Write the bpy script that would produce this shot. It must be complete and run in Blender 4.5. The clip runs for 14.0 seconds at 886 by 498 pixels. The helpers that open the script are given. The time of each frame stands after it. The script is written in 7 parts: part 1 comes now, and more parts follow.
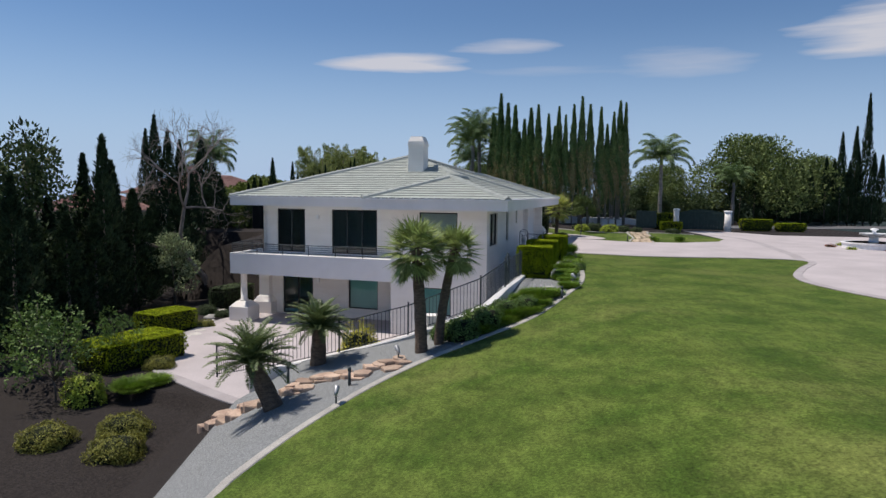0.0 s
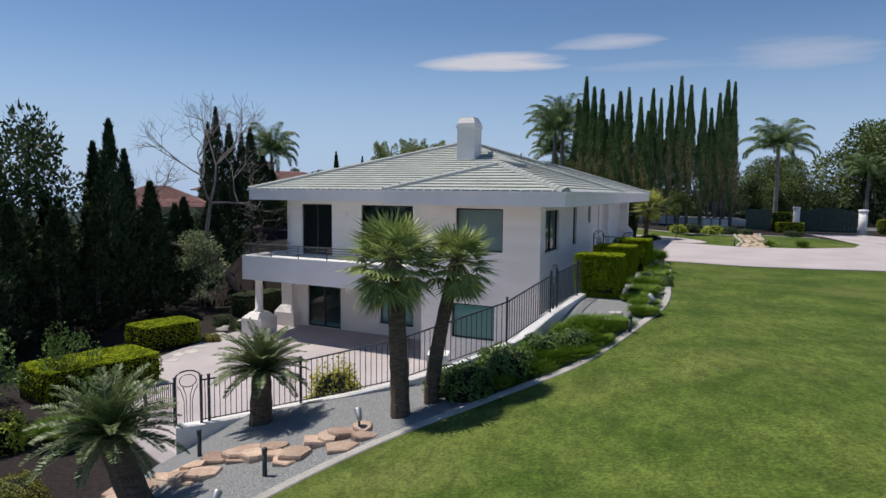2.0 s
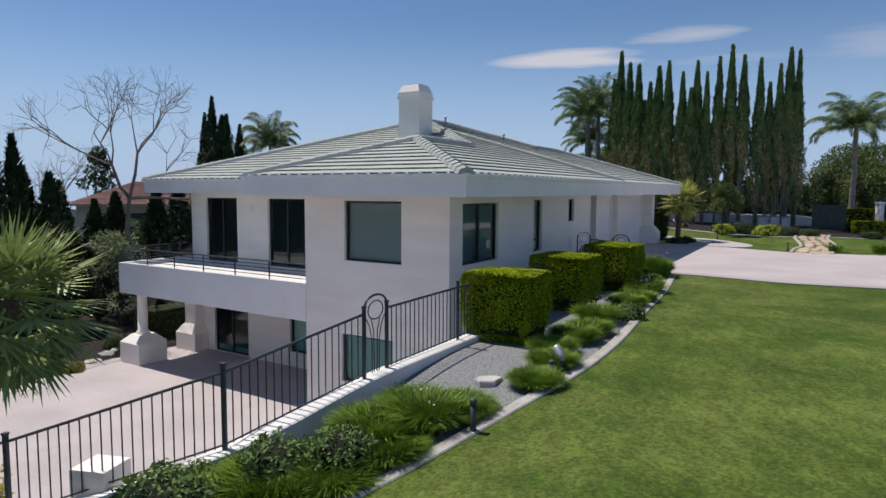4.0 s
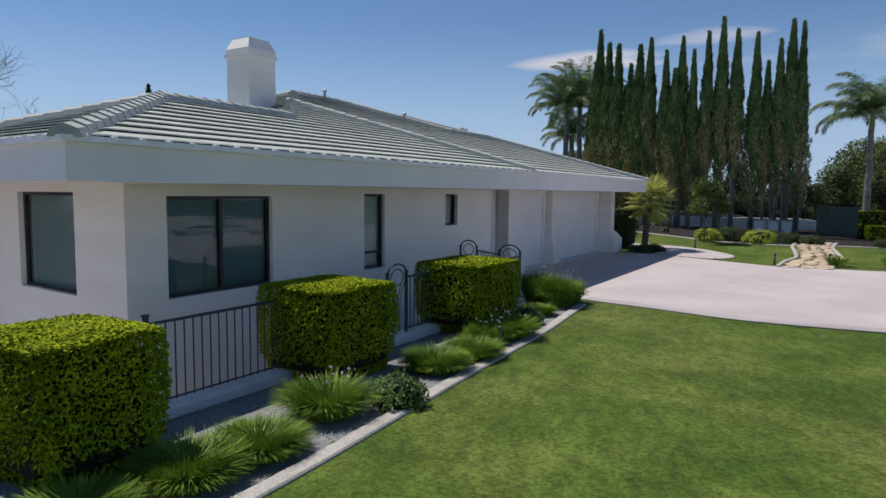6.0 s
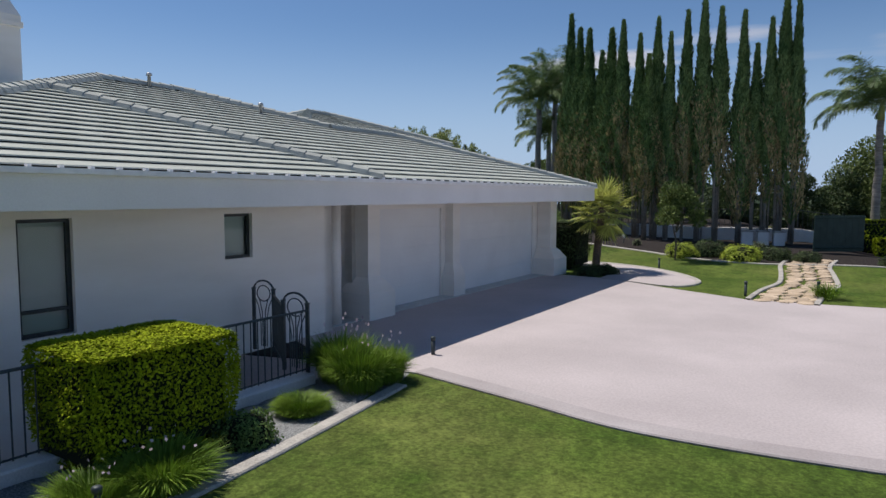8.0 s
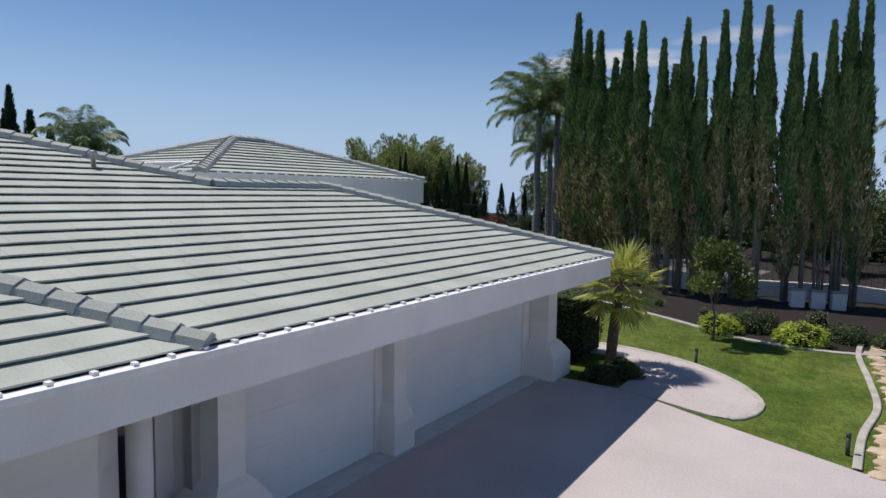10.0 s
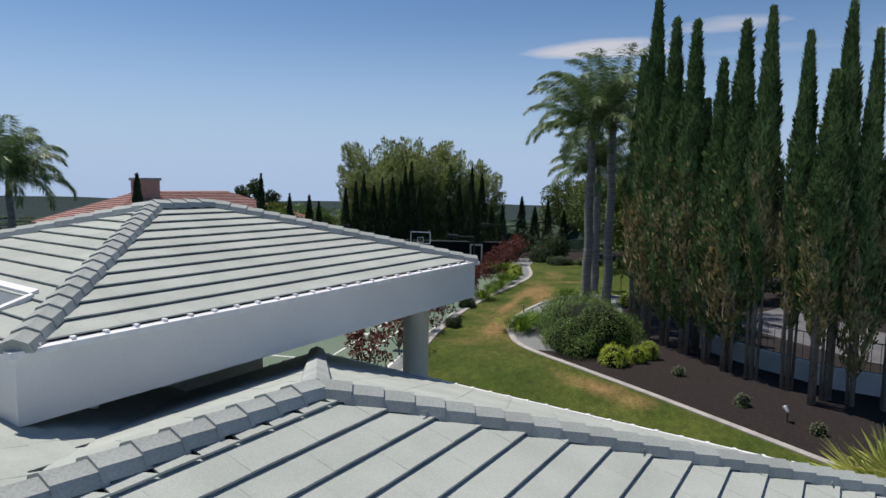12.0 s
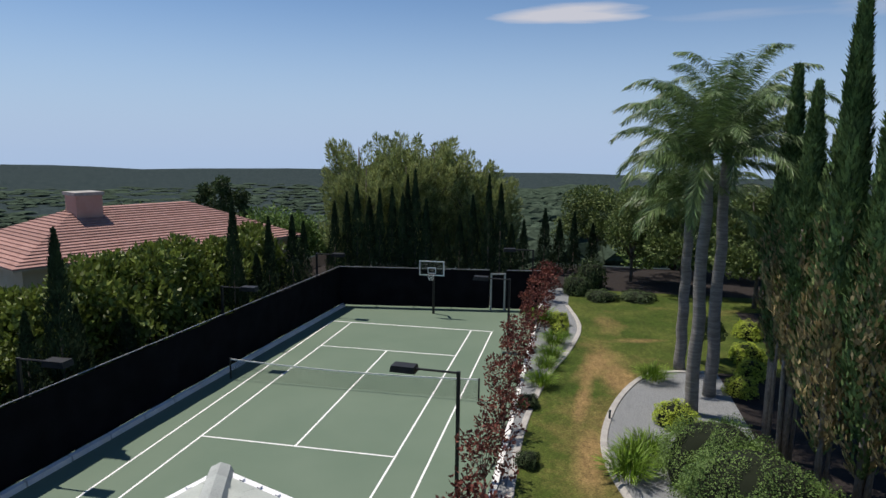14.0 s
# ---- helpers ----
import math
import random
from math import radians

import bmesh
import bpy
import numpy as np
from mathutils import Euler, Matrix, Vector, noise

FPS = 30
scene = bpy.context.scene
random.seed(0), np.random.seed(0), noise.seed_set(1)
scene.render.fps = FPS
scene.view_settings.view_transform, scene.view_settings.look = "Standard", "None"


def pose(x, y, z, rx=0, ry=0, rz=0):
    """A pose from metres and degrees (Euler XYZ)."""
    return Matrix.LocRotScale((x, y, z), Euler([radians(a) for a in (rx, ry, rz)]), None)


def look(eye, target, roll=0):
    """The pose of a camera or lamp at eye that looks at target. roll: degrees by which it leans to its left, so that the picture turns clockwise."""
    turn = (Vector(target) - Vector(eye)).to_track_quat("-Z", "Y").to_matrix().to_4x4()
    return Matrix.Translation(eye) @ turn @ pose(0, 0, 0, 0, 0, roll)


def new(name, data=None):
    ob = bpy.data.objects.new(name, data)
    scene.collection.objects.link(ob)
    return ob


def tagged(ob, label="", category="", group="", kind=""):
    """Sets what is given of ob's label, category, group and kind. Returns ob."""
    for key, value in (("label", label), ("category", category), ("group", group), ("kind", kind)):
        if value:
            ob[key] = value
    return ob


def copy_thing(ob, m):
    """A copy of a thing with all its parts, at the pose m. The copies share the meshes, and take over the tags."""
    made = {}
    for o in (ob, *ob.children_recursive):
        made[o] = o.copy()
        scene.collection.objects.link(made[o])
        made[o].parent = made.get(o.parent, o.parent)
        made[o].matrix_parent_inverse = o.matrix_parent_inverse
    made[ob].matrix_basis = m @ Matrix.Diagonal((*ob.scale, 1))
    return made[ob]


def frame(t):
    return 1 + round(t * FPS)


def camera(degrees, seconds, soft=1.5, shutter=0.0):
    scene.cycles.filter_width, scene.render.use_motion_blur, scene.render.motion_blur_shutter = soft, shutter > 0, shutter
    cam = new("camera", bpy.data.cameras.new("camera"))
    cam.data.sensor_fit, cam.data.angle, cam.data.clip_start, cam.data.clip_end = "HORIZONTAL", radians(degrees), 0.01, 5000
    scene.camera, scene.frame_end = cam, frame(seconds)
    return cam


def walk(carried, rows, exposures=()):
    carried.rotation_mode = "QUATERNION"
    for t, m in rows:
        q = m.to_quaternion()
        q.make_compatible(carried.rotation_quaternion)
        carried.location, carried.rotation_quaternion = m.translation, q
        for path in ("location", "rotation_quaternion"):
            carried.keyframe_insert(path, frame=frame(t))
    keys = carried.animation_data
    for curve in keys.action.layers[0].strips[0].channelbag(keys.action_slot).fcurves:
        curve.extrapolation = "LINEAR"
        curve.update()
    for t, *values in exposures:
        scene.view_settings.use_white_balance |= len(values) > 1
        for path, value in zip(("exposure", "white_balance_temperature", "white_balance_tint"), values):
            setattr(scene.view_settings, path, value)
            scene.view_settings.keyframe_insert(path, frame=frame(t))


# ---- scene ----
cam = camera(68.2, 14.0)
METRES, EYE, TILT, LEAN, TURN = 8.0, 1.5, 0.0, 0.0, 0.0
PATH = [
    (0, (7.36, -88.839, 4.345), (7.46, -86.848, 4.177), 0.6),
    (0.5, (7.956, -87.145, 4.22), (7.968, -85.152, 4.054), 0.6),
    (1, (8.48, -85.376, 4.163), (8.418, -83.384, 3.994), 0.7),
    (1.5, (9.118, -83.401, 4.088), (8.991, -81.412, 3.918), 0.7),
    (2, (9.987, -81.303, 4.01), (9.796, -79.32, 3.837), 0.6),
    (4.3, (15.459, -70.87, 3.616), (15.042, -68.922, 3.438), 0.4),
    (4.5, (15.862, -69.968, 3.593), (15.44, -68.021, 3.415), 0.5),
    (5, (16.859, -67.727, 3.556), (16.423, -65.783, 3.379), 0.6),
    (5.5, (17.883, -65.682, 3.458), (17.431, -63.741, 3.286), 0.4),
    (6, (18.756, -63.773, 3.39), (18.291, -61.835, 3.218), 0.5),
    (6.5, (19.584, -62.023, 3.305), (19.104, -60.089, 3.135), 0.3),
    (7, (20.352, -60.341, 3.257), (19.86, -58.41, 3.087), 0.4),
    (7.5, (21.072, -58.515, 3.318), (20.574, -56.586, 3.15), 0.3),
    (8, (21.863, -56.676, 3.736), (21.352, -54.749, 3.57), 0.2),
    (10.3, (20.738, -47.66, 6.378), (20.225, -45.735, 6.199), 0.9),
    (10.5, (20.274, -46.875, 6.72), (19.765, -44.95, 6.528), 0.8),
    (11, (19.03, -44.487, 7.287), (18.529, -42.561, 7.087), 0.9),
    (11.5, (17.838, -41.928, 7.78), (17.338, -40.002, 7.579), 0.9),
    (12, (16.716, -39.277, 8.324), (16.221, -37.351, 8.118), 0.8),
    (12.5, (15.429, -36.37, 8.873), (14.948, -34.44, 8.663), 0.6),
    (13, (14.097, -33.258, 9.566), (13.623, -31.329, 9.335), 0.7),
    (13.5, (12.493, -30.971, 10.723), (12.047, -29.04, 10.454), -0.3),
    (14, (10.577, -29.253, 11.774), (10.181, -27.317, 11.47), 0.7),
]
EXPOSURE = [(0.0, 0.08, 6660, 13), (14.0, 0.08, 6660, 13)]
walk(cam, [(t, look(eye, target, roll)) for t, eye, target, roll in PATH], EXPOSURE)

# ---------------- light ----------------
world = bpy.data.worlds.new("sky")
scene.world = world
world.use_nodes = True
wn, wl = world.node_tree.nodes, world.node_tree.links
SUN_AZ, SUN_EL = 291.0, 64.0      # degrees: compass bearing (0 = +y, clockwise) and height of the sun
sky = wn.new("ShaderNodeTexSky")
sky.sky_type = "NISHITA"
sky.sun_disc = False
sky.sun_elevation = radians(SUN_EL)
sky.sun_rotation = radians(SUN_AZ)
sky.air_density, sky.dust_density, sky.ozone_density = 0.9, 0.05, 5.0
bg = wn["Background"]
bg.inputs[1].default_value = 0.088
# thin high clouds, far up in the sky
geo = wn.new("ShaderNodeTexCoord")
mapn = wn.new("ShaderNodeMapping")
mapn.inputs["Scale"].default_value = (5.5, 5.5, 60.0)
cl = wn.new("ShaderNodeTexNoise")
cl.inputs["Scale"].default_value, cl.inputs["Detail"].default_value = 1.0, 7.0
wl.new(geo.outputs["Generated"], mapn.inputs[0])
wl.new(mapn.outputs[0], cl.inputs["Vector"])
sepw = wn.new("ShaderNodeSeparateXYZ")
wl.new(geo.outputs["Generated"], sepw.inputs[0])


def wmath(op, a, b=None, c=None):
    n = wn.new("ShaderNodeMath")
    n.operation = op
    for i, v in enumerate((a, b, c)):
        if v is None:
            continue
        if isinstance(v, (int, float)):
            n.inputs[i].default_value = v
        else:
            wl.new(v, n.inputs[i])
    return n.outputs[0]


cloud = None
for az, el, wa, we, k in ((0.8, 11.0, 6.6, 0.85, 0.85), (-8.0, 12.3, 4.6, 0.7, 0.55), (-13.0, 10.4, 8.0, 0.5, 0.22), (-36.5, 11.8, 6.0, 2.0, 0.7), (-22.0, 10.6, 6.0, 1.3, 0.3)):
    a = wmath("ARCTAN2", wmath("MULTIPLY", sepw.outputs[0], -1.0), sepw.outputs[1])
    e = wmath("ARCSINE", sepw.outputs[2])
    da = wmath("DIVIDE", wmath("SUBTRACT", a, radians(az)), radians(wa))
    de = wmath("DIVIDE", wmath("SUBTRACT", e, radians(el)), radians(we))
    d = wmath("ADD", wmath("MULTIPLY", da, da), wmath("MULTIPLY", de, de))
    body = wmath("MULTIPLY", wmath("MAXIMUM", wmath("SUBTRACT", 1.0, wmath("ADD", d, wmath("MULTIPLY", wmath("SUBTRACT", cl.outputs[0], 0.5), 3.2))), 0.0), k)
    cloud = body if cloud is None else wmath("MAXIMUM", cloud, body)
mixw = wn.new("ShaderNodeMix")
mixw.data_type = "RGBA"
wl.new(wmath("MINIMUM", cloud, 0.85), mixw.inputs[0])
haze = wn.new("ShaderNodeMapRange")      # the air pales towards the horizon
haze.interpolation_type = "SMOOTHSTEP"
haze.inputs["From Min"].default_value, haze.inputs["From Max"].default_value = -0.02, 0.26
haze.inputs["To Min"].default_value, haze.inputs["To Max"].default_value = 0.95, 0.0
wl.new(sepw.outputs[2], haze.inputs[0])
air = wn.new("ShaderNodeMix")
air.data_type = "RGBA"
air.inputs[7].default_value = (4.3, 5.75, 8.0, 1)
wl.new(haze.outputs[0], air.inputs[0])
wl.new(sky.outputs[0], air.inputs[6])

mixw.inputs[7].default_value = (6.6, 6.7, 7.2, 1)
tone = wn.new("ShaderNodeHueSaturation")
tone.inputs["Saturation"].default_value = 1.08
wl.new(air.outputs[2], tone.inputs["Color"])
wl.new(tone.outputs[0], mixw.inputs[6])
wl.new(mixw.outputs[2], bg.inputs[0])

sun = new("sun", bpy.data.lights.new("sun", "SUN"))
sun.data.energy, sun.data.angle, sun.data.color = 4.3, radians(0.53), (1.0, 0.95, 0.87)
sd = Vector((math.sin(radians(SUN_AZ)) * math.cos(radians(SUN_EL)), math.cos(radians(SUN_AZ)) * math.cos(radians(SUN_EL)), math.sin(radians(SUN_EL))))
sun.matrix_world = look(sd * 60, (0, 0, 0))

# ---------------- materials ----------------
def material(name, col, rough=0.8, col2=None, scale=4.0, fine=0.15, bump=0.0, bscale=60.0, metal=0.0, spec=0.3, big=0.0, rand=0.0, trans=0.0, island=0.0, stretch=None):
    """A surface with a base colour that varies at two scales, and a fine relief."""
    m = bpy.data.materials.new(name)
    m.use_nodes = True
    nt = m.node_tree
    n, l = nt.nodes, nt.links
    b = n["Principled BSDF"]
    b.inputs["Roughness"].default_value = rough
    b.inputs["Metallic"].default_value = metal
    b.inputs["Specular IOR Level"].default_value = spec
    tc = n.new("ShaderNodeTexCoord")
    src = tc.outputs["Object"]
    if stretch:
        mp = n.new("ShaderNodeMapping")
        mp.inputs["Scale"].default_value = stretch
        l.new(src, mp.inputs[0])
        src = mp.outputs[0]
    n1 = n.new("ShaderNodeTexNoise")
    n1.inputs["Scale"].default_value, n1.inputs["Detail"].default_value = scale, 5
    n2 = n.new("ShaderNodeTexNoise")
    n2.inputs["Scale"].default_value, n2.inputs["Detail"].default_value = bscale, 3
    l.new(src, n1.inputs["Vector"])
    l.new(src, n2.inputs["Vector"])
    ramp = n.new("ShaderNodeValToRGB")
    ramp.color_ramp.elements[0].position, ramp.color_ramp.elements[1].position = 0.35, 0.68
    ramp.color_ramp.elements[0].color = (*col, 1)
    ramp.color_ramp.elements[1].color = (*(col2 or [c * 1.18 for c in col]), 1)
    l.new(n1.outputs[0], ramp.inputs[0])
    hsv = n.new("ShaderNodeHueSaturation")
    l.new(ramp.outputs[0], hsv.inputs["Color"])
    mr = n.new("ShaderNodeMapRange")
    mr.inputs["From Min"].default_value, mr.inputs["From Max"].default_value = 0.3, 0.7
    mr.inputs["To Min"].default_value, mr.inputs["To Max"].default_value = 1 - fine, 1 + fine
    l.new(n2.outputs[0], mr.inputs[0])
    val = mr.outputs[0]
    if rand or island:
        oi = n.new("ShaderNodeNewGeometry" if island else "ShaderNodeObjectInfo")
        out = oi.outputs["Random Per Island"] if island else oi.outputs["Random"]
        ma = n.new("ShaderNodeMath")
        ma.operation = "MULTIPLY_ADD"
        k = island or rand
        ma.inputs[1].default_value, ma.inputs[2].default_value = 2 * k, 1 - k
        l.new(out, ma.inputs[0])
        mm = n.new("ShaderNodeMath")
        mm.operation = "MULTIPLY"
        l.new(ma.outputs[0], mm.inputs[0])
        l.new(val, mm.inputs[1])
        val = mm.outputs[0]
    l.new(val, hsv.inputs["Value"])
    l.new(hsv.outputs[0], b.inputs["Base Color"])
    if bump:
        bp = n.new("ShaderNodeBump")
        bp.inputs["Strength"].default_value, bp.inputs["Distance"].default_value = bump, 0.02
        l.new(n2.outputs[0], bp.inputs["Height"])
        l.new(bp.outputs[0], b.inputs["Normal"])
    if trans:
        tr = n.new("ShaderNodeBsdfTranslucent")
        l.new(hsv.outputs[0], tr.inputs[0])
        mx = n.new("ShaderNodeMixShader")
        mx.inputs[0].default_value = trans
        l.new(b.outputs[0], mx.inputs[1])
        l.new(tr.outputs[0], mx.inputs[2])
        l.new(mx.outputs[0], n["Material Output"].inputs[0])
    return m


def glass(name, tint, gloss=0.02, ior=1.5):
    m = bpy.data.materials.new(name)
    m.use_nodes = True
    n, l = m.node_tree.nodes, m.node_tree.links
    n.remove(n["Principled BSDF"])
    t = n.new("ShaderNodeBsdfTransparent")
    t.inputs[0].default_value = (*tint, 1)
    g = n.new("ShaderNodeBsdfGlossy")
    g.inputs["Roughness"].default_value = gloss
    fr = n.new("ShaderNodeFresnel")
    fr.inputs[0].default_value = ior
    mx = n.new("ShaderNodeMixShader")
    l.new(fr.outputs[0], mx.inputs[0])
    l.new(t.outputs[0], mx.inputs[1])
    l.new(g.outputs[0], mx.inputs[2])
    l.new(mx.outputs[0], n["Material Output"].inputs[0])
    return m


STUCCO = material("white_stucco", (0.78, 0.745, 0.695), 0.85, (0.85, 0.82, 0.775), 0.7, 0.04, 0.25, 90, stretch=(0.6, 0.6, 3.0))
FELT = material("black_roofing_felt", (0.03, 0.03, 0.03), 0.95, (0.045, 0.045, 0.045), 3, 0.1)
FASCIA = material("white_fascia_paint", (0.74, 0.735, 0.73), 0.6, (0.80, 0.795, 0.79), 0.8, 0.03, 0.05, 40)
SOFFIT = material("soffit_paint", (0.70, 0.69, 0.68), 0.8, None, 1.0, 0.03)
ROOFT = material("concrete_roof_tile", (0.355, 0.385, 0.350), 0.9, (0.425, 0.455, 0.415), 1.1, 0.09, 0.3, 45, island=0.02)
ROOFP = material("concrete_roof_tile_piece", (0.355, 0.385, 0.350), 0.9, (0.425, 0.455, 0.415), 1.1, 0.09, 0.3, 45, rand=0.02)
CAPT = material("ridge_cap_tile", (0.32, 0.345, 0.325), 0.9, (0.41, 0.435, 0.41), 1.6, 0.14, 0.3, 45, rand=0.10)
GLASS = glass("tinted_window_glass", (0.46, 0.58, 0.60), ior=1.65)
TEAL = glass("green_tinted_glass", (0.50, 0.78, 0.76))
CLEAR = glass("clear_window_glass", (0.80, 0.85, 0.83))
FRAME = material("dark_bronze_frame", (0.035, 0.04, 0.042), 0.45, (0.055, 0.062, 0.064), 8, 0.1, metal=0.3)
BLIND = material("window_blind_fabric", (0.54, 0.60, 0.58), 0.9, (0.60, 0.66, 0.63), 2, 0.05)
DARKIN = material("room_interior", (0.46, 0.49, 0.49), 0.9)
IRON = material("grey_green_iron", (0.05, 0.062, 0.066), 0.5, (0.075, 0.09, 0.095), 10, 0.2, metal=0.4)
WALLW = material("white_garden_wall", (0.66, 0.65, 0.63), 0.9, (0.76, 0.75, 0.73), 1.5, 0.1, 0.3, 40)
LAWN = None
GRAVEL = material("blue_grey_gravel", (0.15, 0.16, 0.163), 0.95, (0.285, 0.295, 0.295), 26, 0.5, 1.0, 45)
MULCH = material("dark_bark_mulch", (0.013, 0.010, 0.009), 1.0, (0.032, 0.026, 0.023), 14, 0.6, 0.9, 34)
DRIVE = material("pinkish_concrete", (0.40, 0.362, 0.362), 0.85, (0.475, 0.43, 0.43), 0.45, 0.10, 0.15, 25)
BORDER = material("grey_concrete_border", (0.33, 0.30, 0.30), 0.9, (0.40, 0.37, 0.37), 1.0, 0.1, 0.2, 30)
KERB = material("concrete_kerb", (0.33, 0.315, 0.29), 0.95, (0.44, 0.42, 0.385), 2.0, 0.25, 0.3, 40)
FLAG = material("flagstone", (0.36, 0.25, 0.19), 0.9, (0.50, 0.38, 0.29), 2.5, 0.15, 0.4, 20, rand=0.25)
COURTG = material("green_court_paint", (0.116, 0.168, 0.116), 0.75, (0.136, 0.188, 0.132), 0.25, 0.04, 0.1, 60)
LINEW = material("white_line_paint", (0.78, 0.78, 0.76), 0.8, None, 4, 0.06)
SCREEN = material("black_windscreen_fabric", (0.006, 0.006, 0.008), 0.95, (0.010, 0.010, 0.013), 1.0, 0.1, spec=0.05)
BLACKM = material("black_steel", (0.02, 0.02, 0.02), 0.5, (0.035, 0.035, 0.035), 6, 0.1, metal=0.3)
GREYM = material("grey_galvanised_steel", (0.35, 0.36, 0.37), 0.45, (0.45, 0.46, 0.47), 5, 0.1, metal=0.6)
WHITEP = material("white_enamel", (0.75, 0.75, 0.75), 0.4, None, 4, 0.03)
TERRA = material("terracotta_roof_tile", (0.31, 0.172, 0.142), 0.9, (0.385, 0.228, 0.195), 2.0, 0.2, 0.6, 12, island=0.15)
SAND = material("sand_stucco", (0.52, 0.42, 0.30), 0.9, (0.58, 0.48, 0.36), 1.0, 0.05)
ASPHALT = material("asphalt", (0.11, 0.11, 0.115), 0.9, (0.15, 0.15, 0.155), 1.0, 0.15)
BARK = material("grey_bark", (0.10, 0.085, 0.07), 0.95, (0.19, 0.165, 0.14), 3, 0.3, 0.8, 25, stretch=(1, 1, 0.3))
PALMBARK = material("palm_trunk_fibre", (0.098, 0.070, 0.053), 0.95, (0.182, 0.133, 0.098), 6, 0.4, 1.0, 30, stretch=(1, 1, 2.5))
QPBARK = material("grey_palm_trunk", (0.16, 0.15, 0.135), 0.9, (0.26, 0.245, 0.225), 4, 0.2, 0.6, 18, stretch=(0.4, 0.4, 3))
BAREW = material("bare_twig", (0.17, 0.145, 0.13), 0.9, (0.25, 0.22, 0.20), 3, 0.2)
CYP = material("cypress_foliage", (0.070, 0.125, 0.045), 0.9, (0.19, 0.270, 0.105), 0.6, 0.35, trans=0.08, island=0.5, spec=0.1)
CYPD = material("dark_cypress_foliage", (0.020, 0.036, 0.019), 0.9, (0.052, 0.084, 0.039), 0.8, 0.3, trans=0.08, island=0.4, spec=0.1)
CYPB = material("browned_cypress_foliage", (0.26, 0.225, 0.105), 0.95, (0.44, 0.35, 0.19), 1.0, 0.3, trans=0.12, island=0.4, spec=0.1)
HEDGE = material("clipped_hedge_leaf", (0.15, 0.205, 0.007), 0.8, (0.275, 0.33, 0.013), 1.6, 0.3, trans=0.02, island=0.5, spec=0.06)
# near-black colour stands in for the shade deep between the leaves
HEDGEC = material("hedge_inner_shade", (0.008, 0.012, 0.004), 0.95)
LEAFY = material("tree_leaf", (0.085, 0.150, 0.036), 0.65, (0.185, 0.280, 0.072), 0.5, 0.3, trans=0.2, island=0.45)
LEAFD = material("dark_tree_leaf", (0.036, 0.060, 0.020), 0.7, (0.082, 0.122, 0.043), 0.5, 0.3, trans=0.15, island=0.45)
OAKL = material("oak_leaf", (0.080, 0.120, 0.032), 0.7, (0.190, 0.240, 0.075), 0.35, 0.3, trans=0.15, island=0.45)
LEAFO = material("grey_green_tree_leaf", (0.20, 0.25, 0.125), 0.75, (0.33, 0.39, 0.21), 0.6, 0.3, trans=0.25, island=0.4)
PINEL = material("pine_needles", (0.16, 0.205, 0.065), 0.75, (0.38, 0.42, 0.165), 0.5, 0.3, trans=0.25, island=0.45)
FRUITL = material("fruit_tree_leaf", (0.075, 0.115, 0.020), 0.5, (0.215, 0.265, 0.055), 0.9, 0.35, trans=0.2, island=0.55)
ROWBARK = material("pale_cypress_bark", (0.20, 0.18, 0.16), 0.95, (0.32, 0.29, 0.26), 3, 0.3, 0.8, 25, stretch=(1, 1, 0.3))
LEAFL = material("lime_shrub_leaf", (0.32, 0.40, 0.045), 0.6, (0.46, 0.55, 0.075), 1.5, 0.25, trans=0.3, island=0.35)
LEAFYEL = material("yellow_green_leaf", (0.360, 0.348, 0.036), 0.6, (0.480, 0.456, 0.072), 1.5, 0.25, trans=0.3, island=0.35)
LEAFR = material("burgundy_leaf", (0.085, 0.026, 0.022), 0.65, (0.20, 0.062, 0.042), 1.0, 0.3, trans=0.2, island=0.5)
BLADE = material("strap_leaf", (0.080, 0.155, 0.016), 0.5, (0.190, 0.295, 0.036), 2.0, 0.25, trans=0.18, island=0.45, spec=0.15)
PALMG = material("fan_palm_leaf", (0.190, 0.250, 0.075), 0.45, (0.323, 0.383, 0.135), 1.0, 0.2, trans=0.2, island=0.4)
PALMY = material("yellow_fan_palm_leaf", (0.30, 0.33, 0.075), 0.45, (0.46, 0.48, 0.13), 1.0, 0.2, trans=0.25, island=0.4)
QPALM = material("feather_palm_leaf", (0.085, 0.145, 0.050), 0.38, (0.195, 0.275, 0.105), 1.0, 0.2, trans=0.2, island=0.5)
CYCAD = material("cycad_leaf", (0.096, 0.136, 0.048), 0.45, (0.160, 0.208, 0.080), 1.5, 0.2, trans=0.15, island=0.35)
MOUNDL = material("olive_mound_leaf", (0.16, 0.165, 0.028), 0.65, (0.27, 0.265, 0.050), 1.5, 0.3, trans=0.15, island=0.45)
STONE = material("pale_landscape_stone", (0.42, 0.40, 0.37), 0.9, (0.55, 0.53, 0.49), 3, 0.15, 0.4, 20, rand=0.15)

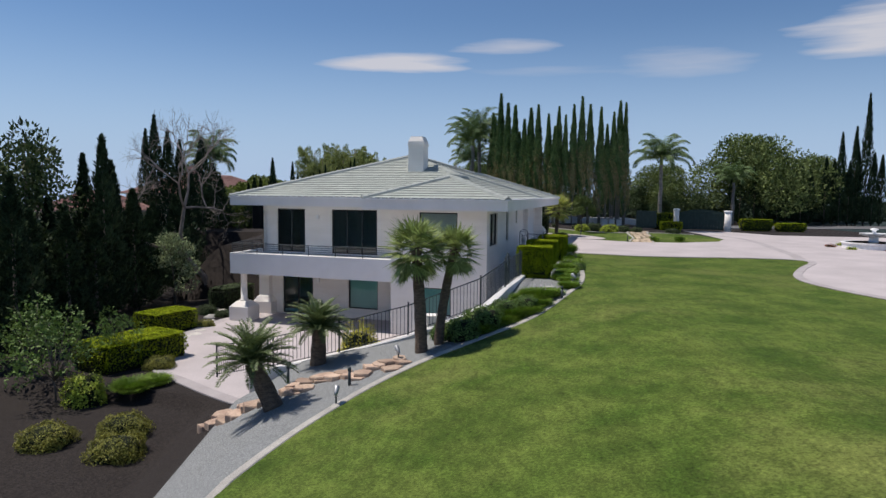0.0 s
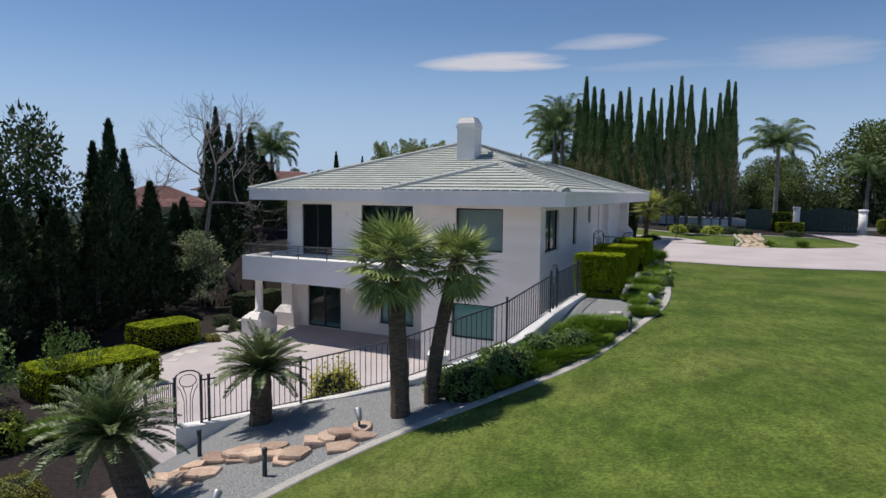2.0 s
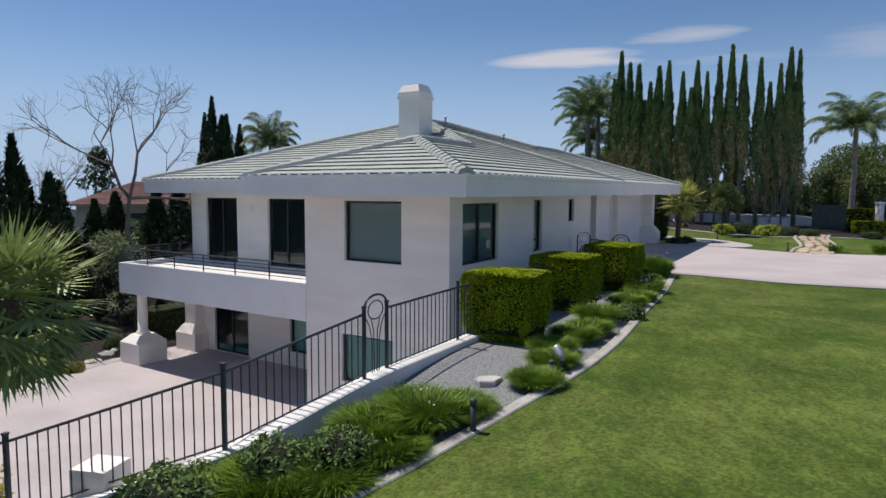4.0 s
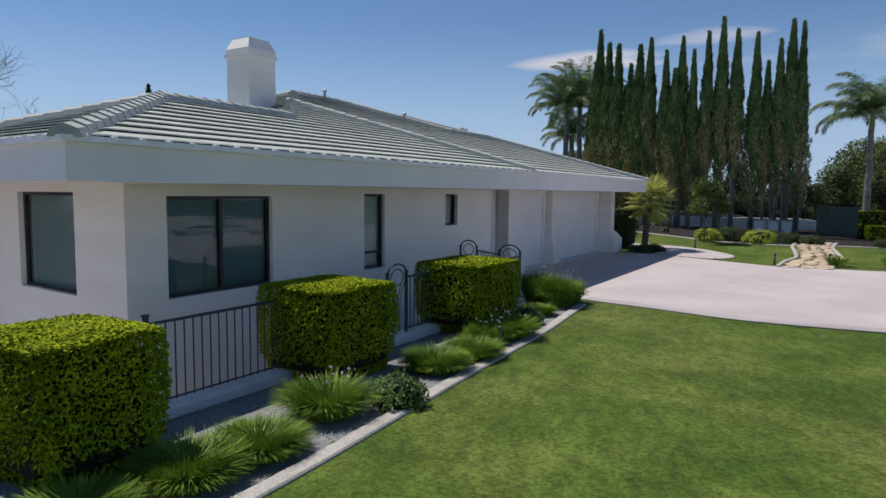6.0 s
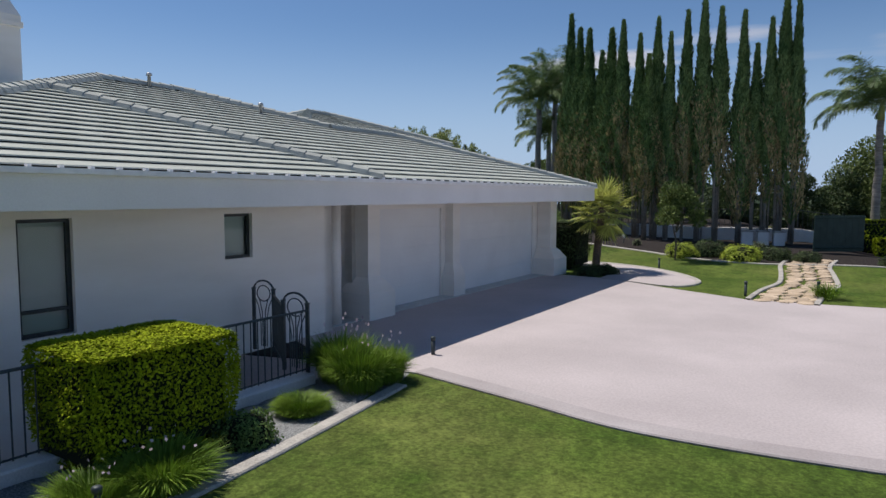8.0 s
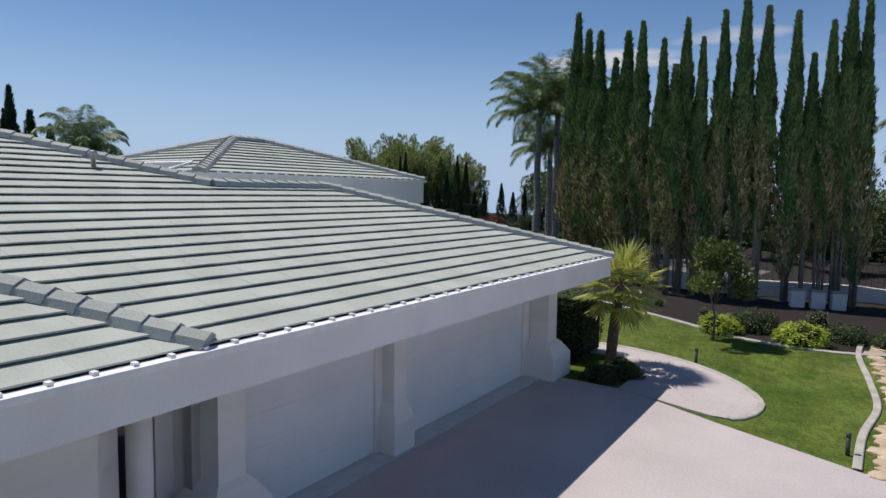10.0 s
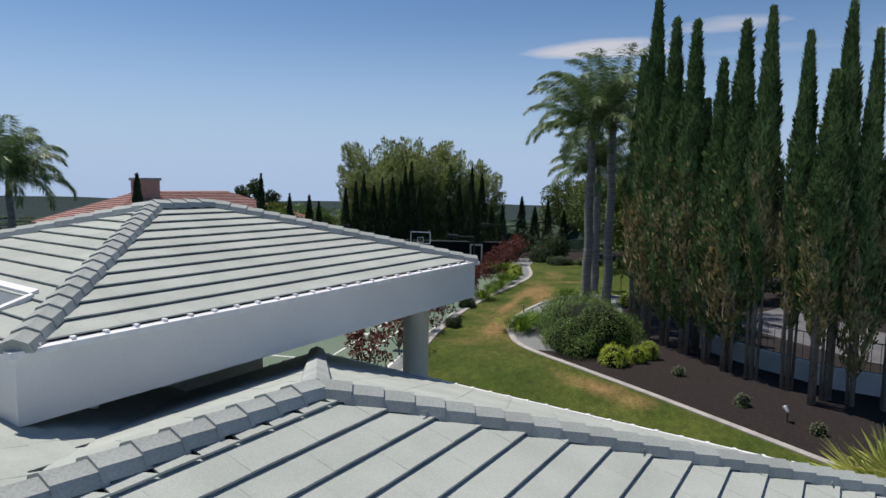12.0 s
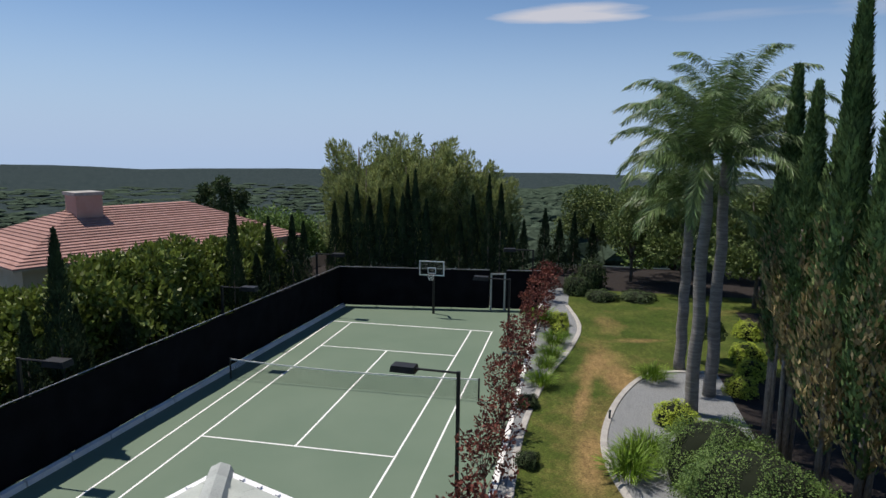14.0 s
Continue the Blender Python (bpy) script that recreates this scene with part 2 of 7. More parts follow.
# ---------------- building helpers ----------------
class Geo:
    """Collects vertices and faces; ob() makes one mesh object of them."""

    def __init__(self):
        self.v, self.f = [], []

    def face(self, *pts):
        i = len(self.v)
        self.v += [tuple(p) for p in pts]
        self.f.append(tuple(range(i, i + len(pts))))

    def hexa(self, p):
        """A solid of eight corners: four below, four above, both counter-clockwise."""
        i = len(self.v)
        self.v += [tuple(q) for q in p]
        for a in ((3, 2, 1, 0), (4, 5, 6, 7), (0, 1, 5, 4), (1, 2, 6, 5), (2, 3, 7, 6), (3, 0, 4, 7)):
            self.f.append(tuple(i + k for k in a))

    def box(self, x0, x1, y0, y1, z0, z1, at=None):
        c = [(x0, y0, z0), (x1, y0, z0), (x1, y1, z0), (x0, y1, z0), (x0, y0, z1), (x1, y0, z1), (x1, y1, z1), (x0, y1, z1)]
        self.hexa([at(*q) for q in c] if at else c)

    def tube(self, pts, radii, n=8, cap=True):
        pts = [Vector(p) for p in pts]
        i0 = len(self.v)
        for k, p in enumerate(pts):
            d = (pts[min(k + 1, len(pts) - 1)] - pts[max(k - 1, 0)]).normalized()
            s = d.cross(Vector((0.31, 0.95, 0.02)) if abs(d.z) > 0.5 else Vector((0, 0, 1))).normalized()
            t = s.cross(d)
            r = radii[k] if isinstance(radii, (list, tuple)) else radii
            for j in range(n):
                a = 2 * math.pi * j / n
                self.v.append(tuple(p + s * (math.cos(a) * r) + t * (math.sin(a) * r)))
        for k in range(len(pts) - 1):
            for j in range(n):
                a, b = i0 + k * n + j, i0 + k * n + (j + 1) % n
                self.f.append((a, b, b + n, a + n))
        if cap:
            self.f.append(tuple(i0 + j for j in reversed(range(n))))
            self.f.append(tuple(i0 + (len(pts) - 1) * n + j for j in range(n)))

    def mesh(self, name, mat, smooth=False):
        me = bpy.data.meshes.new(name)
        me.from_pydata(self.v, [], self.f)
        me.materials.append(mat)
        if smooth:
            me.polygons.foreach_set("use_smooth", [True] * len(me.polygons))
        me.update()
        return me

    def ob(self, name, mat, parent=None, label="", smooth=False):
        return put(name, self.mesh(name, mat, smooth), parent, label)


def put(name, me, parent=None, label=""):
    ob = new(name, me)
    if parent:
        ob.parent = parent
        ob.matrix_parent_inverse = Matrix.Translation(parent.location + (parent.parent.location if parent.parent else Vector())).inverted()
    if label:
        ob["label"] = label
    return ob


def thing(name, x, y, z, label, category, group="", kind=""):
    e = new(name)
    e.empty_display_size = 0.2
    e.location = (x, y, z)
    return tagged(e, label, category, group, kind)


def fix_normals(me):
    bm = bmesh.new()
    bm.from_mesh(me)
    bmesh.ops.recalc_face_normals(bm, faces=bm.faces)
    bm.to_mesh(me)
    bm.free()


def smooth01(x, a, b):
    t = min(1.0, max(0.0, (x - a) / (b - a)))
    return t * t * (3 - 2 * t)


def lerp_line(line, x):
    for (a, p), (b, q) in zip(line, line[1:]):
        if x <= b:
            return p + (q - p) * min(1, max(0, (x - a) / (b - a)))
    return line[-1][1]


def catmull(pts, n=6):
    """A smooth line through the given points."""
    P = [Vector(p) for p in pts]
    out = []
    for i in range(len(P) - 1):
        a, b, c, d = P[max(i - 1, 0)], P[i], P[i + 1], P[min(i + 2, len(P) - 1)]
        for k in range(n):
            t = k / n
            out.append(0.5 * ((2 * b) + (c - a) * t + (2 * a - 5 * b + 4 * c - d) * t * t + (3 * b - a - 3 * c + d) * t ** 3))
    return out + [P[-1]]


def inside(poly, x, y):
    r = False
    for (x0, y0), (x1, y1) in zip(poly, poly[1:] + poly[:1]):
        if (y0 > y) != (y1 > y) and x < (x1 - x0) * (y - y0) / (y1 - y0) + x0:
            r = not r
    return r


# the house's own plan: u along its front, v along its side, from the corner of the eaves
def P(u, v, z=0.0):
    return Vector((12.15 + 0.9304 * u + 0.304 * v, -56.77 - 0.3665 * u + 0.9527 * v, z))


# ---------------- ground ----------------
# the garden fence: it stands on the edge between the upper garden and the sunken patio
FENCE = [(1.75, -65.9), (2.5, -65.6), (4.8, -65.25), (7.3, -65.05), (10.05, -64.2), (11.33, -61.95), (12.4, -59.1), (14.85, -52.0), (16.7, -46.4)]
FEN_X = [(y, x) for x, y in FENCE]
FEN_Y = FENCE
LOW = -3.45


def upper(x, y):
    z = 0.45 - 0.185 * max(0.0, 15 - x) * smooth01(-y, 59.0, 65.5)
    z -= 0.38 * max(0.0, 3.6 - x) * smooth01(-y, 59.0, 65.5)
    z = max(z, -3.9)
    z += (0.2 * smooth01(y, -30, -22) + 0.5 * smooth01(y, -24, -12) + 0.25 * smooth01(y, -5, 13)) * (1 - smooth01(x, 32, 37))
    return z


def terrain(x, y):
    z = upper(x, y)
    # sunken patio and the west garden
    if y > lerp_line(FEN_Y, x) and x < lerp_line(FEN_X, y) and y < -45 and x > 1.2:
        z = LOW - 0.02
    elif x <= 1.2 and y < -40:
        z = min(z, LOW - 0.05 + (z - LOW) * smooth01(x, -3.5, 1.2) * smooth01(-y, 65.5, 67.5))
    # the west garden falls away
    if x < -6:
        z = z + (LOW - 0.3 - z) * smooth01(-x, 6, 11) if y < -26 else z
        z -= 0.12 * max(0, -9 - x) * smooth01(-x, 9, 40)
    # the court lies in a level cut
    if -9.0 < x < 8.3 and -22.5 < y < 20.0:
        z = -0.06
    elif y > -22.5 and x < 8.3 and x > -14:
        z = min(z, 0.3)
    # the hill falls to a wide valley to the north and west
    d = math.hypot(max(0, -(x + 14)), max(0, y - 30))
    z -= 0.16 * max(0.0, d) if d < 160 else 25.6 + (d - 160) * 0.045
    r = max(0, math.hypot(x, y) - 300)
    return max(z, -158.0 + 30 * noise.noise((x * 0.0011, y * 0.0011, 3.0)) * smooth01(r, 0, 1500)) if d > 0 else z


def axis(lo, hi, step, far):
    a = [lo + step * i for i in range(int((hi - lo) / step) + 1)]
    s, p, up = step, a[-1], []
    while p < far:
        s *= 1.22
        p += s
        up.append(p)
    s, p, dn = step, a[0], []
    while p > -far:
        s *= 1.22
        p -= s
        dn.append(p)
    return dn[::-1] + a + up


def surface(x, y):
    return terrain(x, y)

# ---------------- ground sheet ----------------
# edge of the lawn: the kerb line from the south up to the drive
CURB = catmull([(1.0, -84.0, 0), (3.6, -75.5, 0), (5.6, -71.4, 0), (7.6, -68.9, 0), (9.7, -67.2, 0), (12.0, -65.2, 0), (14.3, -61.7, 0), (15.5, -58.5, 0), (16.6, -54.0, 0), (17.6, -50.0, 0), (18.35, -46.2, 0)], 8)
CURB_X = [(p.y, p.x) for p in CURB]
# southern edge of the drive, and the garden beds beyond it
DRIVE_S = catmull([(18.35, -45.4, 0), (20.5, -46.6, 0), (22.2, -47.5, 0), (24.9, -48.1, 0), (28.0, -48.4, 0), (31.0, -49.2, 0), (31.3, -50.8, 0), (28.6, -54.2, 0), (26.3, -57.6, 0), (25.4, -60.6, 0), (25.7, -64.8, 0), (27.2, -70.0, 0), (30.5, -77.0, 0), (34.0, -86.0, 0)], 6)
DRIVE_SY = [(p.x, p.y) for p in DRIVE_S[:31]]
DRIVE_EX = [(p.y, p.x) for p in DRIVE_S[:35:-1]]
BED_E = catmull([(10.2, 14.5, 0), (11.0, 9.5, 0), (10.5, 5.0, 0), (9.5, 0.5, 0), (8.9, -5.0, 0), (8.9, -10, 0), (9.2, -16, 0), (9.0, -24, 0)], 6)
BED_EX = sorted((p.y, p.x) for p in BED_E)
BED_W = catmull([(36.0, -24.0, 0), (31.5, -24.0, 0), (28.4, -24.2, 0), (25.6, -23.0, 0), (24.0, -21.2, 0), (22.6, -19.8, 0), (19.0, -16.6, 0), (15.6, -13.6, 0), (13.4, -11.4, 0), (12.4, -9.3, 0), (11.9, -6.0, 0), (12.5, -2.0, 0), (13.8, 1.4, 0), (15.2, 2.6, 0), (17.5, 3.0, 0)], 6)


BEDPOLY = [(p.x, p.y) for p in BED_W] + [(36.5, 3.0)]


def lawn_material(name, dry, lo, bare, *spec, **kw):
    m = material(name, *spec, **kw) if spec else material(name, (0.047, 0.083, 0.012), 0.9, (0.096, 0.133, 0.026), 0.7, 0.30, 0.35, 42, spec=0.12)
    n, l = m.node_tree.nodes, m.node_tree.links
    # worn, straw-coloured spots
    tc = n.new("ShaderNodeTexCoord")
    a = n.new("ShaderNodeTexNoise")
    a.inputs["Scale"].default_value, a.inputs["Detail"].default_value, a.inputs["Roughness"].default_value = 0.11, 9, 0.72
    l.new(tc.outputs["Object"], a.inputs["Vector"])
    r = n.new("ShaderNodeMapRange")
    r.inputs["From Min"].default_value, r.inputs["From Max"].default_value = lo, lo + 0.22
    r.inputs["To Max"].default_value = 0.7
    worn = a.outputs[0]
    for cx, cy, rx, ry, turn in bare:      # trodden patches with ragged rims
        mp = n.new("ShaderNodeMapping")
        mp.vector_type = "TEXTURE"
        mp.inputs["Location"].default_value = (cx, cy, 0)
        mp.inputs["Rotation"].default_value = (0, 0, turn)
        mp.inputs["Scale"].default_value = (rx, ry, 400)
        l.new(tc.outputs["Object"], mp.inputs[0])
        ln = n.new("ShaderNodeVectorMath")
        ln.operation = "LENGTH"
        l.new(mp.outputs[0], ln.inputs[0])
        fall = n.new("ShaderNodeMapRange")
        fall.inputs["From Min"].default_value, fall.inputs["From Max"].default_value = 0.15, 1.25
        fall.inputs["To Min"].default_value, fall.inputs["To Max"].default_value = 0.22, 0.0
        l.new(ln.outputs["Value"], fall.inputs[0])
        ad = n.new("ShaderNodeMath")
        l.new(worn, ad.inputs[0])
        l.new(fall.outputs[0], ad.inputs[1])
        worn = ad.outputs[0]
    l.new(worn, r.inputs[0])
    mx = n.new("ShaderNodeMix")
    mx.data_type = "RGBA"
    mx.inputs[7].default_value = (*dry, 1)
    b = n["Principled BSDF"]
    old = b.inputs["Base Color"].links[0].from_socket
    l.new(old, mx.inputs[6])
    l.new(r.outputs[0], mx.inputs[0])
    # tufts, clipped blades and mower tracks
    val = None
    for sc, det, lo_v, hi_v, st in ((0.8, 5, 0.87, 1.13, (1, 0.4, 1)), (4.4, 5, 0.72, 1.28, (1, 0.5, 1)), (15.0, 5, 0.55, 1.45, (1, 1, 1))):
        mp = n.new("ShaderNodeMapping")
        mp.inputs["Scale"].default_value = st
        mp.inputs["Rotation"].default_value = (0, 0, 0.5)
        l.new(tc.outputs["Object"], mp.inputs[0])
        t = n.new("ShaderNodeTexNoise")
        t.inputs["Scale"].default_value, t.inputs["Detail"].default_value, t.inputs["Roughness"].default_value = sc, det, 0.65
        l.new(mp.outputs[0], t.inputs["Vector"])
        q = n.new("ShaderNodeMapRange")
        q.inputs["From Min"].default_value, q.inputs["From Max"].default_value = 0.32, 0.68
        q.inputs["To Min"].default_value, q.inputs["To Max"].default_value = lo_v, hi_v
        l.new(t.outputs[0], q.inputs[0])
        if val is None:
            val = q.outputs[0]
        else:
            mu = n.new("ShaderNodeMath")
            mu.operation = "MULTIPLY"
            l.new(val, mu.inputs[0])
            l.new(q.outputs[0], mu.inputs[1])
            val = mu.outputs[0]
    hv = n.new("ShaderNodeHueSaturation")
    l.new(mx.outputs[2], hv.inputs["Color"])
    l.new(val, hv.inputs["Value"])
    l.new(hv.outputs[0], b.inputs["Base Color"])
    bp = next(k for k in n if k.bl_idname == "ShaderNodeBump")
    bp.inputs["Distance"].default_value = 0.03
    l.new(val, bp.inputs["Height"])
    return m


LAWN = lawn_material("mown_grass", (0.17, 0.18, 0.055), 0.51, ())
# bluish grey-green: distance haze is put into the hillside's base colour
EARTH = material("hazy_hillside_scrub", (0.028, 0.042, 0.043), 1.0, (0.047, 0.063, 0.064), 0.06, 0.4, 0.3, 2.0, spec=0.0)
WORN = ((12.6, 10.5, 1.3, 4.0, 0.1), (12.2, 4.2, 1.1, 3.6, 0.12), (13.0, 0.6, 1.0, 2.0, 0.3), (11.4, 2.2, 0.7, 2.2, -0.2), (11.4, -7.4, 0.6, 2.4, 0.0), (16.6, -15.9, 2.6, 0.8, -0.7), (14.6, 7.5, 2.4, 0.5, 0.3), (11.2, -1.5, 0.35, 3.0, -0.1))
FAIRWAY = lawn_material("narrow_lawn_grass", (0.30, 0.185, 0.085), 0.54, WORN, (0.042, 0.068, 0.010), 0.95, (0.080, 0.098, 0.020), 0.5, 0.25, 0.5, 110, spec=0.15)


def kind_of(x, y):
    """Which surface the ground has at a place."""
    if y < -45 and lerp_line(CURB_X, y) - 0.1 < x < 35 and y < lerp_line(DRIVE_SY, x) + 0.3 and (y > -50.8 and x < 31.2 or x < lerp_line(DRIVE_EX, y) + 0.3):
        return 0
    if y < -45.0 and x < lerp_line(FEN_X, y) and y > lerp_line(FEN_Y, x) and x > 1.2:
        return 5
    if y < -45 and 1.2 < x < lerp_line(CURB_X, y):
        return 1
    if y < -45 and 1.2 < x < 60:
        return 0
    if -80 < y < -30 and -14 < x <= 1.2:
        return 2
    if -37 < y < 20 and 8.3 < x < 45:
        if inside(BEDPOLY, x, y):
            return 1 if (y > -11.5 and x < 17.5) else 2
        if x <= lerp_line(BED_EX, y) and y > -24:
            return 1
        if y > 15.5:
            return 3
        if x > 36 or y > 3 and x > 21:
            return 2
        return 3 if y > -20 else 0
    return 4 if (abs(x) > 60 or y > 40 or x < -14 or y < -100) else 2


XS, YS = axis(-15, 33, 0.25, 4200), axis(-92, 19, 0.25, 4200)
gv, gf, gm = [], [], []
H = [[terrain(x, y) for x in XS] for y in YS]
for j, y in enumerate(YS):
    for i, x in enumerate(XS):
        gv.append((x, y, H[j][i]))
NX = len(XS)
for j in range(len(YS) - 1):
    for i in range(NX - 1):
        a = j * NX + i
        gf.append((a, a + 1, a + NX + 1, a + NX))
        gm.append(kind_of((XS[i] + XS[i + 1]) / 2, (YS[j] + YS[j + 1]) / 2))
gme = bpy.data.meshes.new("ground")
gme.from_pydata(gv, [], gf)
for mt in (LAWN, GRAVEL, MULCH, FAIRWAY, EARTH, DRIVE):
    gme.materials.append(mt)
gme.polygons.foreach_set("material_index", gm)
gme.polygons.foreach_set("use_smooth", [True] * len(gm))
tagged(new("ground", gme), "mown green lawn with mulch and gravel beds on a hilltop", "ground", kind="structure")


def slab(name, outline, z, thick, mat, label, cat, kind="structure", parent=None, zf=None):
    """A flat paving of free outline, with its edge."""
    g = Geo()
    top = [(x, y, (zf(x, y) if zf else z)) for x, y in outline]
    bot = [(x, y, (zf(x, y) if zf else z) - thick) for x, y in outline]
    n = len(top)
    g.v = top + bot
    g.f = [tuple(range(n))] + [(i, i + n, (i + 1) % n + n, (i + 1) % n) for i in range(n)]
    me = g.mesh(name, mat)
    fix_normals(me)
    o = put(name, me, parent)
    return tagged(o, label, cat, kind=kind)


def ribbon(name, line, half, up, mat, label, cat, zf=terrain, sink=0.25, kind="structure", off=0.0):
    """A kerb that follows a line on the ground: a bevelled bar."""
    g = Geo()
    L = [Vector((p[0], p[1], 0)) for p in line]
    for i, p in enumerate(L):
        d = (L[min(i + 1, len(L) - 1)] - L[max(i - 1, 0)]).normalized()
        s = Vector((d.y, -d.x, 0))
        c = p + s * off
        z = zf(c.x, c.y)
        for a, h in ((-half, -sink), (-half, up - 0.02), (-half + 0.02, up), (half - 0.02, up), (half, up - 0.02), (half, -sink)):
            q = c + s * a
            g.v.append((q.x, q.y, z + h))
    for i in range(len(L) - 1):
        for k in range(5):
            a = i * 6 + k
            g.f.append((a, a + 1, a + 7, a + 6))
    me = g.mesh(name, mat)
    fix_normals(me)
    return tagged(new(name, me), label, cat, kind=kind)


# drive, its grey border, the walk by the palm
drive_out = [(p.x, p.y) for p in DRIVE_S] + [(75, -86), (75, -30), (52, -26), (44.5, -24), (42.5, -18.2), (38.0, -16.4), (37.5, -22.0), (36.0, -30.5), (34.0, -33.6), (30.0, -35.2), (26.0, -34.6), (23.6, -32.4), (21.5, -30.3), (18.6, -29.2), (P(-2.3, 29.0).x, P(-2.3, 29.0).y), (P(-2.3, 13.8).x, P(-2.3, 13.8).y), (16.9, -45.4)]
slab("driveway", drive_out, 0.475, 0.2, DRIVE, "pale pinkish concrete driveway before the garage", "driveway")
ribbon("driveway_border", [(p.x, p.y) for p in DRIVE_S], 0.22, 0.045, BORDER, "grey concrete border of the driveway", "driveway border", zf=lambda x, y: 0.45, off=-0.22)
ribbon("driveway_band", [(p.x, p.y) for p in catmull([(37.6, -24.0, 0), (38.2, -28.5, 0), (37.0, -34.5, 0), (35.0, -40.5, 0), (33.2, -46.0, 0), (31.6, -49.6, 0)], 5)], 0.35, 0.030, BORDER, "grey concrete band across the driveway", "driveway border", zf=lambda x, y: 0.45)
ribbon("lawn_kerb", [(p.x, p.y) for p in CURB], 0.115, 0.04, KERB, "pale concrete mowing kerb round the lawn", "kerb")
ribbon("bed_kerb", [(p.x, p.y) for p in BED_E], 0.13, 0.05, KERB, "concrete kerb of the shrub bed beside the court", "kerb")
ribbon("bed_kerb", [(p.x, p.y) for p in BED_W], 0.13, 0.05, KERB, "concrete kerb of the mulch bed", "kerb")
walk_in = catmull([(21.3, -30.3, 0), (22.2, -30.9, 0), (23.9, -32.0, 0), (24.9, -30.6, 0), (24.6, -28.6, 0), (23.4, -26.8, 0), (21.6, -25.6, 0), (20.2, -25.3, 0), (20.0, -26.4, 0), (21.4, -26.8, 0), (22.0, -28.0, 0)], 4)
slab("garden_walk", [(p.x, p.y) for p in walk_in], 0.0, 0.12, DRIVE, "curved pale concrete garden walk", "path", zf=lambda x, y: terrain(x, y) + 0.04)
# patio, a round-ended terrace below the house
pat = [(-1.9, -62.3), (-3.4, -60.8), (-4.6, -58.8), (-5.2, -56.5), (-5.3, -54.0), (-4.9, -51.5), (-4.2, -48.6)]
patio_out = [(p.x, p.y) for p in catmull([(2.1, -65.5, 0), (0.9, -64.9, 0), (-0.6, -63.6, 0)] + [(x, y, 0) for x, y in pat], 4)] + [(P(-17.6, 5.2).x, P(-17.6, 5.2).y), (P(-1.2, 5.2).x, P(-1.2, 5.2).y), (P(-1.2, 13).x, P(-1.2, 13).y), (16.2, -46.6), (12.1, -59.1), (11.2, -61.6), (9.9, -63.9), (7.2, -64.75), (4.9, -65.0), (2.6, -65.3)]
slab("patio", patio_out, LOW, 0.25, DRIVE, "pale concrete patio with a rounded edge below the house", "patio")
ribbon("patio_border", [(p.x, p.y) for p in catmull([(2.1, -65.5, 0), (0.9, -64.9, 0), (-0.6, -63.6, 0)] + [(x, y, 0) for x, y in pat], 4)], 0.28, 0.012, BORDER, "grey concrete border of the round patio", "patio border", zf=lambda x, y: LOW, off=0.24)

# ---------------- the house ----------------
KROOF, EAVE, SOFF, FLOOR1 = 0.315, 4.05, 3.50, 0.55
house = thing("house", P(-9, 12).x, P(-9, 12).y, LOW, "white stucco two-storey house with grey hipped tile roof", "house")


def wall(name, a, b, z0, z1, th, openings=(), mat=STUCCO, parent=house, label=""):
    """A wall from a to b in plan, its face to the right of that way, with openings (s0, s1, z0, z1) that go through it."""
    g = Geo()
    a, b = Vector(a), Vector(b)
    L = (b - a).length
    d = (b - a) / L
    nrm = Vector((-d.y, d.x))
    ss = sorted({0.0, L, *[o[0] for o in openings], *[o[1] for o in openings]})
    zs = sorted({z0, z1, *[o[2] for o in openings], *[o[3] for o in openings]})

    def solid(i, k):
        if not (0 <= i < len(ss) - 1 and 0 <= k < len(zs) - 1):
            return False
        sm, zm = (ss[i] + ss[i + 1]) / 2, (zs[k] + zs[k + 1]) / 2
        return not any(o[0] < sm < o[1] and o[2] < zm < o[3] for o in openings)
    index = {}

    def vert(i, t, k):
        if (i, t, k) not in index:
            q = a + d * ss[i] + nrm * (th * t)
            index[i, t, k] = len(g.v)
            g.v.append(tuple(P(q.x, q.y, zs[k])))
        return index[i, t, k]
    for i in range(len(ss) - 1):
        for k in range(len(zs) - 1):
            if not solid(i, k):
                continue
            for t in (0, 1):
                g.f.append(tuple(vert(x, t, z) for x, z in ((i, k), (i + 1, k), (i + 1, k + 1), (i, k + 1))))
            for di, dk, e in ((-1, 0, ((i, k), (i, k + 1))), (1, 0, ((i + 1, k), (i + 1, k + 1))), (0, -1, ((i, k), (i + 1, k))), (0, 1, ((i, k + 1), (i + 1, k + 1)))):
                if not solid(i + di, k + dk):
                    (x0, q0), (x1, q1) = e
                    g.f.append((vert(x0, 0, q0), vert(x1, 0, q1), vert(x1, 1, q1), vert(x0, 1, q0)))
    me = g.mesh(name, mat)
    fix_normals(me)
    return put(name, me, parent, label)




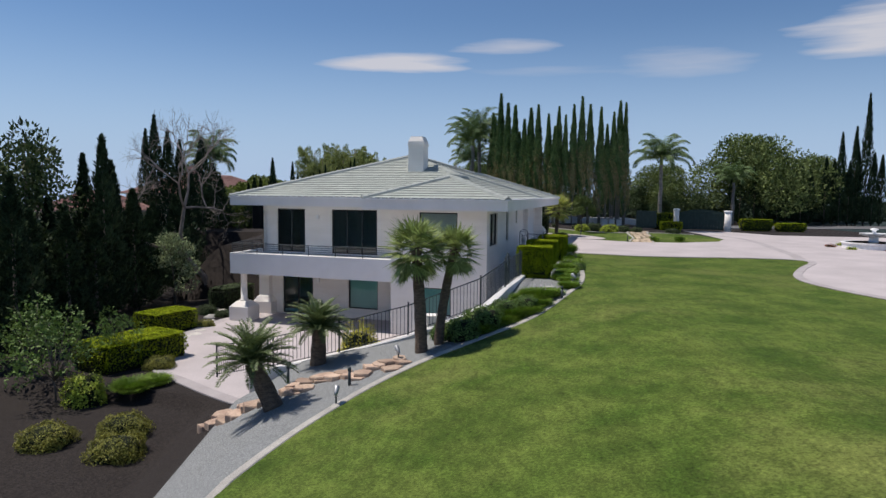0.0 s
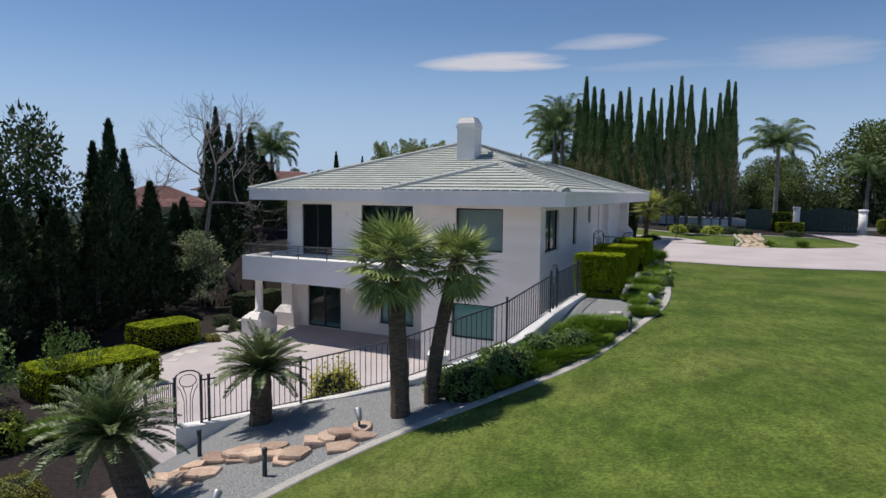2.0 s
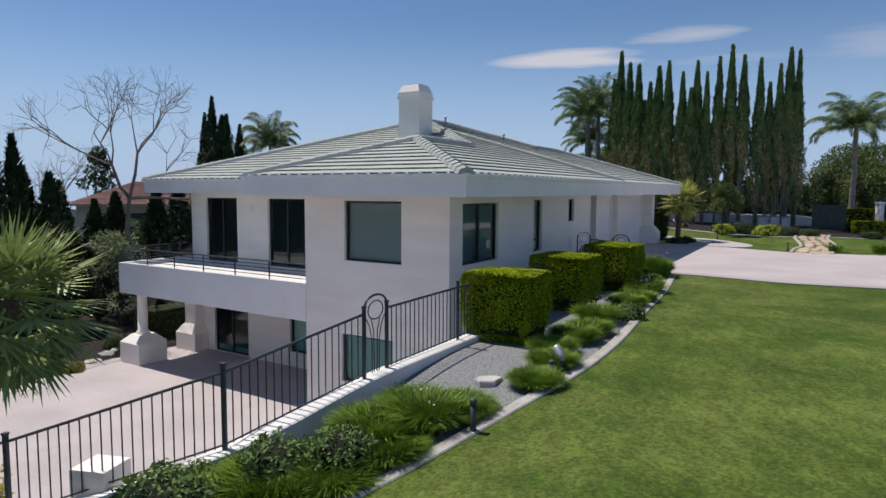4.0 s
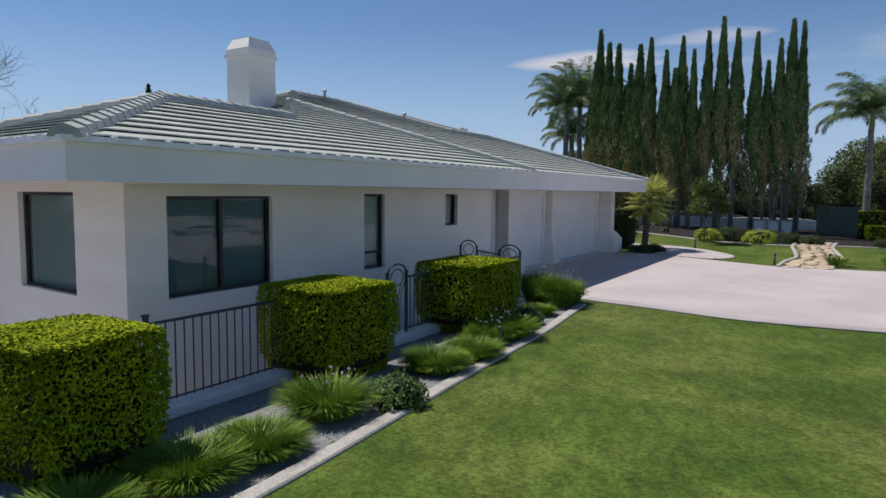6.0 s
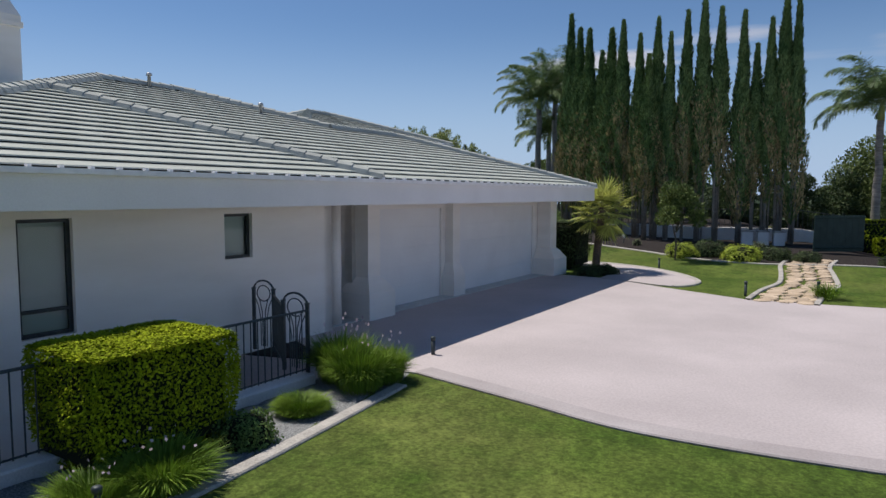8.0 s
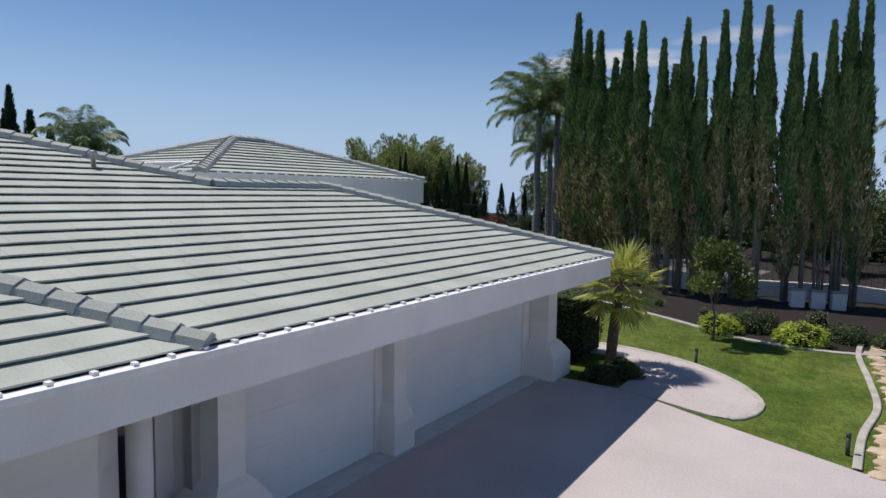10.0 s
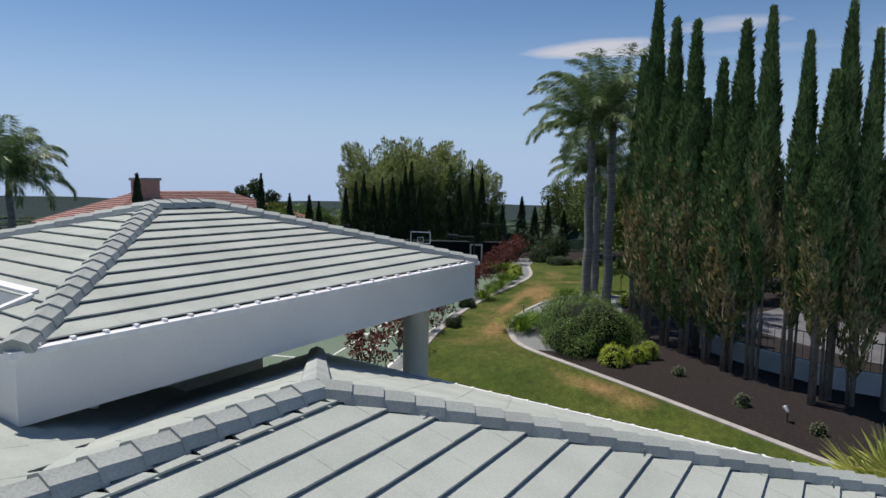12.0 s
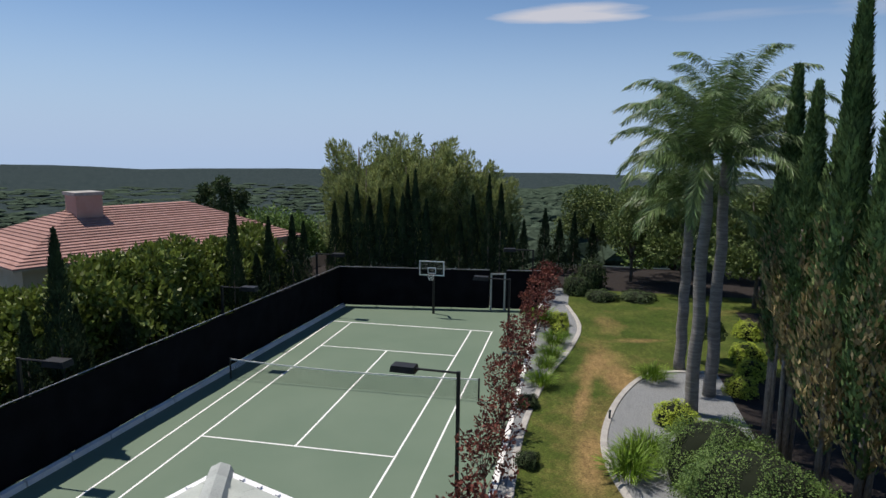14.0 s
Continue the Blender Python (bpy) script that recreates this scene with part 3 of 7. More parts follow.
def window(a, b, z0, z1, parent=house, gl=GLASS, mull=(0.5,), depth=0.10, blind=False, label="dark-framed window", fr=0.06, rails=(), name="window", inner=True):
    """A framed window in the plane from a to b, set back in its wall."""
    a, b = Vector(a), Vector(b)
    L = (b - a).length
    d = (b - a) / L
    nrm = Vector((-d.y, d.x))

    def at(s, t, z):
        q = a + d * s + nrm * t
        return P(q.x, q.y, z)
    c = at(L / 2, depth, z0)
    g = Geo()
    g.box(0, L, depth, depth + 0.08, z0, z0 + fr, at)
    w = put(name, g.mesh("window_sill", FRAME), parent, label)
    w.name = name
    for nm, x0, x1, y0, y1 in (("head", 0, L, z1 - fr, z1), ("jamb", 0, fr, z0 + fr, z1 - fr), ("jamb", L - fr, L, z0 + fr, z1 - fr)):
        g = Geo()
        g.box(x0, x1, depth, depth + 0.08, y0, y1, at)
        sub(g, nm, FRAME, w)
    xs = [fr] + [L * m for m in mull] + [L - fr]
    for m in mull:
        g = Geo()
        g.box(L * m - 0.035, L * m + 0.035, depth - 0.01, depth + 0.07, z0 + fr, z1 - fr, at)
        sub(g, "mullion", FRAME, w)
    for m in rails:
        g = Geo()
        g.box(fr, L - fr, depth - 0.01, depth + 0.07, z0 + (z1 - z0) * m - 0.025, z0 + (z1 - z0) * m + 0.025, at)
        sub(g, "transom", FRAME, w)
    for x0, x1 in zip(xs, xs[1:]):
        g = Geo()
        g.face(at(x0, depth + 0.04, z0 + fr), at(x1, depth + 0.04, z0 + fr), at(x1, depth + 0.04, z1 - fr), at(x0, depth + 0.04, z1 - fr))
        pn = sub(g, "pane", gl, w)
        pn.visible_shadow = False
    # a drawn blind; at the sliding and lower windows an added pale backing
    if blind:
        g = Geo()
        g.box(0.02, L - 0.02, depth + 0.12, depth + 0.13, z0, z1, at)
        sub(g, "blind", BLIND, w, "pale grey-green window blind")
    return w


def sub(g, name, mat, parent, label=""):
    """A part of a part: the mesh is in world places, so both parents' places are taken off."""
    me = g.mesh(name, mat)
    o = new(name, me)
    o.parent = parent
    o.matrix_parent_inverse = Matrix.Identity(4)
    if parent.parent is None and parent.type == "EMPTY":
        o.matrix_parent_inverse = Matrix.Translation(parent.location).inverted()
    if label:
        o["label"] = label
    return o


UE, UB, UW, VB, VR, VN = -1.35, -6.8, -17.0, 1.55, 4.95, 24.3
# upper and lower walls; openings along each wall

def ewall(name, a, b, z0, z1, ops, label=""):
    return wall(name, a, b, z0, z1, 0.25, ops, label=label)


# walls run so that their inner side lies to the left of their way
VS = VB + 0.25
ewall("wall", (UE, VS), (UE, 14.6), LOW, SOFF, [(2.32 - VS, 4.74 - VS, 1.52, 3.29), (7.72 - VS, 8.55 - VS, 1.50, 3.34), (11.5 - VS, 12.2 - VS, 2.43, 3.34)], "white stucco side wall with fine level joints")
ewall("wall", (UB, VB), (UE, VB), LOW, SOFF, [(1.66, 3.82, 1.52, 3.34), (1.5, 3.5, -2.25, -0.75)], "white stucco front wall")
ewall("wall", (UB, VR), (UB, VS), LOW, SOFF, [], "white stucco bay side wall")
ewall("wall", (UW, VR), (UB, VR), LOW, SOFF, [(17.0 - 15.97, 17.0 - 13.95, FLOOR1, 3.30), (17.0 - 12.05, 17.0 - 8.95, FLOOR1, 3.30), (17.0 - 15.6, 17.0 - 13.4, LOW + 0.02, -0.95), (17.0 - 10.9, 17.0 - 8.9, -2.85, -1.0)], "white stucco wall behind the balcony")
ewall("wall", (UW, VN), (UW, VR), LOW, SOFF, [], "white stucco west wall")
ewall("wall", (-12.0, VN), (UW, VN), LOW, SOFF, [], "white stucco north wall")
ewall("wall", (-2.05, 16.1), (-2.05, 28.0), 0.3, SOFF, [(0.75, 4.35, 0.3, 3.32), (5.25, 11.25, 0.3, 3.32)], "white stucco garage wall")
ewall("wall", (-2.05, 28.0), (-12.0, 28.0), 0.2, SOFF, [], "white stucco garage end wall")
ewall("wall", (-12.0, 28.0), (-12.0, VN), 0.2, SOFF, [], "white stucco garage back wall")
ewall("wall", (-2.55, 14.6), (-2.55, 16.1), 0.3, SOFF, [(0.3, 1.2, 0.45, 2.65)], "white stucco wall of the side entry")
ewall("wall", (UE, 14.6), (-2.8, 14.6), 0.3, SOFF, [], "white stucco return wall")
ewall("wall", (-2.8, 16.1), (-2.05, 16.1), 0.3, SOFF, [], "white stucco return wall")
# floors inside, so that the rooms are closed
for nm, z in (("upper_floor", FLOOR1 - 0.35), ("lower_floor", LOW - 0.02)):
    g = Geo()
    g.box(UW + 0.2, UE - 0.2, VR + 0.2, 27.8, z, z + 0.3, P)
    g.box(UB + 0.2, UE - 0.2, VB + 0.2, VR + 0.2, z, z + 0.3, P)
    g.ob(nm, DARKIN, house)
g = Geo()
g.box(UW + 0.25, UE - 0.25, 9.5, 9.6, LOW, SOFF, P)
g.box(-6.8, -6.7, VB + 0.3, 9.5, LOW, SOFF, P)
g.ob("partition", DARKIN, house)

# the pale panel here stands in for the glass's grey-teal reflection
window((UE, 2.32), (UE, 4.74), 1.52, 3.29, blind=True, label="dark-framed sliding window with a pale panel behind its glass")
window((UE, 7.72), (UE, 8.55), 1.50, 3.34, mull=(), rails=(0.22,), gl=CLEAR, blind=True, label="tall narrow dark-framed window")
window((UE, 11.5), (UE, 12.2), 2.43, 3.34, mull=(), gl=CLEAR, blind=True, label="small square dark-framed window")
window((UB + 1.66, VB), (UB + 3.82, VB), 1.52, 3.34, mull=(), gl=CLEAR, blind=True, label="dark-framed window with its pale blind drawn")
# panel added behind the green glass to brighten it
window((UB + 1.5, VB), (UB + 3.5, VB), -2.25, -0.75, gl=TEAL, mull=(), blind=True, label="lower window of green-tinted glass")
window((UW + 1.03, VR), (UW + 3.05, VR), FLOOR1, 3.30, name="glass_door", label="dark-framed sliding balcony door")
window((UW + 4.95, VR), (UW + 8.05, VR), FLOOR1, 3.30, mull=(0.33, 0.66), name="glass_door", label="wide dark-framed sliding balcony door")
window((UW + 1.4, VR), (UW + 3.6, VR), LOW + 0.02, -0.95, gl=TEAL, name="glass_door", label="patio door of green-tinted glass, slid open")
# same added panel, to lighten the lower green pane
window((UW + 6.1, VR), (UW + 8.1, VR), -2.85, -1.0, gl=TEAL, mull=(), blind=True, label="lower window with a pale panel behind its glass")
window((-2.55, 14.9), (-2.55, 15.8), 0.45, 2.65, mull=(), name="side_door", label="dark glazed side door")


def garage_door(v0, v1):
    d = None
    n = 5
    for k in range(n):
        z0, z1 = 0.47 + k * 0.57, 0.47 + (k + 1) * 0.57 - 0.003
        g = Geo()
        g.box(-2.20, -2.10, v0, v1, z0, z1, P)
        if d is None:
            d = g.ob("garage_door", FASCIA, house, "white sectional garage door, closed")
        else:
            sub(g, "door_panel", FASCIA, d)


garage_door(16.85, 20.45)
garage_door(21.35, 27.35)


def pier(u, v, w, z0, z1, flare, label):
    """A square pier with a splayed foot."""
    g = Geo()
    h = w / 2
    rows = ((z0, h + flare), (z0 + 0.75, h + flare), (z0 + 1.05, h + flare * 0.35), (z0 + 1.15, h), (z1, h))
    for (za, ra), (zb, rb) in zip(rows, rows[1:]):
        g.hexa([P(u - ra, v - ra, za), P(u + ra, v - ra, za), P(u + ra, v + ra, za), P(u - ra, v + ra, za), P(u - rb, v - rb, zb), P(u + rb, v - rb, zb), P(u + rb, v + rb, zb), P(u - rb, v + rb, zb)])
    g.ob("pier", STUCCO, house, label)


pier(-1.95, 20.9, 0.42, 0.4, SOFF, 0.14, "white stucco pier between the garage doors")
pier(-1.75, 28.1, 0.62, 0.4, SOFF, 0.34, "white stucco corner pier with a splayed foot")
pier(-1.85, 16.5, 0.5, 0.4, SOFF, 0.3, "white stucco pier with a splayed foot beside the entry")
pier(-16.75, 4.9, 0.75, LOW, -0.5, 0.3, "white stucco pier beside the patio door")
g = Geo()
g.tube([P(-1.75, 15.1, 0.45), P(-1.75, 15.1, SOFF)], 0.17, 14)
g.ob("column", STUCCO, house, "round white column of the side entry", True)

# the balcony: white band, floor, column on its block, level rails
def cyl_col(u, v, z0, z1, r, parent, label, mat=STUCCO):
    g = Geo()
    b = P(u, v)
    g.tube([(b.x, b.y, z0), (b.x, b.y, z0 + 0.1), (b.x, b.y, z0 + 0.14), (b.x, b.y, z1 - 0.12), (b.x, b.y, z1 - 0.1), (b.x, b.y, z1)], [r * 1.35, r * 1.3, r, r * 0.96, r * 1.2, r * 1.25], 16)
    return g.ob("column", mat, parent, label, True)


g = Geo()
g.box(-17.3, UB + 0.02, 1.50, 1.72, -0.55, 0.68, P)
g.box(-17.3, -17.06, 1.72, VR, -0.55, 0.68, P)
balc = g.ob("balcony", FASCIA, house, "white balcony band with a level parapet")
g = Geo()
g.box(-17.06, UB, 1.72, VR - 0.002, 0.2, 0.5, P)
sub(g, "balcony_floor", WALLW, balc, "pale sunlit balcony floor")
g = Geo()
g.box(-17.28, UB, 1.52, VR - 0.01, -0.53, -0.45, P)
sub(g, "balcony_soffit", SOFFIT, balc)
cyl_col(-16.75, 2.15, LOW + 1.15, -0.55, 0.2, house, "round white balcony column")
pl = P(-16.75, 2.15)
g = Geo()
for (za, ra), (zb, rb) in (((LOW - 0.4, 0.66), (LOW + 0.85, 0.66)), ((LOW + 0.85, 0.66), (LOW + 1.0, 0.5)), ((LOW + 1.0, 0.5), (LOW + 1.15, 0.34))):
    g.hexa([P(-16.75 + sx * r, 2.15 + sy * r, z) for z, r in ((za, ra), (zb, rb)) for sx, sy in ((-1, -1), (1, -1), (1, 1), (-1, 1))])
g.ob("plinth", STUCCO, house, "square white block under the balcony column")
# rails on posts
rail_line = [(-17.18, VR), (-17.18, 1.6), (UB, 1.6)]
for (u0, v0), (u1, v1) in zip(rail_line, rail_line[1:]):
    n = 3 if u0 == u1 else 6
    for k in range(n + 1):
        if u0 == u1 and k == n:
            continue
        q = P(u0 + (u1 - u0) * k / n, v0 + (v1 - v0) * k / n)
        g = Geo()
        g.tube([(q.x, q.y, 0.66), (q.x, q.y, 1.30)], 0.024, 6)
        sub(g, "rail_post", IRON, balc)
    for k in range(5):
        z = 0.80 + k * 0.12
        a, b = P(u0, v0, z), P(u1, v1, z)
        g = Geo()
        g.tube([a, b], 0.026 if k == 4 else 0.014, 6)
        sub(g, "rail", IRON, balc, "grey-green level rail")

# ---------------- roofs ----------------
def course_plane(rf, eave_pt, along, inward, k, z_e, lo, hi, smax, near=None, run=0.40, wid=0.42, hole=None):
    """One slope of flat tiles laid in courses; each tile's lower edge stands proud of the course below. near picks the tiles that are parts of their own."""
    rest, i, s, deck = Geo(), 0, 0.13, Geo()
    cells = []
    while s < smax - 0.02:
        s1 = min(s + run, smax)
        a0, a1, b0, b1 = lo(s), lo(s1), hi(s), hi(s1)
        t = min(a0, a1) + (0.21 if i % 2 else 0.0) - 0.42
        while t < max(b0, b1):
            t1 = t + wid
            q = [max(t, a0), min(t1, b0), min(t1, b1), max(t, a1)]
            if hole and t > hole[0] - 0.2 and t1 < hole[1] + 0.2 and s < hole[2] - 0.1:
                t = t1
                continue
            if q[1] - q[0] > 0.02 or q[2] - q[3] > 0.02:
                q[1], q[2] = max(q[1], q[0]), max(q[2], q[3])
                cells.append((q, s, s1))
            t = t1
        s = s1
        i += 1
    for q, s, s1 in cells:
        lift = 0.053 + 0.002 * math.sin(q[0] * 37.3 + s * 91.7)
        gap = 0.0006

        def pt(t, s, dz):
            p = (eave_pt[0] + along[0] * t + inward[0] * s, eave_pt[1] + along[1] * t + inward[1] * s)
            return P(p[0], p[1], z_e + k * s + dz)
        c = [pt(q[0] + gap, s - 0.04, lift - 0.022), pt(q[1] - gap, s - 0.04, lift - 0.022), pt(q[2] - gap, s1, -0.03), pt(q[3] + gap, s1, -0.03),
             pt(q[0] + gap, s - 0.04, lift), pt(q[1] - gap, s - 0.04, lift), pt(q[2] - gap, s1, 0.004), pt(q[3] + gap, s1, 0.004)]
        if near and near(q[0], s):
            g = Geo()
            g.hexa(c)
            me = g.mesh("roof_tile", ROOFP)
            if inward_flip(along, inward):
                me.flip_normals()
            sub_world(me, "roof_tile", rf)
        else:
            rest.hexa(c)
    s = 0.0
    while s < smax - 0.02:
        s1 = min(s + run, smax)
        spans = ((lo(s), hi(s), hi(s1), lo(s1)),)
        if hole and s < hole[2] - 0.1:
            spans = ((lo(s), hole[0], hole[0], lo(s1)), (hole[1], hi(s), hi(s1), hole[1]))
        for a0, b0, b1, a1 in spans:
            deck.face(*[P(eave_pt[0] + along[0] * t + inward[0] * q, eave_pt[1] + along[1] * t + inward[1] * q, z_e + k * q) for t, q in ((a0, s), (b0, s), (b1, s1), (a1, s1))])
        s = s1
    sub_world(deck.mesh("roof_underlay", FELT), "roof_underlay", rf)
    me = rest.mesh("roof_tiles", ROOFT)
    if inward_flip(along, inward):
        me.flip_normals()
    o = sub_world(me, "roof_tiles", rf)
    o["kind"] = "stuff"
    return o


def inward_flip(a, b):
    return a[0] * b[1] - a[1] * b[0] < 0


def sub_world(me, name, parent):
    o = new(name, me)
    o.parent = parent
    o.matrix_parent_inverse = Matrix.Identity(4)
    return o


CAP = None


def caps(rf, a, b, step=0.36):
    """Overlapping ridge tiles along a hip or ridge."""
    global CAP
    if CAP is None:
        g = Geo()
        sec = ((-0.21, -0.08), (-0.16, 0.035), (0.0, 0.10), (0.16, 0.035), (0.21, -0.08))
        for x, dz in ((-0.02, 0.035), (0.40, 0.0)):
            for y, z in sec:
                g.v.append((x, y, z + dz))
        g.f = [(i, i + 5, i + 6, i + 1) for i in range(4)] + [(0, 1, 2, 3, 4), (9, 8, 7, 6, 5)]
        CAP = g.mesh("cap_tile", CAPT)
        fix_normals(CAP)
    a, b = Vector(a), Vector(b)
    d = b - a
    n = max(1, int(d.length / step))
    q = d.to_track_quat("X", "Z")
    for i in range(n):
        o = sub_world(CAP, "cap_tile", rf)
        o.matrix_basis = Matrix.LocRotScale(a + d * (i / n) + Vector((0, 0, 0.05)), q, (d.length / n / 0.36, 1, 1))


def eave_box(rf, pts, z_top, h, soffit_in, closed=True):
    """Fascia, white gutter with its row of knobs, and soffit round an eave outline (u, v), counter-clockwise."""
    n = len(pts)
    for i in range(n if closed else n - 1):
        (u0, v0), (u1, v1) = pts[i], pts[(i + 1) % n]
        a, b = Vector((u0, v0)), Vector((u1, v1))
        d = (b - a).normalized()
        m = Vector((d.y, -d.x))

        def at(s, t, z):
            q = a + d * s - m * t
            return P(q.x, q.y, z)
        L = (b - a).length
        w = Vector(pts[i - 1]) if closed or i else a - d
        convex = (closed or i > 0) and (a.x - w.x) * d.y - (a.y - w.y) * d.x > 0
        g = Geo()
        g.box(0.12 if convex else 0, L, 0, 0.12, z_top - h, z_top - 0.03, at)
        me = g.mesh("fascia", FASCIA)
        fix_normals(me)
        f = sub_world(me, "fascia", rf)
        g = Geo()
        g.box(0.13 if convex else -0.08, L + 0.09, -0.09, 0.13, z_top - 0.05, z_top + 0.03, at)
        k = 0.25
        while k < L:
            g.box(k - 0.03, k + 0.03, -0.03, 0.05, z_top + 0.03, z_top + 0.07, at)
            k += 0.42
        me = g.mesh("gutter", WHITEP)
        fix_normals(me)
        sub_world(me, "gutter", rf)


def soffit(rf, cells, z, th=0.06):
    g = Geo()
    for u0, u1, v0, v1 in cells:
        g.box(u0, u1, v0, v1, z, z + th, P)
    me = g.mesh("soffit", SOFFIT)
    fix_normals(me)
    sub_world(me, "soffit", rf)


roof = Geo()
roof.box(-18.4, -0.4, 5.0, 24.0, SOFF + 0.06, SOFF + 0.36, P)
roof = roof.ob("roof", DARKIN, house, "hipped roof of flat grey concrete tiles")
K = KROOF
course_plane(roof, (0, 0), (0, 1), (-1, 0), K, EAVE, lambda s: s if s <= 3.95 else s + 3.76, lambda s: 29.0 - s if s <= 6 else 25.3 - s, 9.375, near=lambda t, s: 19.5 < t < 26.5 and 0.3 < s < 5.3)
course_plane(roof, (0, 3.76), (1, 0), (0, 1), K, EAVE, lambda s: -18.75 + s, lambda s: -7.9 + s if s <= 3.95 else -s, 9.375)
course_plane(roof, (0, 0), (1, 0), (0, 1), K, EAVE, lambda s: -7.9 + s, lambda s: -s, 3.95)
course_plane(roof, (-7.9, 0), (0, 1), (1, 0), K, EAVE, lambda s: s, lambda s: 3.76 + s, 3.95)
course_plane(roof, (-18.75, 0), (0, 1), (1, 0), K, EAVE, lambda s: 3.76 + s, lambda s: 25.3 - s, 9.375)
course_plane(roof, (0, 25.3), (1, 0), (0, -1), K, EAVE, lambda s: -18.75 + s, lambda s: -12 + s if s <= 6 else -s, 9.375)
course_plane(roof, (-12, 0), (0, 1), (1, 0), K, EAVE, lambda s: 25.3 - s, lambda s: 29 - s, 6.0)
course_plane(roof, (0, 29.0), (1, 0), (0, -1), K, EAVE, lambda s: -12 + s, lambda s: -s, 6.0)
ze = lambda s: EAVE + K * s
for a, b in (((0, 0, 0), (-3.95, 3.95, 3.95)), ((-7.9, 0, 0), (-3.95, 3.95, 3.95)), ((-3.95, 3.95, 3.95), (-3.95, 7.71, 3.95)), ((-3.95, 7.71, 3.95), (-9.375, 13.13, 9.375)), ((-18.75, 3.76, 0), (-9.375, 13.13, 9.375)),
             ((-9.375, 13.13, 9.375), (-9.375, 15.92, 9.375)), ((-6.0, 19.3, 6.0), (-9.375, 15.92, 9.375)), ((-18.75, 25.3, 0), (-9.375, 15.92, 9.375)), ((-6, 19.3, 6), (-6, 23.0, 6)), ((0, 29.0, 0), (-6, 23.0, 6)), ((-12, 29.0, 0), (-6, 23.0, 6))):
    caps(roof, P(a[0], a[1], ze(a[2])), P(b[0], b[1], ze(b[2])))
caps(roof, P(-0.1, 15.05, ze(0.1)), P(-6.9, 10.5, ze(6.9)))
eave_box(roof, [(0, 0), (0, 29.0), (-12, 29.0), (-12, 25.3), (-18.75, 25.3), (-18.75, 3.76), (-7.9, 3.76), (-7.9, 0)], EAVE, EAVE - SOFF, 1.0)
soffit(roof, [(-7.8, -0.1, 0.1, 3.9), (-18.65, -0.1, 3.9, 25.2), (-11.9, -0.1, 25.2, 28.9)], SOFF)
# chimney with a tapered, banded cap
g = Geo()
cu, cv, cw, cd = -8.33, 9.2, 1.06, 1.1
prof = ((5.2, 0), (7.52, 0), (7.52, 0.05), (7.64, 0.05), (7.64, 0.015), (7.78, 0.015), (8.10, -0.13), (8.12, -0.13))
for z, r in prof:
    g.v += [tuple(P(cu - r if sx < 0 else cu + cw + r, cv - r if sy < 0 else cv + cd + r, z)) for sx, sy in ((-1, -1), (1, -1), (1, 1), (-1, 1))]
for k in range(len(prof) - 1):
    for j in range(4):
        g.f.append((4 * k + j, 4 * k + (j + 1) % 4, 4 * k + 4 + (j + 1) % 4, 4 * k + 4 + j))
g.f.append(tuple(4 * (len(prof) - 1) + j for j in range(4)))
g.ob("chimney", STUCCO, house, "white stucco chimney with a tapered cap")
for u, v, z in ((-9.1, 14.6, 7.0), (-7.0, 17.2, 6.25)):
    g = Geo()
    q = P(u, v)
    g.tube([(q.x, q.y, z - 0.2), (q.x, q.y, z + 0.28), (q.x, q.y, z + 0.28), (q.x, q.y, z + 0.36)], [0.05, 0.05, 0.09, 0.07], 8)
    g.ob("vent_pipe", GREYM, house, "small grey roof vent pipe", True)

# the raised pavilion roof on columns behind the garage
E2, S2, K2 = 6.30, 5.42, 0.30
pav = thing("pavilion", P(-13.6, 26.3).x, P(-13.6, 26.3).y, 0.6, "raised white pavilion with hipped grey tile roof on columns", "pavilion")
g = Geo()
g.box(-17.8, -9.4, 22.4, 31.0, S2 + 0.08, S2 + 0.5, P)
roof2 = g.ob("roof", DARKIN, pav, "hipped roof of flat grey concrete tiles")
A0, A1, B0, B1 = -18.2, -9.0, 21.05, 31.75
NU0, NU1, NS = -14.2, -10.8, 0.93      # the notch that the south eave leaves open
for pt, al, inn, lo, hi in (((A1, 0), (0, 1), (-1, 0), lambda s: B0 + s, lambda s: B1 - s), ((0, B0), (1, 0), (0, 1), lambda s: A0 + s, lambda s: A1 - s), ((A0, 0), (0, 1), (1, 0), lambda s: B0 + s, lambda s: B1 - s), ((0, B1), (1, 0), (0, -1), lambda s: A0 + s, lambda s: A1 - s)):
    course_plane(roof2, pt, al, inn, K2, E2, lo, hi, 4.6, near=(lambda t, s: 25.5 < t < 31 and s < 2.8) if pt == (A1, 0) else None, hole=(NU0, NU1, NS) if pt == (0, B0) else None)
zp = E2 + K2 * 4.6
for a, b in (((A1, B0, E2), (A1 - 4.6, B0 + 4.6, zp)), ((A1, B1, E2), (A1 - 4.6, B1 - 4.6, zp)), ((A0, B0, E2), (A1 - 4.6, B0 + 4.6, zp)), ((A0, B1, E2), (A1 - 4.6, B1 - 4.6, zp)), ((A1 - 4.6, B0 + 4.6, zp), (A1 - 4.6, B1 - 4.6, zp))):
    caps(roof2, P(*a), P(*b))
eave_box(roof2, [(NU1, B0), (A1, B0), (A1, B1), (A0, B1), (A0, B0), (NU0, B0)], E2, E2 - S2, 1.0, False)
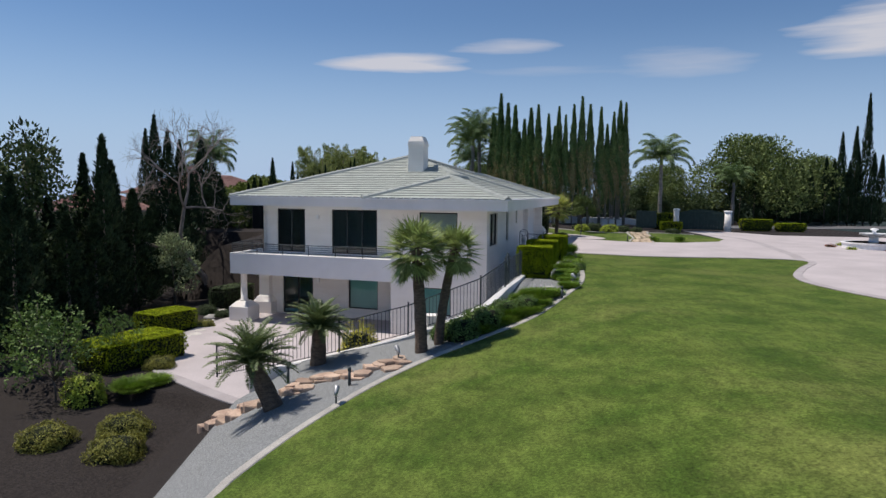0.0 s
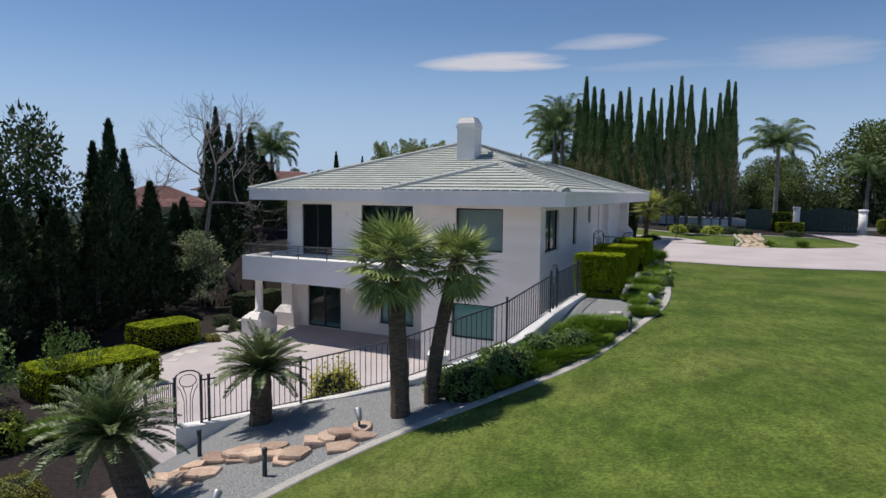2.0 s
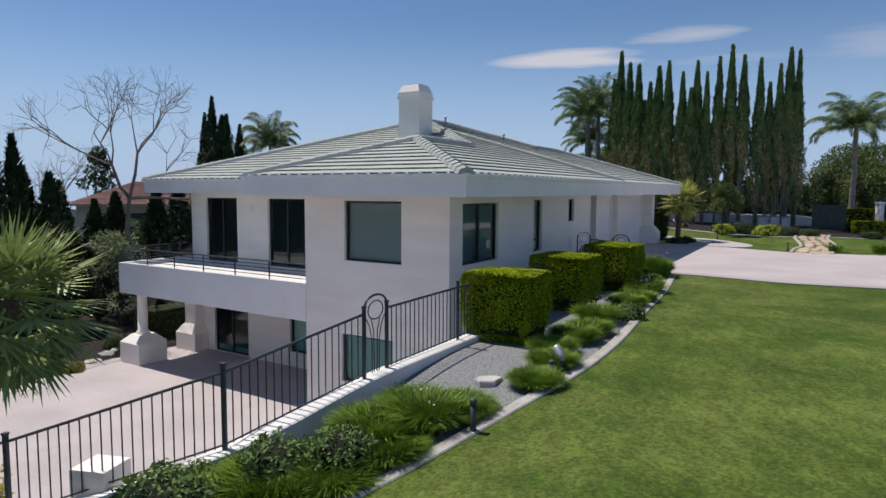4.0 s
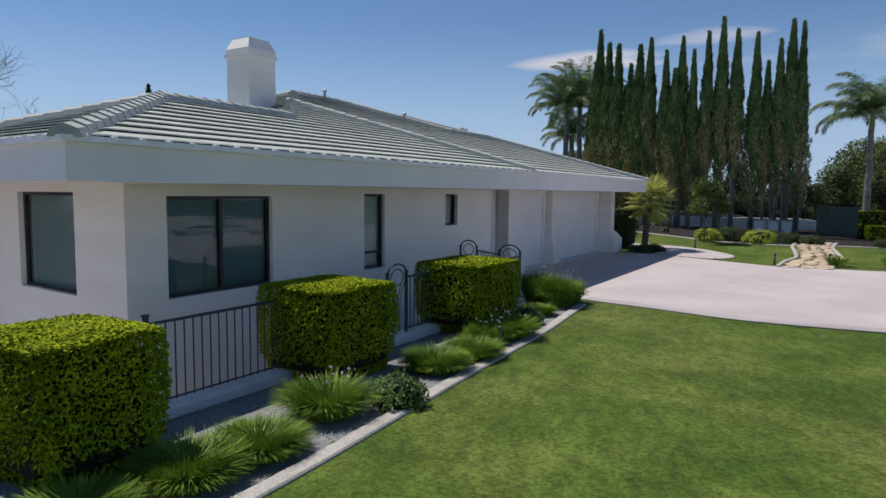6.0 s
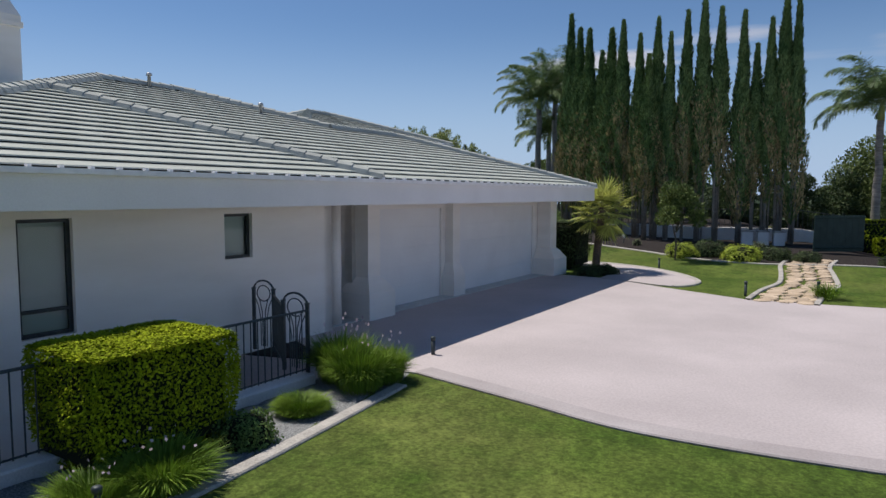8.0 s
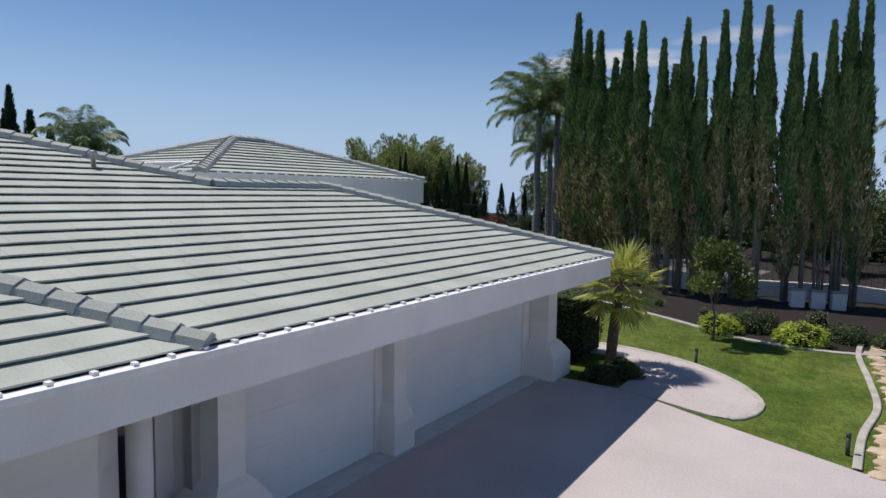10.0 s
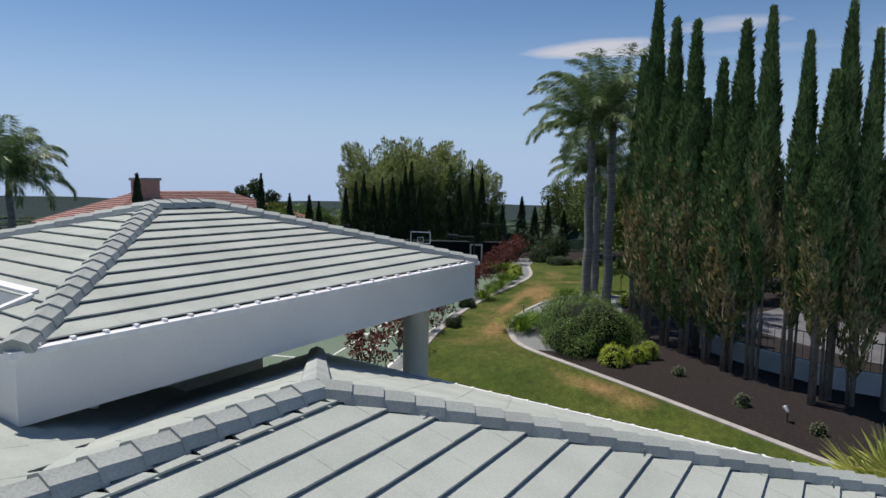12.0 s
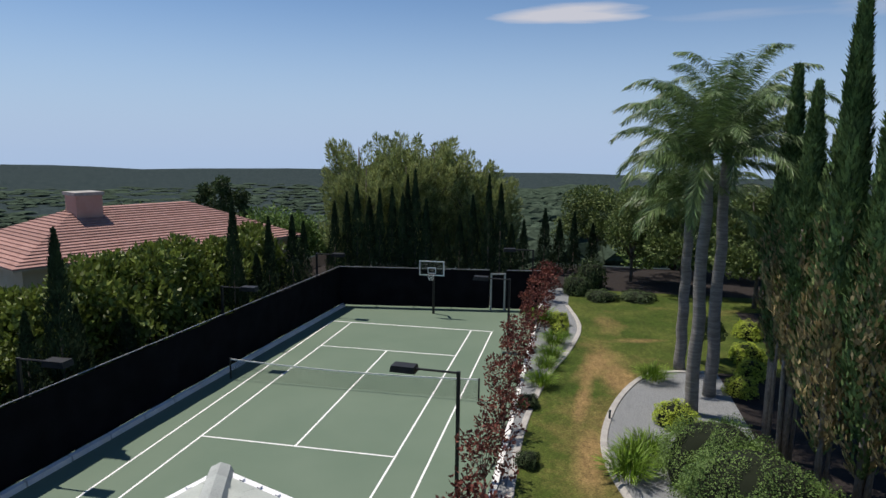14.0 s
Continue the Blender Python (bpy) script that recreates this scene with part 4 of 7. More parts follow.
for (u0, v0), (u1, v1) in (((NU0, B0), (NU0, B0 + NS)), ((NU0, B0 + NS), (NU1, B0 + NS)), ((NU1, B0 + NS), (NU1, B0))):
    d = Vector((u1 - u0, v1 - v0)).normalized()
    g = Geo()
    rows = [(u, v, S2, E2 + K2 * (v - B0) + 0.09) for u, v in ((u0, v0), (u1, v1), (u1 - d.y * 0.12, v1 + d.x * 0.12), (u0 - d.y * 0.12, v0 + d.x * 0.12))]
    g.hexa([P(u, v, z) for u, v, z, w in rows] + [P(u, v, w) for u, v, z, w in rows])
    me = g.mesh("notch_wall", FASCIA)
    fix_normals(me)
    sub_world(me, "notch_wall", roof2)["label"] = "white inner wall of the notch in the eave"
course_plane(roof2, (0, 19.75), (1, 0), (0, 1), 0.13, 5.70, lambda s: NU0 - 0.6, lambda s: NU1, B0 + NS - 19.75)
soffit(roof2, [(A0 + 0.1, NU0, B0 + 0.1, B0 + NS), (NU1, A1 - 0.1, B0 + 0.1, B0 + NS), (A0 + 0.1, A1 - 0.1, B0 + NS, B1 - 0.1)], S2)
wall("wall", (-16.8, 22.2), (-16.8, 29.6), 0.2, S2, 0.25, parent=pav)
wall("wall", (-10.2, 22.6), (-12.4, 22.6), 3.0, S2, 0.25, parent=pav)
wall("wall", (-12.4, 22.6), (-12.4, 27.6), 0.5, S2, 0.25, parent=pav)
for u, v in ((-9.9, 30.4), (-17.3, 30.4)):
    cyl_col(u, v, 0.3, S2, 0.33, pav, "round white pavilion column")

# ---------------- the court ----------------
court = thing("tennis_court", 0, 0, 0, "green painted tennis court with white lines", "tennis court", kind="structure")
g = Geo()
g.box(-8.9, 8.15, -21.5, 19.0, -0.05, 0.0)
g.ob("court_surface", COURTG, court)


def line(x0, x1, y0, y1):
    g = Geo()
    g.box(x0, x1, y0, y1, 0.002, 0.007)
    g.ob("court_line", LINEW, court)


for x in (-5.485, 5.485, -4.115, 4.115):
    line(x - 0.04, x + 0.04, -11.885, 11.885)
for y in (-11.885, 11.885):
    line(-5.52, 5.52, y - 0.05, y + 0.05)
for y in (-6.4, 6.4):
    line(-4.07, 4.07, y - 0.04, y + 0.04)
line(-0.04, 0.04, -6.355, 6.355)

# net on two posts
net = thing("tennis_net", 0, 0, 0, "dark tennis net with pale top tape between posts", "tennis net")
for x in (-6.4, 6.4):
    g = Geo()
    g.tube([(x, 0, 0), (x, 0, 1.1)], 0.045, 10)
    g.ob("net_post", BLACKM, net)
sag = lambda x: 0.914 + (1.07 - 0.914) * (x / 6.4) ** 2
g = Geo()
for k in range(16):
    x0, x1 = -6.4 + 0.8 * k, -5.6 + 0.8 * k
    g.hexa([(x0, -0.012, sag(x0) - 0.06), (x1, -0.012, sag(x1) - 0.06), (x1, 0.012, sag(x1) - 0.06), (x0, 0.012, sag(x0) - 0.06), (x0, -0.012, sag(x0)), (x1, -0.012, sag(x1)), (x1, 0.012, sag(x1)), (x0, 0.012, sag(x0))])
g.ob("net_tape", LINEW, net, "pale canvas tape")
g = Geo()
for k in range(213):
    x = -6.36 + 0.06 * k
    g.face((x - 0.003, 0, 0.05), (x + 0.003, 0, 0.05), (x + 0.003, 0, sag(x) - 0.06), (x - 0.003, 0, sag(x) - 0.06))
for k in range(15):
    for i in range(16):
        x0, x1 = -6.4 + 0.8 * i, -5.6 + 0.8 * i
        f = k / 15
        a, b = 0.05 + (sag(x0) - 0.11) * f, 0.05 + (sag(x1) - 0.11) * f
        g.face((x0, 0.002, a - 0.003), (x1, 0.002, b - 0.003), (x1, 0.002, b + 0.003), (x0, 0.002, a + 0.003))
g.ob("net_mesh", BLACKM, net, "black net cord")


def screen_fence(pts, h, label):
    """Posts, top rail and a dark fabric screen that sags a little between them."""
    f = thing("court_fence", pts[0][0], pts[0][1], 0, label, "fence")
    for (x0, y0), (x1, y1) in zip(pts, pts[1:]):
        L = math.hypot(x1 - x0, y1 - y0)
        n = max(1, round(L / 3.0))
        for k in range(n):
            a, b = k / n, (k + 1) / n
            p, q = Vector((x0 + (x1 - x0) * a, y0 + (y1 - y0) * a, 0)), Vector((x0 + (x1 - x0) * b, y0 + (y1 - y0) * b, 0))
            g = Geo()
            g.tube([p, p + Vector((0, 0, h))], 0.035, 8)
            g.ob("fence_post", BLACKM, f)
            s = (q - p).normalized().cross(Vector((0, 0, 1)))
            g = Geo()
            m = 6
            for i in range(m + 1):
                w = p.lerp(q, i / m)
                bow = s * (0.05 * math.sin(math.pi * i / m) + 0.04)
                dz = -0.03 * math.sin(math.pi * i / m)
                for z, th in ((0.12, 0), (h - 0.05 + dz, 0)):
                    g.v.append(tuple(w + bow + Vector((0, 0, z))))
            for i in range(m):
                g.f.append((2 * i, 2 * i + 2, 2 * i + 3, 2 * i + 1))
            o = g.ob("screen", SCREEN, f, "black windscreen fabric")
            g = Geo()
            g.tube([p + Vector((0, 0, h)), q + Vector((0, 0, h))], 0.022, 6)
            g.ob("top_rail", GREYM, f, "thin grey top rail")
    return f


screen_fence([(-8.7, -21.2), (-6.6, 16.2)], 3.0, "tall black-screened fence along the court")
screen_fence([(-6.6, 16.2), (4.5, 17.7)], 3.0, "tall black-screened fence at the court end")
screen_fence([(5.7, 17.9), (8.2, 18.4)], 3.0, "tall black-screened fence at the court end")
g = Geo()
d = Vector((2.1, 37.4, 0)).normalized()
for k in range(19):
    a, b = Vector((-8.35, -21.2, 0)) + d * (k * 1.97), Vector((-8.35, -21.2, 0)) + d * (k * 1.97 + 1.9)
    n = Vector((d.y, -d.x, 0)) * 0.14
    g.hexa([a - n, a + n, b + n, b - n, a - n * 0.8 + Vector((0, 0, 0.2)), a + n * 0.8 + Vector((0, 0, 0.2)), b + n * 0.8 + Vector((0, 0, 0.2)), b - n * 0.8 + Vector((0, 0, 0.2))])
me = g.mesh("court_kerb", WALLW)
fix_normals(me)
tagged(new("court_kerb", me), "white concrete kerb along the court fence", "kerb", kind="structure")
g = Geo()
g.box(8.2, 8.42, -22, 16.8, -0.1, 0.92)
tagged(g.ob("retaining_wall", WALLW), "low white retaining wall beside the court", "wall", kind="structure")
# gate posts in the end fence
gt = thing("court_gate", 5.1, 17.8, 0, "grey steel gate frame in the court fence", "gate")
for x, y in ((4.62, 17.72), (5.6, 17.9)):
    g = Geo()
    g.box(x - 0.06, x + 0.06, y - 0.06, y + 0.06, 0, 2.75)
    g.ob("gate_post", GREYM, gt)
g = Geo()
g.hexa([(4.62, 17.66, 2.66), (5.6, 17.84, 2.66), (5.6, 17.94, 2.66), (4.62, 17.76, 2.66), (4.62, 17.66, 2.76), (5.6, 17.84, 2.76), (5.6, 17.94, 2.76), (4.62, 17.76, 2.76)])
g.ob("lintel", GREYM, gt)
g = Geo()
g.hexa([(4.68, 17.76, 0.1), (5.54, 17.92, 0.1), (5.54, 17.94, 0.1), (4.68, 17.78, 0.1), (4.68, 17.76, 2.6), (5.54, 17.92, 2.6), (5.54, 17.94, 2.6), (4.68, 17.78, 2.6)])
g.ob("gate_leaf", SCREEN, gt)


def court_lamp(x, y, h, ax, ay, label="black court lamp on a tall post"):
    """A post with an arm and a flat lamp box."""
    e = thing("court_lamp", x, y, 0, label, "lamp", "court lamps")
    g = Geo()
    g.box(x - 0.06, x + 0.06, y - 0.06, y + 0.06, 0, h)
    g.ob("post", BLACKM, e)
    v = Vector((ax, ay, 0))
    u = v.normalized()
    s = Vector((-u.y, u.x, 0))
    a, b = Vector((x, y, h - 0.05)), Vector((x, y, h - 0.05)) + v
    g = Geo()
    g.tube([a, b], 0.04, 6)
    g.ob("arm", BLACKM, e)
    g = Geo()
    p = b
    lo, hi = Vector((0, 0, -0.12)), Vector((0, 0, 0.1))
    g.hexa([p - u * 0.05 - s * 0.26 + lo, p + u * 0.85 - s * 0.26 + lo, p + u * 0.85 + s * 0.26 + lo, p - u * 0.05 + s * 0.26 + lo, p - s * 0.24 + hi, p + u * 0.8 - s * 0.24 + hi, p + u * 0.8 + s * 0.24 + hi, p + s * 0.24 + hi])
    g.ob("lamp_head", BLACKM, e, "flat grey-black lamp box")
    g = Geo()
    g.box(-0.3, 0.3, -0.18, 0.18, -0.006, 0.0, lambda x, y, z: p + u * (0.4 + x) + s * y + Vector((0, 0, z - 0.123)))
    g.ob("lens", LINEW, e, "pale lamp lens")
    return e


court_lamp(6.95, -8.7, 4.45, -1.5, 0.1)
court_lamp(6.9, 8.2, 4.3, -1.3, 0.1)
court_lamp(7.6, 18.0, 4.6, -1.3, -0.2)
court_lamp(-8.5, -10.5, 4.3, 1.2, 0.0)
court_lamp(-8.0, 2.2, 4.3, 1.2, 0.0)
court_lamp(-7.2, 13.4, 4.4, 1.2, 0.0)

# basketball hoop
hp = thing("basketball_hoop", 0.75, 15.6, 0, "basketball hoop with clear board on a black post", "basketball hoop")
g = Geo()
g.tube([(0.75, 15.6, 0), (0.75, 15.6, 2.6), (0.75, 15.0, 3.3)], [0.09, 0.09, 0.07], 8)
g.ob("post", BLACKM, hp)
for x0, x1, z0, z1 in ((-0.15, 1.65, 2.9, 2.97), (-0.15, 1.65, 3.88, 3.95), (-0.15, -0.08, 2.97, 3.88), (1.58, 1.65, 2.97, 3.88), (0.46, 1.04, 3.05, 3.09), (0.46, 1.04, 3.45, 3.49), (0.46, 0.5, 3.09, 3.45), (1.0, 1.04, 3.09, 3.45)):
    g = Geo()
    g.box(x0, x1, 14.93, 14.97, z0, z1)
    g.ob("board_frame", LINEW, hp, "white painted board frame")
g = Geo()
g.box(-0.08, 1.58, 14.945, 14.955, 2.97, 3.88)
pn = g.ob("board", glass("clear_board", (0.8, 0.82, 0.84)), hp, "clear backboard")
g = Geo()
g.tube([(0.75 + 0.23 * math.cos(a), 14.66 + 0.23 * math.sin(a), 3.05) for a in [6.2832 * k / 16 for k in range(17)]], 0.014, 5, False)
g.ob("rim", FLAG, hp, "orange steel rim")
g = Geo()
for k in range(12):
    a, b = 6.2832 * k / 12, 6.2832 * (k + 0.6) / 12
    g.tube([(0.75 + 0.23 * math.cos(a), 14.66 + 0.23 * math.sin(a), 3.04), (0.75 + 0.13 * math.cos(b), 14.66 + 0.13 * math.sin(b), 2.62)], 0.008, 4, False)
g.ob("hoop_net", LINEW, hp, "white string net")

# ---------------- plants ----------------
def leaf_mesh(name, C, D, S, ln, wd, mat):
    """One mesh of many small pointed leaves: base points C, axes D, side vectors S, lengths and widths."""
    n = len(C)
    ln, wd = np.broadcast_to(ln, n)[:, None], np.broadcast_to(wd, n)[:, None]
    D = D / np.linalg.norm(D, axis=1, keepdims=True)
    S = S - D * (S * D).sum(1, keepdims=True)
    S = S / (np.linalg.norm(S, axis=1, keepdims=True) + 1e-9)
    v = np.empty((n, 4, 3))
    v[:, 0], v[:, 2] = C, C + D * ln
    v[:, 1], v[:, 3] = C + D * ln * 0.45 - S * wd / 2, C + D * ln * 0.45 + S * wd / 2
    me = bpy.data.meshes.new(name)
    me.vertices.add(4 * n)
    me.vertices.foreach_set("co", v.reshape(-1))
    me.loops.add(4 * n)
    me.loops.foreach_set("vertex_index", np.arange(4 * n, dtype=np.int32))
    me.polygons.add(n)
    me.polygons.foreach_set("loop_start", np.arange(0, 4 * n, 4, dtype=np.int32))
    me.materials.append(mat)
    me.update(calc_edges=True)
    return me


def rnd(rng, n):
    v = rng.normal(size=(n, 3))
    return v / np.linalg.norm(v, axis=1, keepdims=True)


def plant(name, label, category, group=""):
    return thing(name, 0, 0, 0, label, category, group)


def place(src, x, y, z=None, s=1.0, sz=None, turn=None, rng=random, lean=(0, 0), label=""):
    o = copy_thing(src, Matrix.Translation((x, y, terrain(x, y) - 0.02 if z is None else z)) @ Euler((lean[0], lean[1], rng.uniform(0, 6.28) if turn is None else turn)).to_matrix().to_4x4() @ Matrix.Diagonal((s, s, sz or s, 1)))
    if label:
        o["label"] = label
    return o


def drop_src(src):
    for o in (*src.children_recursive, src):
        bpy.data.objects.remove(o)


def cypress(seed, h, r, bare, mat, label, group, n=3200, brown=False):
    """A slim pointed cypress: trunk, and a column of upright sprays from the height bare to the tip."""
    rng = np.random.default_rng(seed)
    e = plant("cypress_tree", label, "cypress", group)
    g = Geo()
    for k in range(3 if bare > 0.8 else 1):
        a = rng.uniform(0, 6.28)
        o = 0.16 * (k > 0)
        g.tube([(math.cos(a) * o, math.sin(a) * o, -0.3), (math.cos(a) * o * 1.4, math.sin(a) * o * 1.4, bare + 1.5), (0, 0, h * 0.8)], [0.10 - 0.02 * k, 0.08 - 0.02 * k, 0.02], 6)
    g.ob("trunk", ROWBARK if brown else BARK, e, smooth=True)
    t = rng.random(n) ** 0.85
    if brown:      # thin, ragged skirts
        t = np.where((t < 0.3) & (rng.random(n) < 0.75 - 2.2 * t), 0.3 + 0.7 * rng.random(n), t)
    lo = bare + (h - bare) * 0
    prof = lambda q: r * np.minimum(1, (q / (0.40 if bare > 2 else 0.16)) ** 0.6) * np.clip((1 - q) / 0.78, 0, 1) ** 0.95
    a = rng.random(n) * 6.283
    lump = 1 + 0.22 * np.sin(a * 3 + t * 21 + seed) + 0.16 * np.sin(a * 5 - t * 47 + seed * 2)
    rad = prof(t) * lump * np.sqrt(0.55 + 0.45 * rng.random(n))
    C = np.stack([np.cos(a) * rad, np.sin(a) * rad, lo + t * (h - lo) * 0.97], 1)
    out = np.stack([np.cos(a), np.sin(a), np.zeros(n)], 1)
    D = out * rng.uniform(0.05, 0.5, (n, 1)) + np.array([0, 0, 1.0]) + rng.normal(size=(n, 3)) * 0.15
    S = np.cross(D, out) + rng.normal(size=(n, 3)) * 0.4
    me = leaf_mesh("crown", C, D, S, rng.uniform(0.14, 0.34, n), rng.uniform(0.05, 0.10, n), mat)
    if brown:
        me.materials.append(CYPB)
        low = (t < 0.55) & (rng.random(n) < np.clip((0.58 - t) / 0.4, 0, 0.85)) & (np.sin(a * 2 + t * 9 + seed) > -0.55)
        me.polygons.foreach_set("material_index", low.astype(np.int32))
    put("crown", me, e)
    return e


def blobs_crown(rng, blobs, n, size, mat, squash=1.0, up=0.25):
    """Leaves on the outer shells of many clumps, which leave gaps between them."""
    w = np.array([b[3] ** 2 for b in blobs])
    idx = rng.choice(len(blobs), n, p=w / w.sum())
    B = np.array(blobs)
    d = rnd(rng, n)
    rr = B[idx, 3] * (0.55 + 0.5 * rng.random(n) ** 0.5)
    C = B[idx, :3] + d * rr[:, None] * np.array([1, 1, squash])
    D = d * 0.7 + rng.normal(size=(n, 3)) * 0.6 + np.array([0, 0, up])
    return leaf_mesh("crown", C, D, rng.normal(size=(n, 3)), rng.uniform(0.6, 1.3, n) * size, rng.uniform(0.35, 0.7, n) * size, mat)


def tree(name, seed, h, w, trunk_h, mat, label, category="tree", group="", n=4200, nb=26, size=0.42, flat=0.6, bark=BARK, tr=0.22, limbs=6):
    """A broad tree: tapered trunk, limbs and a crown of clumps in an uneven dome."""
    rng = np.random.default_rng(seed)
    e = plant(name, label, category, group)
    g = Geo()
    g.tube([(0, 0, -0.4), (0.06 * w * rng.normal() * 0.3, 0.0, trunk_h * 0.6), (rng.normal() * 0.05 * w, rng.normal() * 0.05 * w, trunk_h * 1.3)], [tr, tr * 0.75, tr * 0.5], 8)
    bl = []
    ch = h - trunk_h
    for k in range(nb):
        a, q, zf = rng.uniform(0, 6.28), rng.random() ** 0.5, rng.random()
        R = w / 2 * (1 - 0.65 * zf ** 2)
        br = w * rng.uniform(0.10, 0.19)
        bl.append((math.cos(a) * q * R, math.sin(a) * q * R, trunk_h + ch * (0.12 + 0.74 * zf) - 0.1 * q * ch * flat, br))
    for b in bl[:limbs]:
        g.tube([(0, 0, trunk_h * 0.85), (b[0] * 0.5, b[1] * 0.5, (trunk_h + b[2]) / 2 + 0.1), b[:3]], [tr * 0.5, tr * 0.3, tr * 0.12], 6)
    g.ob("trunk", bark, e, smooth=True)
    put("crown", blobs_crown(rng, bl, n, size, mat, 0.8), e)
    return e


def plume_pine(seed, h, w, label, group, n):
    """A pine with a ragged crown of upswept plumes of needles on ascending limbs."""
    rng = np.random.default_rng(seed)
    e = plant("pine_tree", label, "pine", group)
    g = Geo()
    g.tube([(0, 0, -0.5), (0.1, 0, h * 0.5), (0, 0.1, h * 0.9)], [0.32, 0.2, 0.05], 8)
    m = 85
    z = h * (0.14 + 0.68 * rng.random(m))
    a = rng.random(m) * 6.283
    R = w / 2 * np.clip(1.15 - ((z / h - 0.45) / 0.55) ** 2, 0.1, 1) * rng.random(m) ** 0.5
    B = np.stack([np.cos(a) * R, np.sin(a) * R, z], 1)
    ax = np.stack([np.cos(a) * 0.45, np.sin(a) * 0.45, np.ones(m)], 1) + rng.normal(size=(m, 3)) * 0.15
    ax /= np.linalg.norm(ax, axis=1, keepdims=True)
    for b in B[:24]:
        g.tube([(0, 0, max(1.0, b[2] - 1.8)), (b[0] * 0.6, b[1] * 0.6, b[2] - 0.8), tuple(b)], [0.09, 0.06, 0.02], 5, False)
    g.ob("trunk", BARK, e, smooth=True)
    k = rng.integers(0, m, n)
    f = rng.random(n)
    rr = 0.74 * np.sqrt(f + 0.06) * (1.08 - f) * (0.55 + 0.45 * rng.random(n)) * 1.9
    d = rnd(rng, n)
    d -= ax[k] * (d * ax[k]).sum(1, keepdims=True)
    d /= np.linalg.norm(d, axis=1, keepdims=True)
    C = B[k] + ax[k] * (f * 2.6 - 0.7)[:, None] + d * rr[:, None]
    D = ax[k] + d * 0.6 + rng.normal(size=(n, 3)) * 0.3
    put("crown", leaf_mesh("crown", C, D, rng.normal(size=(n, 3)), rng.uniform(0.25, 0.55, n), rng.uniform(0.06, 0.13, n), PINEL), e)
    return e


def shrub(name, seed, w, h, mat, label, category="shrub", group="", n=1500, size=0.09, core=True):
    """A rounded shrub: near-black core painted as inner shade, and leaves over an uneven dome."""
    rng = np.random.default_rng(seed)
    e = plant(name, label, category, group)
    g = Geo()
    rings, seg = 6, 12
    ph = rng.uniform(0, 6)
    for i in range(rings + 1):
        q = i / rings
        for j in range(seg):
            a = 6.283 * j / seg
            k = 0.86 * (1 + 0.08 * math.sin(3 * a + ph + q * 4))
            rr = w / 2 * k * math.cos(q * 1.5) ** 0.55 if q < 1 else 0.01
            g.v.append((math.cos(a) * rr, math.sin(a) * rr, -0.05 + h * 0.9 * math.sin(q * 1.57)))
    for i in range(rings):
        for j in range(seg):
            a, b = i * seg + j, i * seg + (j + 1) % seg
            g.f.append((a, b, b + seg, a + seg))
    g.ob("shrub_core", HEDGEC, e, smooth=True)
    d = rnd(rng, n)
    d[:, 2] = np.abs(d[:, 2])
    a = np.arctan2(d[:, 1], d[:, 0])
    k = 0.9 * (1 + 0.10 * np.sin(3 * a + ph + d[:, 2] * 4) + 0.06 * np.sin(7 * a - d[:, 2] * 9)) * rng.uniform(0.9, 1.1, n)
    fl = np.sign(d) * np.abs(d) ** 0.75
    C = np.stack([fl[:, 0] * w / 2 * k, fl[:, 1] * w / 2 * k, fl[:, 2] * h * k * 0.97], 1)
    T = rng.normal(size=(n, 3))
    T -= d * (T * d).sum(1, keepdims=True)
    D = T / np.linalg.norm(T, axis=1, keepdims=True) + d * rng.uniform(0.1, 0.9, (n, 1))
    put("leaves", leaf_mesh("leaves", C, D, np.cross(d, T) + rng.normal(size=(n, 3)) * 0.5, rng.uniform(0.7, 1.4, n) * size, rng.uniform(0.4, 0.7, n) * size, mat), e)
    return e


